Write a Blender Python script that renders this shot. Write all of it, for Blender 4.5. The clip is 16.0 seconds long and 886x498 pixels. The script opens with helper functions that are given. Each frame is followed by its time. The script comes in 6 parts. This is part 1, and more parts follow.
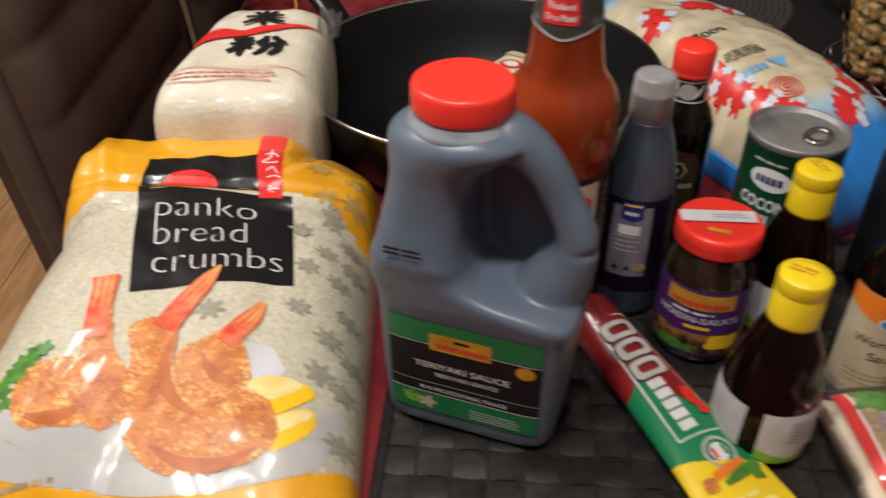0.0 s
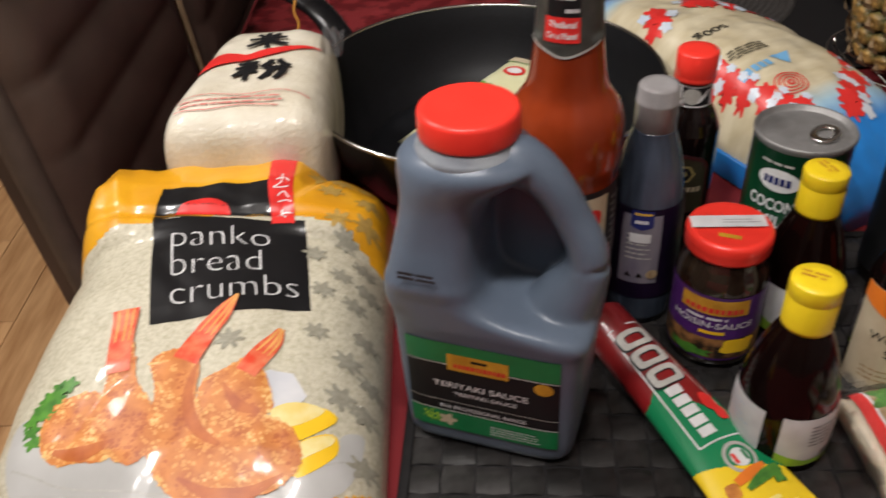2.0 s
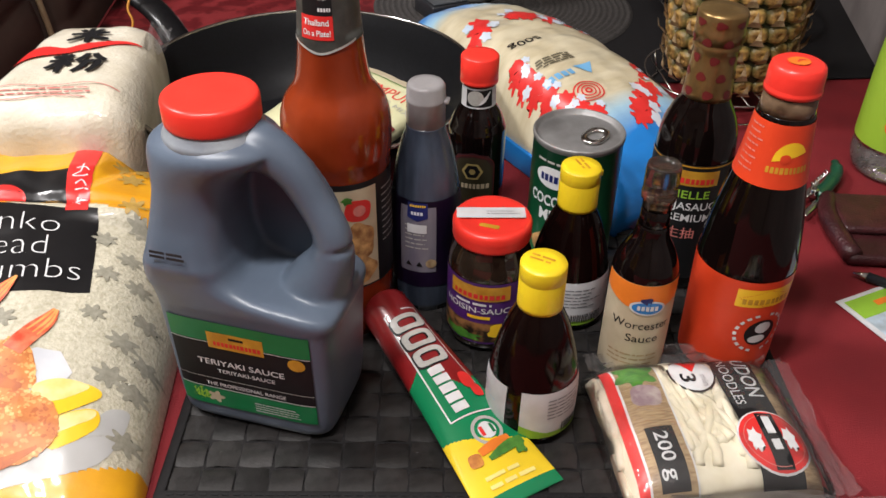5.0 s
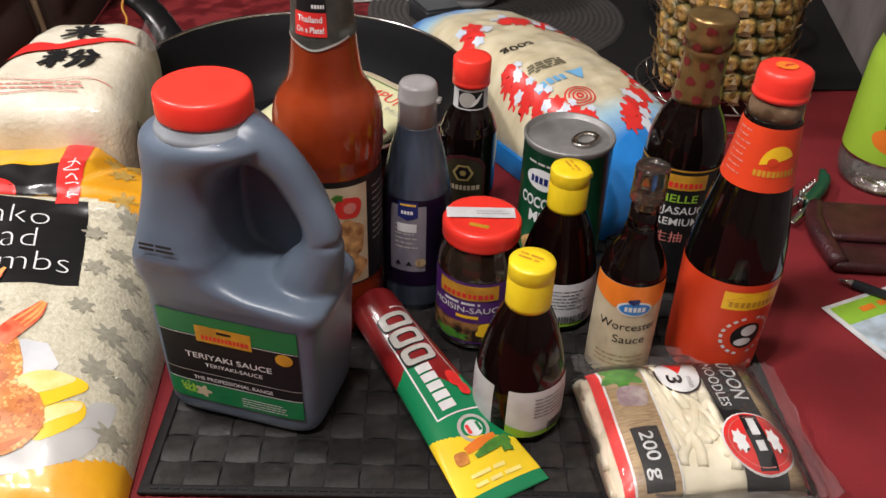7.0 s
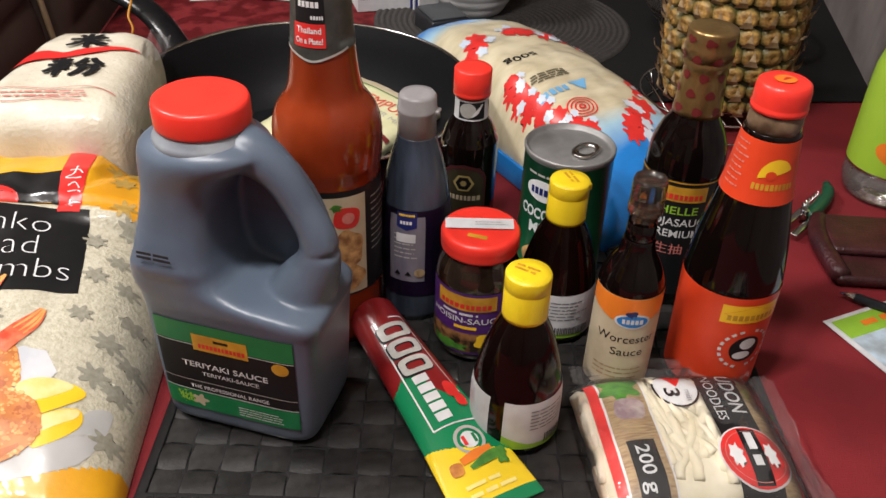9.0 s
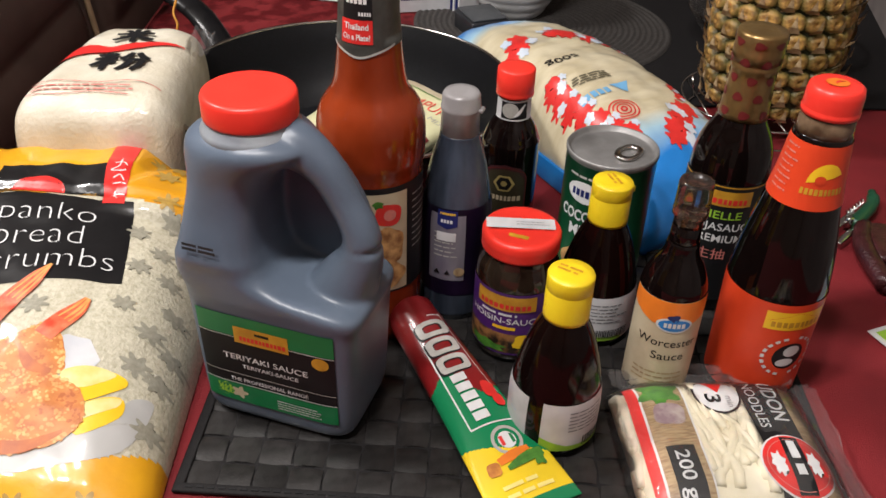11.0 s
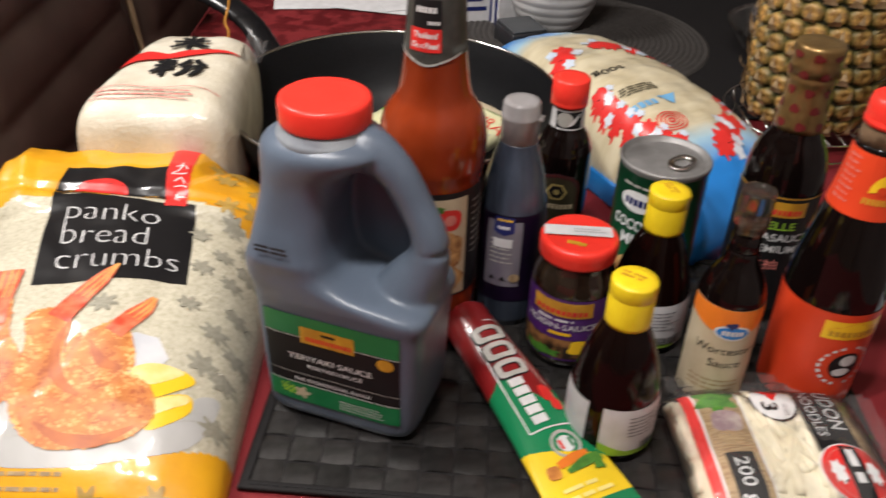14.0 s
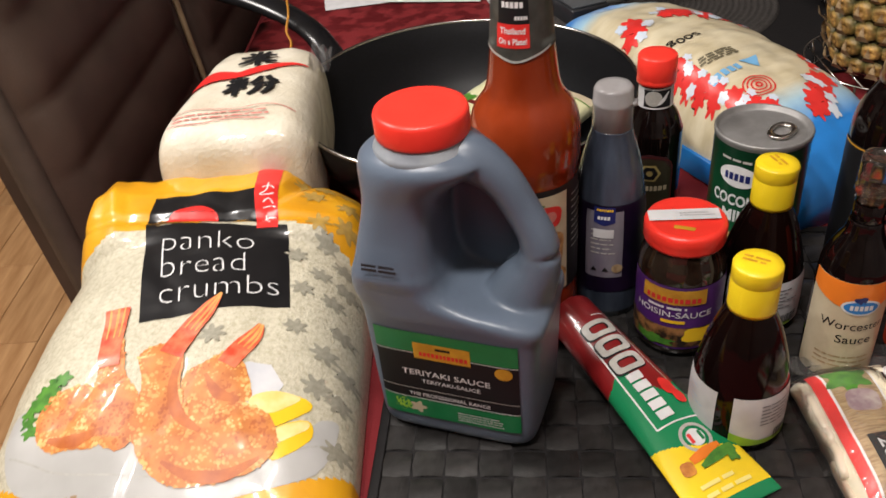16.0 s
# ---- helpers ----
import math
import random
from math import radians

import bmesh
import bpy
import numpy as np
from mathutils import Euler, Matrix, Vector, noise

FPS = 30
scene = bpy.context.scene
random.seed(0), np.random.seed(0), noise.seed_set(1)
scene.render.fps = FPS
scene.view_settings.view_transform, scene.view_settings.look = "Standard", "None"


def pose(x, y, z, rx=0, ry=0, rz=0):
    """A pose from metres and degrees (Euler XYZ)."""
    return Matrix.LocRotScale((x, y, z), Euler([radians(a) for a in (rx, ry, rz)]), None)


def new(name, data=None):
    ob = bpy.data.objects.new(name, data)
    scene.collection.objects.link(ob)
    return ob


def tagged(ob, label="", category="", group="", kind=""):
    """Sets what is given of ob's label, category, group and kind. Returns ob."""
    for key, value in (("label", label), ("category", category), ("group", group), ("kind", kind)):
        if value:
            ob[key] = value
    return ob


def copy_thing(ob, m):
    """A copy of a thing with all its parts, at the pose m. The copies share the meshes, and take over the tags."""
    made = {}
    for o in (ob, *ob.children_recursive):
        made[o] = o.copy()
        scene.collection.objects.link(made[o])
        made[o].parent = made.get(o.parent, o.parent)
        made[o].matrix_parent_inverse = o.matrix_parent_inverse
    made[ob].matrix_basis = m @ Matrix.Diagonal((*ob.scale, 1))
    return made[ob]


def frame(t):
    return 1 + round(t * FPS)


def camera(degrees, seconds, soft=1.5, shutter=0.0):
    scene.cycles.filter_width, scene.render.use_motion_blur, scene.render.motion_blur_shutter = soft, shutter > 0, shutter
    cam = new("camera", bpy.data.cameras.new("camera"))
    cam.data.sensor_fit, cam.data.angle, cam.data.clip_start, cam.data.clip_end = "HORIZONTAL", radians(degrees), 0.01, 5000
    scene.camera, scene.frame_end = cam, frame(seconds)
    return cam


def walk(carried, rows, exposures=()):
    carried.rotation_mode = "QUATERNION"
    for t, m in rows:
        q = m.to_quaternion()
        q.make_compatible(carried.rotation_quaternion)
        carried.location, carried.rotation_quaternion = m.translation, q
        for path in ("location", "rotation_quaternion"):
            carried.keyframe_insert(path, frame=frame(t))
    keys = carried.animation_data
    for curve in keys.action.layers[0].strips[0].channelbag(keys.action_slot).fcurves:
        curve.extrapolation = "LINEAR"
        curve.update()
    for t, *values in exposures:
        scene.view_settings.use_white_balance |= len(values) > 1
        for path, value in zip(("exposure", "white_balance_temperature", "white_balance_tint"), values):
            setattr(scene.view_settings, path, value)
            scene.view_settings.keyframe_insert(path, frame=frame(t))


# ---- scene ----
cam = camera(54.6, 16.0, shutter=1.0)
METRES, EYE, TILT, LEAN, TURN = 0.37, 0.43, -37.0, 0.0, 0.0
ROWS = [
    (0.0, 0.0, 0.0, 0.0, 0.0, 0.0, -0.0),
    (0.5, -0.0946, 0.0292, 0.0102, 0.19, 0.03, 0.08),
    (1.0, -0.115, 0.0229, 0.0183, 0.72, -0.48, 0.37),
    (1.5, -0.0634, 0.0037, 0.0294, 1.62, -1.25, 1.48),
    (2.0, 0.0017, -0.0152, 0.043, 0.85, -0.34, 2.79),
    (2.5, 0.0744, -0.0065, 0.0623, -1.45, -0.37, 3.16),
    (3.0, 0.1603, -0.0109, 0.0688, -4.04, -0.56, 3.15),
    (3.5, 0.2268, -0.0392, 0.0583, -5.01, -0.48, 3.61),
    (4.0, 0.2481, -0.0742, 0.0287, -4.68, -0.09, 3.44),
    (4.5, 0.28, -0.1009, -0.0034, -4.04, 0.25, 2.47),
    (7.0, 0.2827, -0.1166, -0.0427, -4.58, 1.13, 1.18),
    (7.5, 0.2827, -0.1133, -0.0415, -4.43, 1.33, 0.86),
    (8.0, 0.3011, -0.1172, -0.0352, -4.17, 1.36, 0.75),
    (10.5, 0.3055, -0.1228, -0.042, -3.56, 2.1, 0.47),
    (11.0, 0.2818, -0.1147, -0.0468, -2.07, 1.9, -0.61),
    (11.5, 0.284, -0.1099, -0.0458, -2.18, 1.6, -0.83),
    (12.0, 0.2906, -0.1111, -0.0489, -3.41, 1.57, -0.1),
    (12.5, 0.2942, -0.1161, -0.0482, -3.87, 1.56, 0.2),
    (13.0, 0.2657, -0.1264, -0.056, -3.83, 1.95, 0.03),
    (13.5, 0.2357, -0.139, -0.0597, -3.04, 2.84, -0.78),
    (14.0, 0.1953, -0.1372, -0.0619, -1.15, 2.68, -1.46),
    (14.5, 0.1328, -0.1278, -0.0616, 0.36, 2.16, -0.91),
    (15.0, 0.0968, -0.1193, -0.0561, 1.36, 1.75, 0.25),
    (15.5, 0.0874, -0.1069, -0.0351, 2.2, 1.18, 2.37),
    (16.0, 0.1062, -0.1003, -0.011, 2.62, 1.28, 3.92),
]
walk(cam, [(t, pose(0, 0, EYE, TILT, LEAN, TURN) @ pose(METRES * x, METRES * y, METRES * z, 90 + pitch, roll, yaw)) for t, x, y, z, yaw, pitch, roll in ROWS], [(0.0, -0.38, 6400, 10), (1.5, -0.36, 6400, 10), (2.5, -0.40, 6050, 10), (3.6, -0.33, 5800, 10), (4.5, 0.03, 6000, 10), (6.8, -0.03, 6200, 10), (14.0, -0.03, 6300, 10), (16.0, -0.07, 6400, 10)])

# ---- world and light ----
world = bpy.data.worlds.new("world")
scene.world = world
world.use_nodes = True
world.node_tree.nodes["Background"].inputs[0].default_value = (1.0, 0.9, 0.8, 1)
world.node_tree.nodes["Background"].inputs[1].default_value = 0.15


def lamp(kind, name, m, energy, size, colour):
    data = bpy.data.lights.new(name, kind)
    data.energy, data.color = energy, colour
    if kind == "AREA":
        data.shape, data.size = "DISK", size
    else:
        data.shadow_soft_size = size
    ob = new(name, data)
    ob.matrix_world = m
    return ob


WARM = (1.0, 0.928, 0.862)
BULBS = [(-0.44, -0.02, 1.22), (-0.22, 0.04, 1.22), (0.00, 0.10, 1.22)]
for spot in BULBS:
    lamp("POINT", "bulb_light", pose(*spot), 24.0, 0.035, WARM)
# fill added to brighten the floor and left side; no known source there
lamp("AREA", "left_fill", pose(-1.30, 0.90, 1.70), 48.0, 0.4, WARM)


# ---- materials ----
def surface(name, colour, rough=0.5, metal=0.0, dark=None, scale=40.0, bump=0.0, bump_scale=200.0, coat=0.0, glass=0.0, alpha=1.0, stretch=(1, 1, 1), contrast=(0.35, 0.65), vary=0.0, ior=1.45, shine=0.5, crinkle=0.0, crinkle_scale=26.0):
    m = bpy.data.materials.new(name)
    m.use_nodes = True
    nt = m.node_tree
    b = nt.nodes["Principled BSDF"]
    b.inputs["Roughness"].default_value = rough
    b.inputs["Metallic"].default_value = metal
    b.inputs["IOR"].default_value = ior
    b.inputs["Specular IOR Level"].default_value = shine
    b.inputs["Coat Weight"].default_value = coat
    b.inputs["Coat Roughness"].default_value = 0.08
    b.inputs["Transmission Weight"].default_value = glass
    b.inputs["Alpha"].default_value = alpha
    tc = nt.nodes.new("ShaderNodeTexCoord")
    mp = nt.nodes.new("ShaderNodeMapping")
    mp.inputs["Scale"].default_value = stretch
    nt.links.new(tc.outputs["Object"], mp.inputs["Vector"])
    c = (*colour, 1)
    if dark is None:
        dark = tuple(v * 0.86 for v in colour)
    noise_a = nt.nodes.new("ShaderNodeTexNoise")
    noise_a.inputs["Scale"].default_value = scale
    noise_a.inputs["Detail"].default_value = 6
    nt.links.new(mp.outputs[0], noise_a.inputs["Vector"])
    ramp = nt.nodes.new("ShaderNodeMapRange")
    ramp.inputs["From Min"].default_value, ramp.inputs["From Max"].default_value = contrast
    nt.links.new(noise_a.outputs[0], ramp.inputs["Value"])
    mix = nt.nodes.new("ShaderNodeMix")
    mix.data_type = "RGBA"
    mix.inputs["A"].default_value, mix.inputs["B"].default_value = (*dark, 1), c
    nt.links.new(ramp.outputs[0], mix.inputs["Factor"])
    out = mix.outputs["Result"]
    if vary:
        info = nt.nodes.new("ShaderNodeObjectInfo")
        hsv = nt.nodes.new("ShaderNodeHueSaturation")
        rng = nt.nodes.new("ShaderNodeMapRange")
        rng.inputs["To Min"].default_value, rng.inputs["To Max"].default_value = 1 - vary, 1 + vary
        nt.links.new(info.outputs["Random"], rng.inputs["Value"])
        nt.links.new(rng.outputs[0], hsv.inputs["Value"])
        nt.links.new(out, hsv.inputs["Color"])
        out = hsv.outputs[0]
    nt.links.new(out, b.inputs["Base Color"])
    if bump:
        nb = nt.nodes.new("ShaderNodeTexNoise")
        nb.inputs["Scale"].default_value = bump_scale
        nb.inputs["Detail"].default_value = 4
        nt.links.new(mp.outputs[0], nb.inputs["Vector"])
        bp = nt.nodes.new("ShaderNodeBump")
        bp.inputs["Strength"].default_value = min(1.0, bump)
        bp.inputs["Distance"].default_value = 0.002
        nt.links.new(nb.outputs[0], bp.inputs["Height"])
        nt.links.new(bp.outputs[0], b.inputs["Normal"])
    if crinkle:
        # the film's own folds, seen in its gloss alone
        cn = nt.nodes.new("ShaderNodeTexNoise")
        cn.noise_type = "RIDGED_MULTIFRACTAL"
        cn.inputs["Scale"].default_value = crinkle_scale
        cn.inputs["Detail"].default_value = 3
        cn.inputs["Distortion"].default_value = 0.8
        nt.links.new(tc.outputs["Object"], cn.inputs["Vector"])
        cb = nt.nodes.new("ShaderNodeBump")
        cb.inputs["Strength"].default_value = min(1.0, crinkle)
        cb.inputs["Distance"].default_value = 0.004
        nt.links.new(cn.outputs[0], cb.inputs["Height"])
        nt.links.new(cb.outputs[0], b.inputs["Coat Normal"])
    return m


def clear_film(name, tint=(0.9, 0.9, 0.9), weight=0.25, rough=0.12):
    """Thin clear plastic: mostly see-through, with a glossy skin."""
    m = bpy.data.materials.new(name)
    m.use_nodes = True
    nt = m.node_tree
    nt.nodes.remove(nt.nodes["Principled BSDF"])
    out = nt.nodes["Material Output"]
    tr = nt.nodes.new("ShaderNodeBsdfTransparent")
    gl = nt.nodes.new("ShaderNodeBsdfGlossy")
    gl.inputs["Roughness"].default_value = rough
    gl.inputs["Color"].default_value = (1, 1, 1, 1)
    df = nt.nodes.new("ShaderNodeBsdfDiffuse")
    df.inputs["Color"].default_value = (*tint, 1)
    m1 = nt.nodes.new("ShaderNodeMixShader")
    m1.inputs[0].default_value = weight
    m2 = nt.nodes.new("ShaderNodeMixShader")
    fr = nt.nodes.new("ShaderNodeFresnel")
    fr.inputs["IOR"].default_value = 1.5
    nt.links.new(tr.outputs[0], m1.inputs[1])
    nt.links.new(df.outputs[0], m1.inputs[2])
    nt.links.new(fr.outputs[0], m2.inputs[0])
    nt.links.new(m1.outputs[0], m2.inputs[1])
    nt.links.new(gl.outputs[0], m2.inputs[2])
    nz = nt.nodes.new("ShaderNodeTexNoise")
    nz.inputs["Scale"].default_value = 60
    bp = nt.nodes.new("ShaderNodeBump")
    bp.inputs["Strength"].default_value = 0.6
    bp.inputs["Distance"].default_value = 0.004
    tc = nt.nodes.new("ShaderNodeTexCoord")
    nt.links.new(tc.outputs["Object"], nz.inputs["Vector"])
    nt.links.new(nz.outputs[0], bp.inputs["Height"])
    nt.links.new(bp.outputs[0], gl.inputs["Normal"])
    nt.links.new(m2.outputs[0], out.inputs["Surface"])
    return m


CLOTH = surface("crimson_cloth", (0.195, 0.010, 0.014), 0.75, dark=(0.15, 0.007, 0.011), scale=14, bump=0.35, bump_scale=900)
DAMASK = surface("damask_cloth", (0.32, 0.035, 0.04), 0.6, dark=(0.17, 0.010, 0.014), scale=38, bump=0.4, bump_scale=60, contrast=(0.44, 0.56))
STRIP = surface("woven_vinyl", (0.021, 0.0193, 0.0188), 0.31, dark=(0.012, 0.0112, 0.0106), scale=160, bump=0.10, bump_scale=500, vary=0.35)
MATBLACK = surface("black_mat", (0.010, 0.009, 0.0095), 0.75, scale=90, bump=0.3, bump_scale=500, shine=0.25)
ROUNDMAT = surface("grey_coil", (0.05, 0.045, 0.042), 0.7, dark=(0.025, 0.022, 0.02), scale=200, bump=0.5, bump_scale=500)
LEATHER = surface("brown_leather", (0.085, 0.056, 0.044), 0.45, dark=(0.055, 0.036, 0.028), scale=12, bump=0.12, bump_scale=420)
PIPING = surface("brown_leather_edge", (0.085, 0.064, 0.052), 0.5, scale=40, bump=0.2, bump_scale=420)
OAK = surface("oak_floor", (0.50, 0.29, 0.135), 0.4, dark=(0.34, 0.175, 0.072), scale=7, bump=0.1, stretch=(6, 0.8, 1), vary=0.16)
PLASTER = surface("grey_plaster", (0.20, 0.175, 0.165), 0.85, dark=(0.13, 0.11, 0.105), scale=12, bump=0.6, bump_scale=60)
WALLPAINT = surface("warm_white_paint", (0.30, 0.27, 0.24), 0.85, scale=3, bump=0.1, shine=0.2)
PAN = surface("nonstick_black", (0.006, 0.0063, 0.008), 0.45, dark=(0.004, 0.0042, 0.005), scale=300, bump=0.05, bump_scale=900, shine=0.3)
PANOUT = surface("pan_enamel", (0.012, 0.011, 0.011), 0.22, scale=30)
STEEL = surface("bright_steel", (0.62, 0.60, 0.57), 0.2, 1.0, scale=60)
CANTOP = surface("tin_lid", (0.27, 0.265, 0.26), 0.5, 0.55, dark=(0.23, 0.225, 0.22), scale=120, bump=0.05)
BAKELITE = surface("black_handle", (0.008, 0.008, 0.009), 0.25, scale=80)
REDCAP = surface("red_plastic", (0.80, 0.040, 0.026), 0.32, dark=(0.74, 0.034, 0.022), scale=20, bump=0.03)
YELLOWCAP = surface("yellow_plastic", (0.74, 0.55, 0.014), 0.35, dark=(0.66, 0.47, 0.010), scale=30)
JUG = surface("smoky_plastic", (0.112, 0.143, 0.190), 0.34, dark=(0.088, 0.113, 0.155), scale=9, bump=0.10, bump_scale=26)
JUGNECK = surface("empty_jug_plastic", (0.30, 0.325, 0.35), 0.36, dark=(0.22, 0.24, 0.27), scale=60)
SOY = surface("dark_soy_glass", (0.0042, 0.0022, 0.0020), 0.07, scale=20)
BROWNSAUCE = surface("brown_sauce_glass", (0.0070, 0.0022, 0.0016), 0.10, dark=(0.004, 0.0014, 0.0012), scale=18, shine=0.3)
SRIRACHA = surface("chili_sauce", (0.245, 0.036, 0.009), 0.10, dark=(0.165, 0.020, 0.0045), scale=22, stretch=(1, 1, 0.6))
BALSAM = surface("smoky_squeeze_plastic", (0.058, 0.073, 0.104), 0.26, dark=(0.022, 0.027, 0.040), scale=14, stretch=(3, 3, 0.4))
BALSAMLOW = surface("purple_sleeve", (0.012, 0.0045, 0.022), 0.35, dark=(0.005, 0.0035, 0.010), scale=30, shine=0.3)
MILKYCAP = surface("milky_cap", (0.36, 0.345, 0.345), 0.25, dark=(0.29, 0.275, 0.275), scale=50, glass=0.25)
GLASS = surface("clear_glass", (0.95, 0.95, 0.95), 0.03, glass=1.0, scale=5)
GREYGLASS = surface("grey_glass", (0.70, 0.60, 0.50), 0.05, glass=1.0, scale=5)
SMOKEGLASS = surface("smoked_plastic_cap", (0.52, 0.45, 0.39), 0.08, glass=0.97, scale=9)
FILM = clear_film("clear_wrap", (0.8, 0.78, 0.78), 0.055)
FILMTHIN = clear_film("thin_wrap", (0.9, 0.88, 0.85), 0.03, 0.1)
GOLDFOIL = surface("gold_foil", (0.33, 0.215, 0.085), 0.30, 0.7, dark=(0.22, 0.135, 0.05), scale=50, bump=0.3, bump_scale=110)
MAROON = surface("maroon_print", (0.13, 0.014, 0.014), 0.4)
GREYFOIL = surface("grey_neck_foil", (0.085, 0.085, 0.075), 0.4, 0.3, dark=(0.05, 0.05, 0.045), scale=70, bump=0.3, bump_scale=90)
PAPERW = surface("white_paper", (0.62, 0.62, 0.63), 0.55, scale=60)
INKBLACK = surface("black_print", (0.0085, 0.0085, 0.0095), 0.5, scale=60, shine=0.35)
INKGREY = surface("grey_print", (0.20, 0.20, 0.21), 0.5, scale=200)
INKWHITE = surface("white_print", (0.66, 0.66, 0.66), 0.45, scale=80)
INKSILVER = surface("silver_print", (0.42, 0.41, 0.38), 0.4, scale=300)
INKRED = surface("red_print", (0.66, 0.030, 0.026), 0.35, scale=60)
INKBRIGHTRED = surface("orange_red_print", (0.66, 0.055, 0.014), 0.4, dark=(0.60, 0.045, 0.012), scale=30)
INKPINK = surface("faded_red_print", (0.62, 0.20, 0.17), 0.5, scale=300)
INKORANGE = surface("orange_print", (0.78, 0.20, 0.02), 0.35, scale=40)
INKGOLD = surface("gold_print", (0.58, 0.31, 0.025), 0.38, dark=(0.42, 0.20, 0.016), scale=90)
INKYELLOW = surface("yellow_print", (0.86, 0.56, 0.02), 0.35, dark=(0.80, 0.48, 0.015), scale=30)
INKAMBER = surface("amber_print", (0.62, 0.26, 0.04), 0.4, dark=(0.40, 0.13, 0.02), scale=200)
INKSTRAW = surface("straw_yellow_print", (0.84, 0.70, 0.22), 0.35, scale=40)
INKGREEN = surface("green_print", (0.010, 0.18, 0.055), 0.35, dark=(0.008, 0.15, 0.045), scale=40)
INKLEAF = surface("leaf_print", (0.09, 0.26, 0.03), 0.4, dark=(0.04, 0.14, 0.02), scale=140)
INKLIME = surface("lime_print", (0.28, 0.50, 0.04), 0.4, scale=40)
INKPURPLE = surface("purple_print", (0.075, 0.018, 0.15), 0.38, scale=40)
INKBLUE = surface("blue_print", (0.015, 0.14, 0.46), 0.35, dark=(0.02, 0.20, 0.52), scale=22)
INKSKY = surface("sky_blue_print", (0.16, 0.38, 0.62), 0.35, scale=60)
INKNAVY = surface("navy_print", (0.012, 0.02, 0.12), 0.35, scale=40)
INKPALE = surface("pale_blue_print", (0.58, 0.61, 0.66), 0.35, dark=(0.44, 0.52, 0.63), scale=30)
INKCREAM = surface("cream_print", (0.52, 0.445, 0.31), 0.42, dark=(0.46, 0.385, 0.26), scale=60)
INKBEIGE = surface("straw_print", (0.42, 0.31, 0.17), 0.42, dark=(0.26, 0.17, 0.09), scale=130, stretch=(1, 5, 1))
INKTAN = surface("food_photo_print", (0.62, 0.36, 0.14), 0.4, dark=(0.22, 0.09, 0.03), scale=110)
CRUMBS = surface("bread_crumbs", (0.55, 0.515, 0.40), 0.5, dark=(0.41, 0.375, 0.27), scale=300, bump=0.45, bump_scale=420, coat=0.5, contrast=(0.30, 0.62), crinkle=0.35, crinkle_scale=14)
FLAKE = surface("grey_flower_print", (0.33, 0.315, 0.25), 0.4, dark=(0.25, 0.235, 0.18), scale=300, coat=0.4, crinkle=0.3, crinkle_scale=14)
FLAKEGOLD = surface("ochre_flower_print", (0.34, 0.21, 0.055), 0.4, dark=(0.42, 0.27, 0.06), scale=200, coat=0.5, crinkle=0.5, crinkle_scale=22)
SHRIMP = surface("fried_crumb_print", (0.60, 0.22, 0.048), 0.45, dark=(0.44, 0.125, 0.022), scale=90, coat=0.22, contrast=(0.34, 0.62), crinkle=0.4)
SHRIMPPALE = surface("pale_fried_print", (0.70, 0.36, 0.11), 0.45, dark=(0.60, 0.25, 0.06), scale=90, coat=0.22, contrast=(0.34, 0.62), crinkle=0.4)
TAIL = surface("shrimp_tail_print", (0.62, 0.055, 0.022), 0.35, dark=(0.66, 0.20, 0.10), scale=110, coat=0.22, crinkle=0.4)
PLATE = surface("white_plate_print", (0.45, 0.445, 0.43), 0.35, dark=(0.37, 0.365, 0.35), scale=14, coat=0.35, crinkle=0.4, crinkle_scale=18)
LEMON = surface("lemon_print", (0.80, 0.70, 0.34), 0.35, dark=(0.74, 0.56, 0.16), scale=70, coat=0.5, crinkle=0.4)
BAGYELLOW = surface("yellow_bag_film", (0.74, 0.37, 0.010), 0.38, dark=(0.60, 0.27, 0.008), scale=18, bump=0.35, bump_scale=50, coat=0.6, crinkle=0.55, crinkle_scale=22)
BLACKFILM = surface("black_bag_print", (0.009, 0.009, 0.010), 0.3, scale=40, bump=0.12, bump_scale=50, coat=0.5, crinkle=0.5, crinkle_scale=20)
RICE = surface("rice_noodle_block", (0.70, 0.655, 0.54), 0.5, dark=(0.54, 0.485, 0.37), scale=30, bump=0.5, bump_scale=260, coat=0.6, contrast=(0.32, 0.66), crinkle=0.7, crinkle_scale=24)
UDON = surface("udon_noodles", (0.76, 0.71, 0.57), 0.35, dark=(0.66, 0.60, 0.44), scale=60, coat=0.5)
PINE = surface("pineapple_eye", (0.62, 0.37, 0.105), 0.40, dark=(0.24, 0.125, 0.04), scale=150, bump=0.6, bump_scale=300, vary=0.35)
PINECORE = surface("pineapple_skin", (0.034, 0.034, 0.014), 0.7, dark=(0.014, 0.016, 0.007), scale=60, bump=0.6)
BRACT = surface("dry_bract", (0.52, 0.39, 0.23), 0.6, dark=(0.26, 0.16, 0.075), scale=200)
TUBEGREEN = surface("tube_green", (0.010, 0.20, 0.075), 0.27, dark=(0.009, 0.17, 0.065), scale=25, coat=0.4)
TUBERED = surface("tube_red", (0.20, 0.010, 0.011), 0.3, dark=(0.16, 0.008, 0.009), scale=25, coat=0.3)
TUBEYELLOW = surface("tube_yellow", (0.84, 0.60, 0.02), 0.27, scale=25, coat=0.4)
TUBECAP = surface("tube_cap", (0.50, 0.03, 0.02), 0.3, scale=30)
CANGREEN = surface("can_green", (0.008, 0.10, 0.036), 0.3, dark=(0.004, 0.028, 0.013), scale=6, coat=0.3)
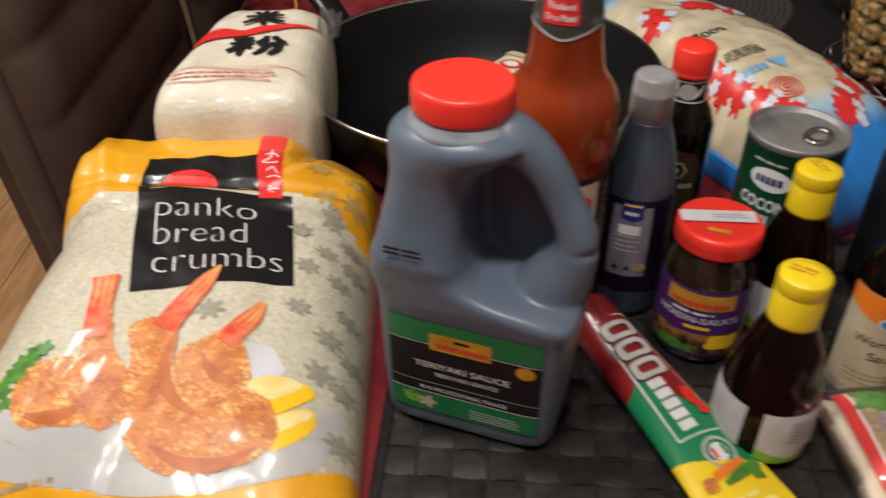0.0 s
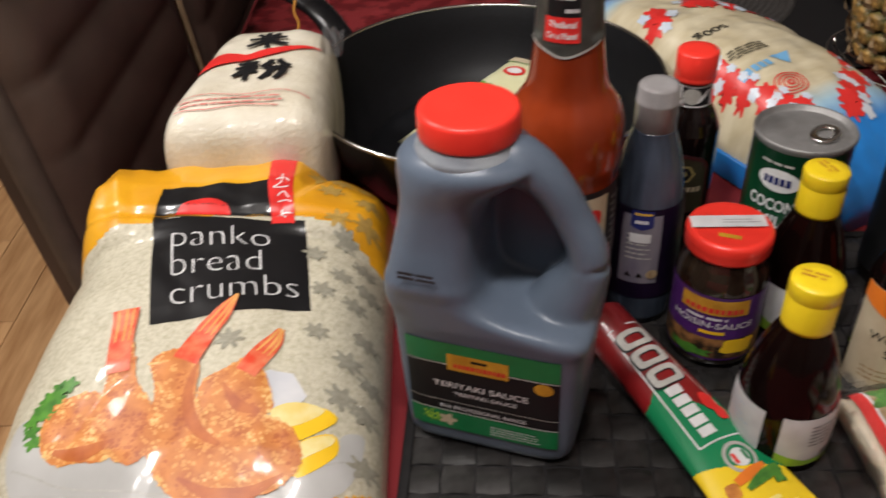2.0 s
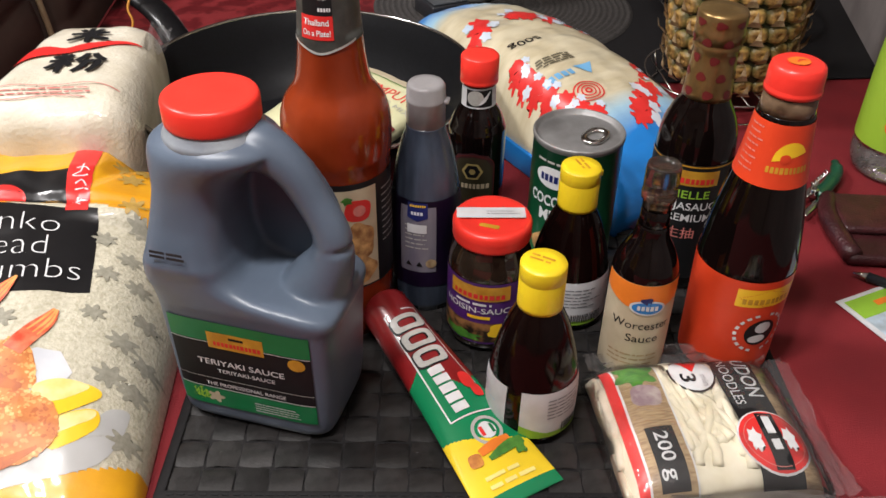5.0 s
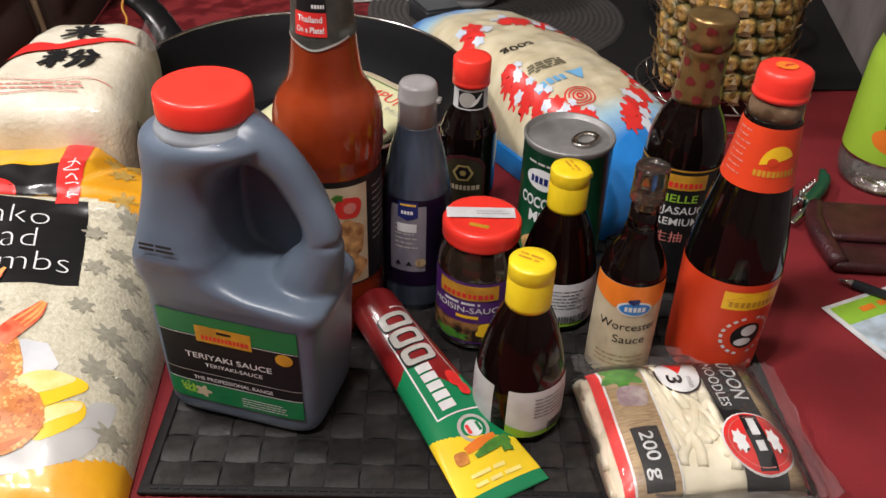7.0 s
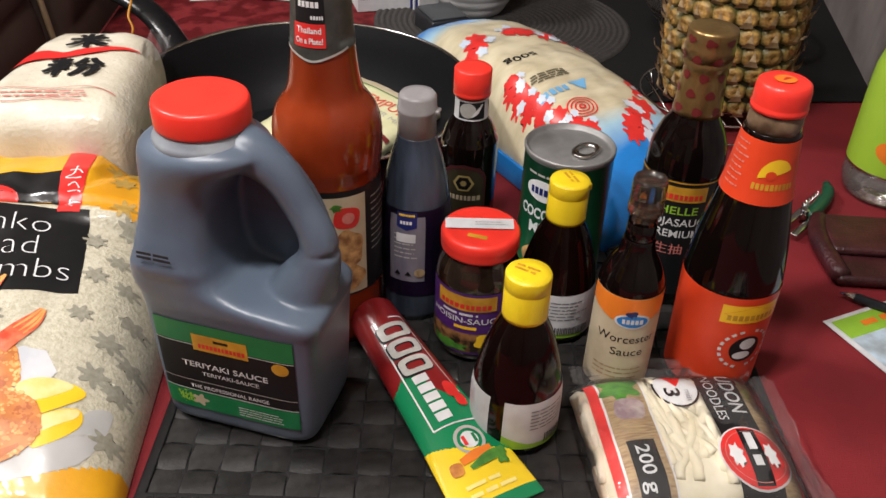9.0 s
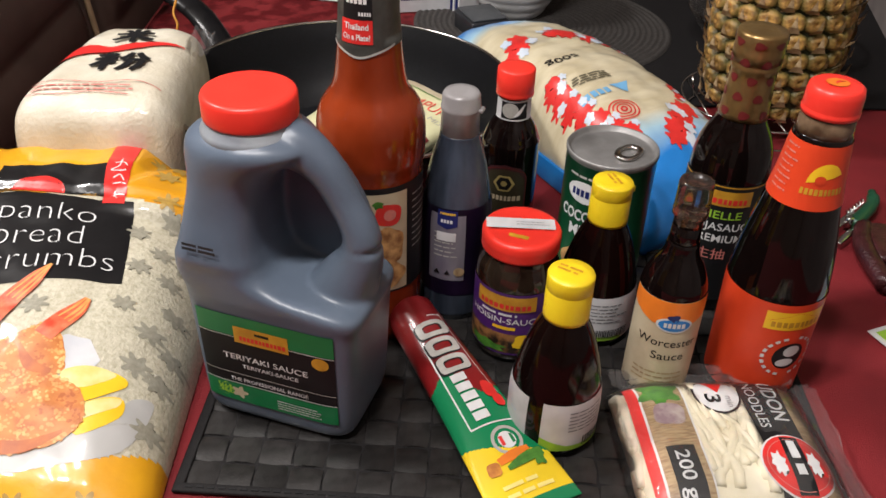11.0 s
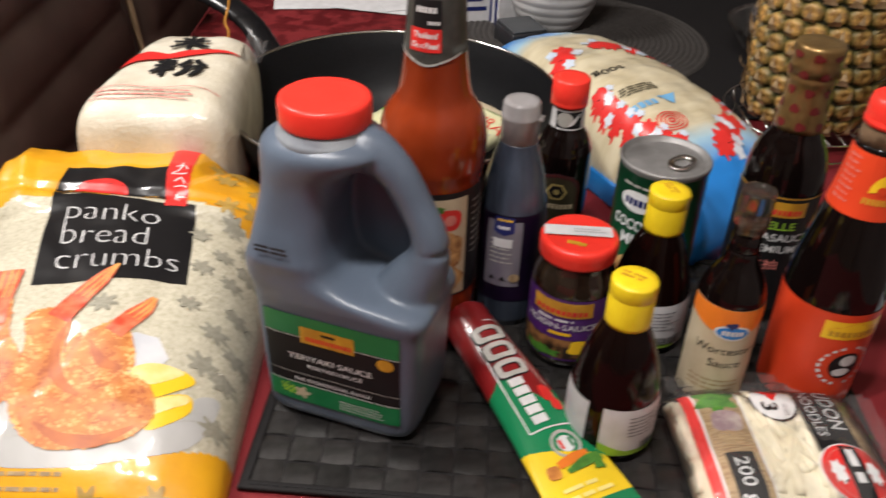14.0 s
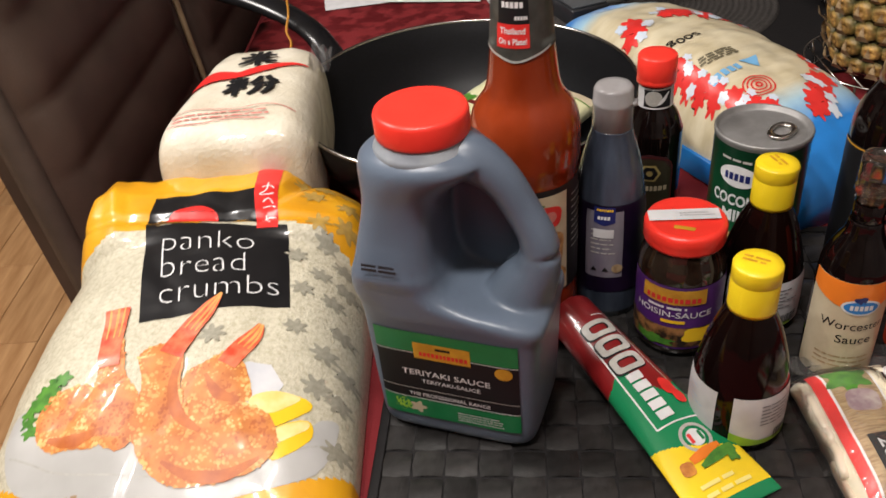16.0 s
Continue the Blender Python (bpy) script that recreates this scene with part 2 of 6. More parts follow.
JARSAUCE = surface("hoisin_glass", (0.012, 0.006, 0.004), 0.08, dark=(0.030, 0.020, 0.013), scale=80, coat=0.5)
PACKET = surface("pale_packet", (0.66, 0.66, 0.42), 0.4, dark=(0.60, 0.58, 0.34), scale=30, coat=0.4)
JUICELABEL = surface("lime_label", (0.34, 0.52, 0.05), 0.35, dark=(0.28, 0.46, 0.03), scale=8)
WALLET = surface("maroon_leather", (0.055, 0.012, 0.014), 0.36, dark=(0.03, 0.007, 0.008), scale=60, bump=0.5, bump_scale=400)
GREENTOOL = surface("green_enamel", (0.012, 0.07, 0.035), 0.3, scale=50)
CERAMIC = surface("white_ribbed_ceramic", (0.62, 0.62, 0.61), 0.25, scale=20)
STRING = surface("golden_tie", (0.55, 0.24, 0.03), 0.5, scale=200)
NAPKIN = surface("napkin_print", (0.52, 0.53, 0.56), 0.4, dark=(0.62, 0.62, 0.63), scale=60, coat=0.4)
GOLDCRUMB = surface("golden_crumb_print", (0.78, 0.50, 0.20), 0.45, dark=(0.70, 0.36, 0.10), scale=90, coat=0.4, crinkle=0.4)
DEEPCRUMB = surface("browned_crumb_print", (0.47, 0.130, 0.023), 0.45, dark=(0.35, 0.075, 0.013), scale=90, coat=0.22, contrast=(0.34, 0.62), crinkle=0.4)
PALEWOOD = surface("pale_wood", (0.34, 0.24, 0.14), 0.45, dark=(0.24, 0.16, 0.09), scale=30)
DARKBOX = surface("dark_plastic", (0.02, 0.021, 0.024), 0.35, scale=60)


# ---- building helpers ----
def thing(name, m, label, category, group=""):
    ob = new(name)
    ob.empty_display_size = 0.02
    ob.matrix_world = m
    return tagged(ob, label, category, group)


def part(name, bm, material, parent, label="", smooth=True, pick=None):
    me = bpy.data.meshes.new(name)
    mats = material if isinstance(material, (list, tuple)) else [material]
    if pick:
        for f in bm.faces:
            f.material_index = pick(f.calc_center_median())
    for f in bm.faces:
        f.smooth = smooth
    bm.to_mesh(me)
    bm.free()
    for mt in mats:
        me.materials.append(mt)
    ob = new(name, me)
    ob.parent = parent
    return tagged(ob, label)


def solid(name, bm, material, label, category, kind="", m=None, smooth=False):
    ob = part(name, bm, material, None, "", smooth)
    if m is not None:
        ob.matrix_world = m
    return tagged(ob, label, category, "", kind)


def box(x0, x1, y0, y1, z0, z1, bevel=0.0, segs=2):
    bm = bmesh.new()
    bmesh.ops.create_cube(bm, size=1.0, matrix=Matrix.Translation(((x0 + x1) / 2, (y0 + y1) / 2, (z0 + z1) / 2)) @ Matrix.Diagonal((x1 - x0, y1 - y0, z1 - z0, 1)))
    if bevel:
        bmesh.ops.bevel(bm, geom=bm.edges[:] + bm.verts[:], offset=bevel, segments=segs, affect="EDGES", profile=0.5)
    return bm


def rings(loops, cap=True):
    """A skin over closed loops of points, all with the same count."""
    bm = bmesh.new()
    rows = [[bm.verts.new(p) for p in lp] for lp in loops]
    n = len(rows[0])
    for a, b in zip(rows, rows[1:]):
        for i in range(n):
            j = (i + 1) % n
            bm.faces.new((a[i], a[j], b[j], b[i]))
    if cap:
        bm.faces.new(rows[0][::-1])
        bm.faces.new(rows[-1])
    bmesh.ops.recalc_face_normals(bm, faces=bm.faces[:])
    return bm


def smooth_profile(profile, steps=4):
    """Catmull-Rom through (r, z) points."""
    pts = [Vector(p) for p in profile]
    out = []
    for i in range(len(pts) - 1):
        p0, p1, p2, p3 = pts[max(i - 1, 0)], pts[i], pts[i + 1], pts[min(i + 2, len(pts) - 1)]
        for k in range(steps):
            t = k / steps
            out.append(0.5 * ((2 * p1) + (p2 - p0) * t + (2 * p0 - 5 * p1 + 4 * p2 - p3) * t * t + (3 * p1 - p0 - 3 * p2 + p3) * t ** 3))
    out.append(pts[-1])
    return [(max(p[0], 0.0), p[1]) for p in out]


def lathe(profile, n=48, cx=0.0, cy=0.0):
    loops = [[(cx + r * math.sin(2 * math.pi * i / n), cy - r * math.cos(2 * math.pi * i / n), z) for i in range(n)] for r, z in profile if r > 1e-5]
    return rings(loops)


def radius_of(profile):
    def r(z):
        for (r0, z0), (r1, z1) in zip(profile, profile[1:]):
            if min(z0, z1) <= z <= max(z0, z1) and abs(z1 - z0) > 1e-9:
                return r0 + (r1 - r0) * (z - z0) / (z1 - z0)
        return profile[-1][0]
    return r


def on_round(profile, z0, turn=0.0):
    """Maps flat (u, v) in metres on to a turned body: u round it from its front, v up from z0."""
    r = radius_of(profile)
    ref = r(z0)

    def f(u, v, off):
        z = z0 + v
        a = u / ref + radians(turn)
        q = r(z) + off
        return (q * math.sin(a), -q * math.cos(a), z)
    return f


def on_top(z):
    return lambda u, v, off: (u, v, z + off)


def mapped(name, flat, f, off, material, parent, longest=0.004, label=""):
    """Lays a flat outline mesh on a surface."""
    if name == "maker_mark" and len(flat.faces) > 1 and all(len(e.link_faces) == 1 for e in flat.edges):
        corners = [[(v.co.x, v.co.y) for v in fc.verts] for fc in flat.faces]
        flat.free()
        return [mapped("maker_mark", flat_poly(c), f, off, material, parent, longest, label) for c in corners][-1]
    for _ in range(6):
        long_edges = [e for e in flat.edges if e.calc_length() > longest]
        if not long_edges or len(flat.verts) > 9000:
            break
        bmesh.ops.subdivide_edges(flat, edges=long_edges, cuts=1)
        bmesh.ops.triangulate(flat, faces=[fc for fc in flat.faces if len(fc.verts) > 4])
    for v in flat.verts:
        v.co = f(v.co.x, v.co.y, off)
    return part(name, flat, material, parent, label)


def flat_poly(points):
    bm = bmesh.new()
    bm.faces.new([bm.verts.new((x, y, 0)) for x, y in points])
    bmesh.ops.triangulate(bm, faces=bm.faces[:])
    bmesh.ops.recalc_face_normals(bm, faces=bm.faces[:])
    return bm


def flat_soft(points):
    """A flat shape with a rounded outline through the points."""
    pts = list(points)
    n = len(pts)
    loop = smooth_line(pts[-2:] + pts + pts[:3], 5)
    return flat_poly(loop[10:10 + 5 * n])


def flat_rect(u0, v0, u1, v1, step=0.004):
    bm = bmesh.new()
    nu, nv = max(1, int(abs(u1 - u0) / step)), max(1, int(abs(v1 - v0) / step))
    nu, nv = min(nu, 90), min(nv, 60)
    g = [[bm.verts.new((u0 + (u1 - u0) * i / nu, v0 + (v1 - v0) * j / nv, 0)) for i in range(nu + 1)] for j in range(nv + 1)]
    for j in range(nv):
        for i in range(nu):
            bm.faces.new((g[j][i], g[j][i + 1], g[j + 1][i + 1], g[j + 1][i]))
    return bm


def flat_disc(u, v, ru, rv=None, n=28, jag=0.0, lobes=5, seed=0):
    rv = rv or ru
    rnd = random.Random(seed)
    ph = rnd.random() * 6.28
    return flat_poly([(u + ru * (1 + jag * math.sin(lobes * a + ph)) * math.cos(a), v + rv * (1 + jag * math.sin(lobes * a + ph)) * math.sin(a)) for a in (2 * math.pi * i / n for i in range(n))])


def flat_ring(u, v, r0, r1, n=36, ratio=1.0):
    bm = bmesh.new()
    a = [bm.verts.new((u + r0 * math.cos(t), v + r0 * ratio * math.sin(t), 0)) for t in (2 * math.pi * i / n for i in range(n))]
    b = [bm.verts.new((u + r1 * math.cos(t), v + r1 * ratio * math.sin(t), 0)) for t in (2 * math.pi * i / n for i in range(n))]
    for i in range(n):
        bm.faces.new((a[i], b[i], b[(i + 1) % n], a[(i + 1) % n]))
    return bm


def flat_stroke(points, widths, steps=6):
    """A ribbon along a smooth line, with a width at each point."""
    pts = smooth_line(points, steps)
    ws = smooth_line([(w, 0) for w in widths], steps)
    bm = bmesh.new()
    left, right = [], []
    for i, p in enumerate(pts):
        d = (Vector(pts[min(i + 1, len(pts) - 1)]) - Vector(pts[max(i - 1, 0)])).normalized()
        w = max(ws[i][0], 0.0001) / 2
        left.append(bm.verts.new((p[0] - d.y * w, p[1] + d.x * w, 0)))
        right.append(bm.verts.new((p[0] + d.y * w, p[1] - d.x * w, 0)))
    for i in range(len(pts) - 1):
        bm.faces.new((right[i], right[i + 1], left[i + 1], left[i]))
    return bm


def smooth_line(points, steps=6):
    pts = [Vector(p) for p in points]
    out = []
    for i in range(len(pts) - 1):
        p0, p1, p2, p3 = pts[max(i - 1, 0)], pts[i], pts[i + 1], pts[min(i + 2, len(pts) - 1)]
        for k in range(steps):
            t = k / steps
            out.append(0.5 * ((2 * p1) + (p2 - p0) * t + (2 * p0 - 5 * p1 + 4 * p2 - p3) * t * t + (3 * p1 - p0 - 3 * p2 + p3) * t ** 3))
    out.append(pts[-1])
    return [tuple(p) for p in out]


def flat_text(words, u, v, height, width=0.0, turn=0.0, bold=0.0, align="CENTER"):
    """Lettering in the built-in font, cap height and full width in metres, its baseline's middle at (u, v)."""
    curve = bpy.data.curves.new("lettering", "FONT")
    curve.body, curve.align_x, curve.offset, curve.resolution_u = words, "CENTER", bold, 3
    ob = new("lettering", curve)
    me = bpy.data.meshes.new_from_object(ob.evaluated_get(bpy.context.evaluated_depsgraph_get()))
    bpy.data.objects.remove(ob)
    bm = bmesh.new()
    bm.from_mesh(me)
    bpy.data.meshes.remove(me)
    bmesh.ops.remove_doubles(bm, verts=bm.verts[:], dist=1e-5)
    xs = [q.co.x for q in bm.verts]
    span = (max(xs) - min(xs)) or 1.0
    mid = (max(xs) + min(xs)) / 2
    sy = height / 0.7
    sx = width / span if width else sy
    shift = {"CENTER": 0.0, "LEFT": span * sx / 2, "RIGHT": -span * sx / 2}[align]
    c, s = math.cos(radians(turn)), math.sin(radians(turn))
    for q in bm.verts:
        x, y = (q.co.x - mid) * sx + shift, q.co.y * sy
        q.co = (u + c * x - s * y, v + s * x + c * y, 0)
    return bm


def flat_bars(u0, v0, u1, lines, pitch, thick, seed=1):
    """Rows of short bars in place of small writing."""
    rnd = random.Random(seed)
    bm = bmesh.new()
    for k in range(lines):
        u = u0
        stop = u0 + (u1 - u0) * (0.7 + 0.3 * rnd.random())
        while u < stop:
            w = min(thick * (2 + 5 * rnd.random()), stop - u)
            y = v0 - k * pitch
            bm.faces.new([bm.verts.new(p) for p in ((u, y, 0), (u + w, y, 0), (u + w, y + thick, 0), (u, y + thick, 0))])
            u += w + thick * 0.8
    return bm


def flat_barcode(u0, v0, u1, v1, seed=2):
    rnd = random.Random(seed)
    bm = bmesh.new()
    u = u0
    while u < u1:
        w = 0.0003 + 0.0005 * rnd.random()
        bm.faces.new([bm.verts.new(p) for p in ((u, v0, 0), (u + w, v0, 0), (u + w, v1, 0), (u, v1, 0))])
        u += w + 0.0003 + 0.0005 * rnd.random()
    return bm


def tube(points, r, n=10, closed=False, flat=1.0):
    """A round bar along a line; r may be a list."""
    pts = [Vector(p) for p in points]
    rs = r if isinstance(r, (list, tuple)) else [r] * len(pts)
    loops = []
    up = Vector((0, 0, 1))
    for i, p in enumerate(pts):
        if closed:
            d = (pts[(i + 1) % len(pts)] - pts[i - 1]).normalized()
        else:
            d = (pts[min(i + 1, len(pts) - 1)] - pts[max(i - 1, 0)]).normalized()
        side = d.cross(up)
        side = side.normalized() if side.length > 1e-4 else Vector((1, 0, 0))
        top = side.cross(d).normalized()
        loops.append([p + side * (rs[i] * math.cos(a)) + top * (rs[i] * flat * math.sin(a)) for a in (2 * math.pi * k / n for k in range(n))])
    if closed:
        loops.append(loops[0])
    return rings(loops, cap=not closed)


def blue_ended(m):
    """Blends a bag's cream print into pale, then strong blue towards both ends and the foot."""
    nt = m.node_tree
    b = nt.nodes["Principled BSDF"]
    old = b.inputs["Base Color"].links[0].from_socket
    tc = nt.nodes.new("ShaderNodeTexCoord")
    nz = nt.nodes.new("ShaderNodeTexNoise")
    nz.inputs["Scale"].default_value = 25
    nt.links.new(tc.outputs["Object"], nz.inputs["Vector"])
    xyz = nt.nodes.new("ShaderNodeSeparateXYZ")
    nt.links.new(tc.outputs["Object"], xyz.inputs[0])
    ab = nt.nodes.new("ShaderNodeMath")
    ab.operation = "ABSOLUTE"
    mid = nt.nodes.new("ShaderNodeMath")
    mid.operation = "SUBTRACT"
    mid.inputs[1].default_value = 0.004
    nt.links.new(xyz.outputs[0], mid.inputs[0])
    nt.links.new(mid.outputs[0], ab.inputs[0])
    add = nt.nodes.new("ShaderNodeMath")
    add.operation = "MULTIPLY_ADD"
    add.inputs[1].default_value = 0.03
    nt.links.new(nz.outputs[0], add.inputs[0])
    nt.links.new(ab.outputs[0], add.inputs[2])
    last = old
    for lo, hi, colour in ((0.128, 0.152, (0.36, 0.54, 0.64, 1)), (0.150, 0.178, (0.015, 0.20, 0.60, 1))):
        rg = nt.nodes.new("ShaderNodeMapRange")
        rg.inputs["From Min"].default_value, rg.inputs["From Max"].default_value = lo, hi
        nt.links.new(add.outputs[0], rg.inputs["Value"])
        mx = nt.nodes.new("ShaderNodeMix")
        mx.data_type = "RGBA"
        mx.inputs["B"].default_value = colour
        nt.links.new(rg.outputs[0], mx.inputs["Factor"])
        nt.links.new(last, mx.inputs["A"])
        last = mx.outputs["Result"]
    nt.links.new(last, b.inputs["Base Color"])
    b.inputs["Coat Weight"].default_value = 0.7


VERM = surface("vermicelli_bag", (0.62, 0.555, 0.395), 0.35, dark=(0.50, 0.43, 0.28), scale=26, bump=0.25, bump_scale=60, stretch=(3, 1, 1), crinkle=0.8, crinkle_scale=18)
blue_ended(VERM)


def flat_letters(u0, v0, u1, h, seed=1):
    """A word-long row of narrow upright bars, in place of a maker's name."""
    bm = bmesh.new()
    rnd = random.Random(seed)
    u = u0
    while u < u1 - 0.3 * h:
        w = h * (0.45 + 0.25 * rnd.random())
        bm.faces.new([bm.verts.new(p) for p in ((u, v0, 0), (u + w, v0, 0), (u + w, v0 + h, 0), (u, v0 + h, 0))])
        u += w + h * 0.22
    return bm


def flat_hoop(u, v, ru0, rv0, ru1, rv1, n=40, power=4.5):
    """A closed band with squarish round corners."""
    bm = bmesh.new()
    loops = []
    for ru, rv in ((ru0, rv0), (ru1, rv1)):
        lp = []
        for i in range(n):
            c, q = math.cos(2 * math.pi * i / n), math.sin(2 * math.pi * i / n)
            lp.append(bm.verts.new((u + ru * math.copysign(abs(c) ** (2 / power), c), v + rv * math.copysign(abs(q) ** (2 / power), q), 0)))
        loops.append(lp)
    for i in range(n):
        bm.faces.new((loops[0][i], loops[1][i], loops[1][(i + 1) % n], loops[0][(i + 1) % n]))
    return bm


# ---- the room ----
FLOOR = -0.75
solid("floor", box(-3.2, 2.6, -2.6, 4.2, FLOOR - 0.1, FLOOR - 0.012), OAK, "warm oak parquet floor under the table", "floor", "structure")
floor_ob = bpy.data.objects["floor"]
# ceiling and west, north, south walls: out of view, added to close the room
solid("ceiling", box(-3.2, 2.6, -2.6, 4.2, 1.75, 1.85), WALLPAINT, "plain off-white ceiling, out of view, added to close the room", "ceiling", "structure")
solid("wall_west", box(-3.3, -3.2, -2.6, 4.2, FLOOR, 1.75), WALLPAINT, "plain warm white wall, out of view, added to close the room", "wall", "structure")
solid("wall_north", box(-3.3, 2.7, 4.2, 4.3, FLOOR, 1.75), WALLPAINT, "plain warm white wall, out of view, added to close the room", "wall", "structure")
solid("wall_south", box(-3.3, 2.7, -2.7, -2.6, FLOOR, 1.75), WALLPAINT, "plain warm white wall, out of view, added to close the room", "wall", "structure")
solid("wall_east", box(0.0, 0.1, -3.6, 4.4, FLOOR, 1.75), PLASTER, "rough grey-brown plastered wall beside the table", "wall", "structure", pose(0.716, 0.886, 0, 0, 0, -14.5))

# table with its cloth
table = thing("dining_table", pose(0.2, 0.7, FLOOR), "dining table under a crimson tablecloth", "table")
part("tabletop", box(-0.46, 0.55, -0.82, 1.15, 0.715, 0.745, 0.004), OAK, table, smooth=False)
for lx in (-0.40, 0.33):
    for ly in (-0.72, 1.02):
        part("leg", box(lx - 0.035, lx + 0.035, ly - 0.035, ly + 0.035, 0.0, 0.715, 0.004), OAK, table, smooth=False)


def cloth():
    bm = bmesh.new()
    xs = [-0.268 + 0.02 * i for i in range(52)]
    ys = [-0.13 + 0.02 * j for j in range(101)]
    g = []
    for j, y in enumerate(ys):
        row = []
        for i, x in enumerate(xs):
            z = 0.0008 * noise.noise(Vector((x * 6, y * 6, 0.3)))
            row.append(bm.verts.new((x, y, z - 0.0008)))
        g.append(row)
    edge = []
    for j in range(len(ys) - 1):
        for i in range(len(xs) - 1):
            bm.faces.new((g[j][i], g[j][i + 1], g[j + 1][i + 1], g[j + 1][i]))
    # the fall at the open sides
    for line in ([g[j][0] for j in range(len(ys))], g[0]):
        low = []
        for k, v in enumerate(line):
            wave = 0.006 * math.sin(k * 0.7)
            dx, dy = (-0.006 - abs(wave), 0) if line[0].co.x == line[-1].co.x else (0, -0.006 - abs(wave))
            low.append(bm.verts.new((v.co.x + dx, v.co.y + dy, -0.24)))
        for a, b, c, d in zip(line, line[1:], low[1:], low):
            bm.faces.new((a, b, c, d))
    bmesh.ops.recalc_face_normals(bm, faces=bm.faces[:])
    return bm


solid("tablecloth", cloth(), CLOTH, "crimson woven tablecloth spread over the table", "tablecloth", smooth=True)


def flat_runner():
    bm = bmesh.new()
    g = [[bm.verts.new((-0.262 + 0.02 * i, 0.90 + 0.02 * j, 0.0022 + 0.001 * noise.noise(Vector((i * 0.3, j * 0.3, 2))))) for i in range(23)] for j in range(44)]
    for j in range(43):
        for i in range(22):
            bm.faces.new((g[j][i], g[j][i + 1], g[j + 1][i + 1], g[j + 1][i]))
    bmesh.ops.solidify(bm, geom=bm.faces[:], thickness=0.0012)
    return bm


solid("table_runner", flat_runner(), DAMASK, "red damask runner with a leaf pattern on the tablecloth", "runner", smooth=True)


# chairs along the table's long side
def chair(m):
    c = thing("dining_chair", m, "dark brown leather dining chair with channelled back, tucked under the table", "chair", "chairs along the table")
    # local: back stands along y, faces +x
    w = 0.235
    loops = []
    prof = [(-0.50, 0.0), (-0.30, -0.012), (-0.08, -0.004), (0.16, 0.012), (0.30, 0.02), (0.34, 0.03)]
    n_ch = 34
    bm = bmesh.new()
    nz, ny = 92, 20
    front = []
    for k in range(nz + 1):
        z = -0.32 + 0.66 * k / nz
        row = []
        for i in range(ny + 1):
            y = -w + 2 * w * i / ny
            e = min(1.0, (w - abs(y)) / 0.03)
            groove = abs(math.sin(math.pi * (z + 0.32) / 0.082)) ** 0.35
            x = 0.012 * groove * e + 0.014 * e ** 0.5 - 0.10 * z
            row.append(bm.verts.new((x, y, z)))
        front.append(row)
    back = [[bm.verts.new((v.co.x * 0 - 0.055 - 0.10 * v.co.z, v.co.y, v.co.z)) for v in row] for row in front]
    for j in range(nz):
        for i in range(ny):
            bm.faces.new((front[j][i], front[j][i + 1], front[j + 1][i + 1], front[j + 1][i]))
            bm.faces.new((back[j][i], back[j + 1][i], back[j + 1][i + 1], back[j][i + 1]))
        for i in (0, ny):
            bm.faces.new((front[j][i], front[j + 1][i], back[j + 1][i], back[j][i]))
    for j in (0, nz):
        for i in range(ny):
            bm.faces.new((front[j][i], front[j][i + 1], back[j][i + 1], back[j][i]))
    bmesh.ops.recalc_face_normals(bm, faces=bm.faces[:])
    part("backrest", bm, LEATHER, c)
    for s in (-1, 1):
        pts = [(-0.02 - 0.10 * z, s * (w + 0.004), z) for z in [-0.32 + 0.06 * k for k in range(12)]]
        part("piping", tube(pts, 0.016, 8), PIPING, c, "paler stitched edge")
    part("trim", tube([(0.012 - 0.10 * z, w + 0.024, z) for z in (-0.30, -0.1, 0.1, 0.26)], 0.0048, 8), PALEWOOD, c, "pale wooden edge strip")
    part("seat", box(-0.03, 0.40, -w, w, -0.33, -0.26, 0.02), LEATHER, c)
    for lx in (0.0, 0.36):
        for ly in (-0.2, 0.2):
            part("leg", box(lx - 0.02, lx + 0.02, ly - 0.02, ly + 0.02, FLOOR, -0.32), INKBLACK, c, smooth=False)
    return c


first_chair = chair(pose(-0.405, 0.985, 0))
copy_thing(first_chair, pose(-0.405, 1.515, 0))
copy_thing(first_chair, pose(-0.405, 2.045, 0))


# ---- mats on the table ----
MAT = pose(-0.041, 0.316, 0.001, 0, 0, -4.2)
CELL = 0.0222
placemat = thing("placemat", MAT, "dark brown woven vinyl placemat under the bottles", "placemat")
NX, NY = 19, 13
part("backing", box(0, NX * CELL, 0, NY * CELL, 0, 0.0008), MATBLACK, placemat, smooth=False)
part("hem", box(-0.003, NX * CELL + 0.003, -0.004, 0.003, 0, 0.0032, 0.001), MATBLACK, placemat, "stitched dark edge")
part("hem", box(-0.003, NX * CELL + 0.003, NY * CELL - 0.003, NY * CELL + 0.004, 0, 0.0032, 0.001), MATBLACK, placemat)
part("hem", box(-0.004, 0.003, -0.004, NY * CELL + 0.004, 0, 0.003, 0.001), MATBLACK, placemat)
part("hem", box(NX * CELL - 0.003, NX * CELL + 0.004, -0.004, NY * CELL + 0.004, 0, 0.003, 0.001), MATBLACK, placemat)

black_mat = thing("black_placemat", pose(0.42, 1.22, 0.0), "plain black placemat under the fruit and the far bowl", "placemat")
part("sheet", box(-0.30, 0.40, -0.335, 0.33, 0.0004, 0.003, 0.001), MATBLACK, black_mat, smooth=False)


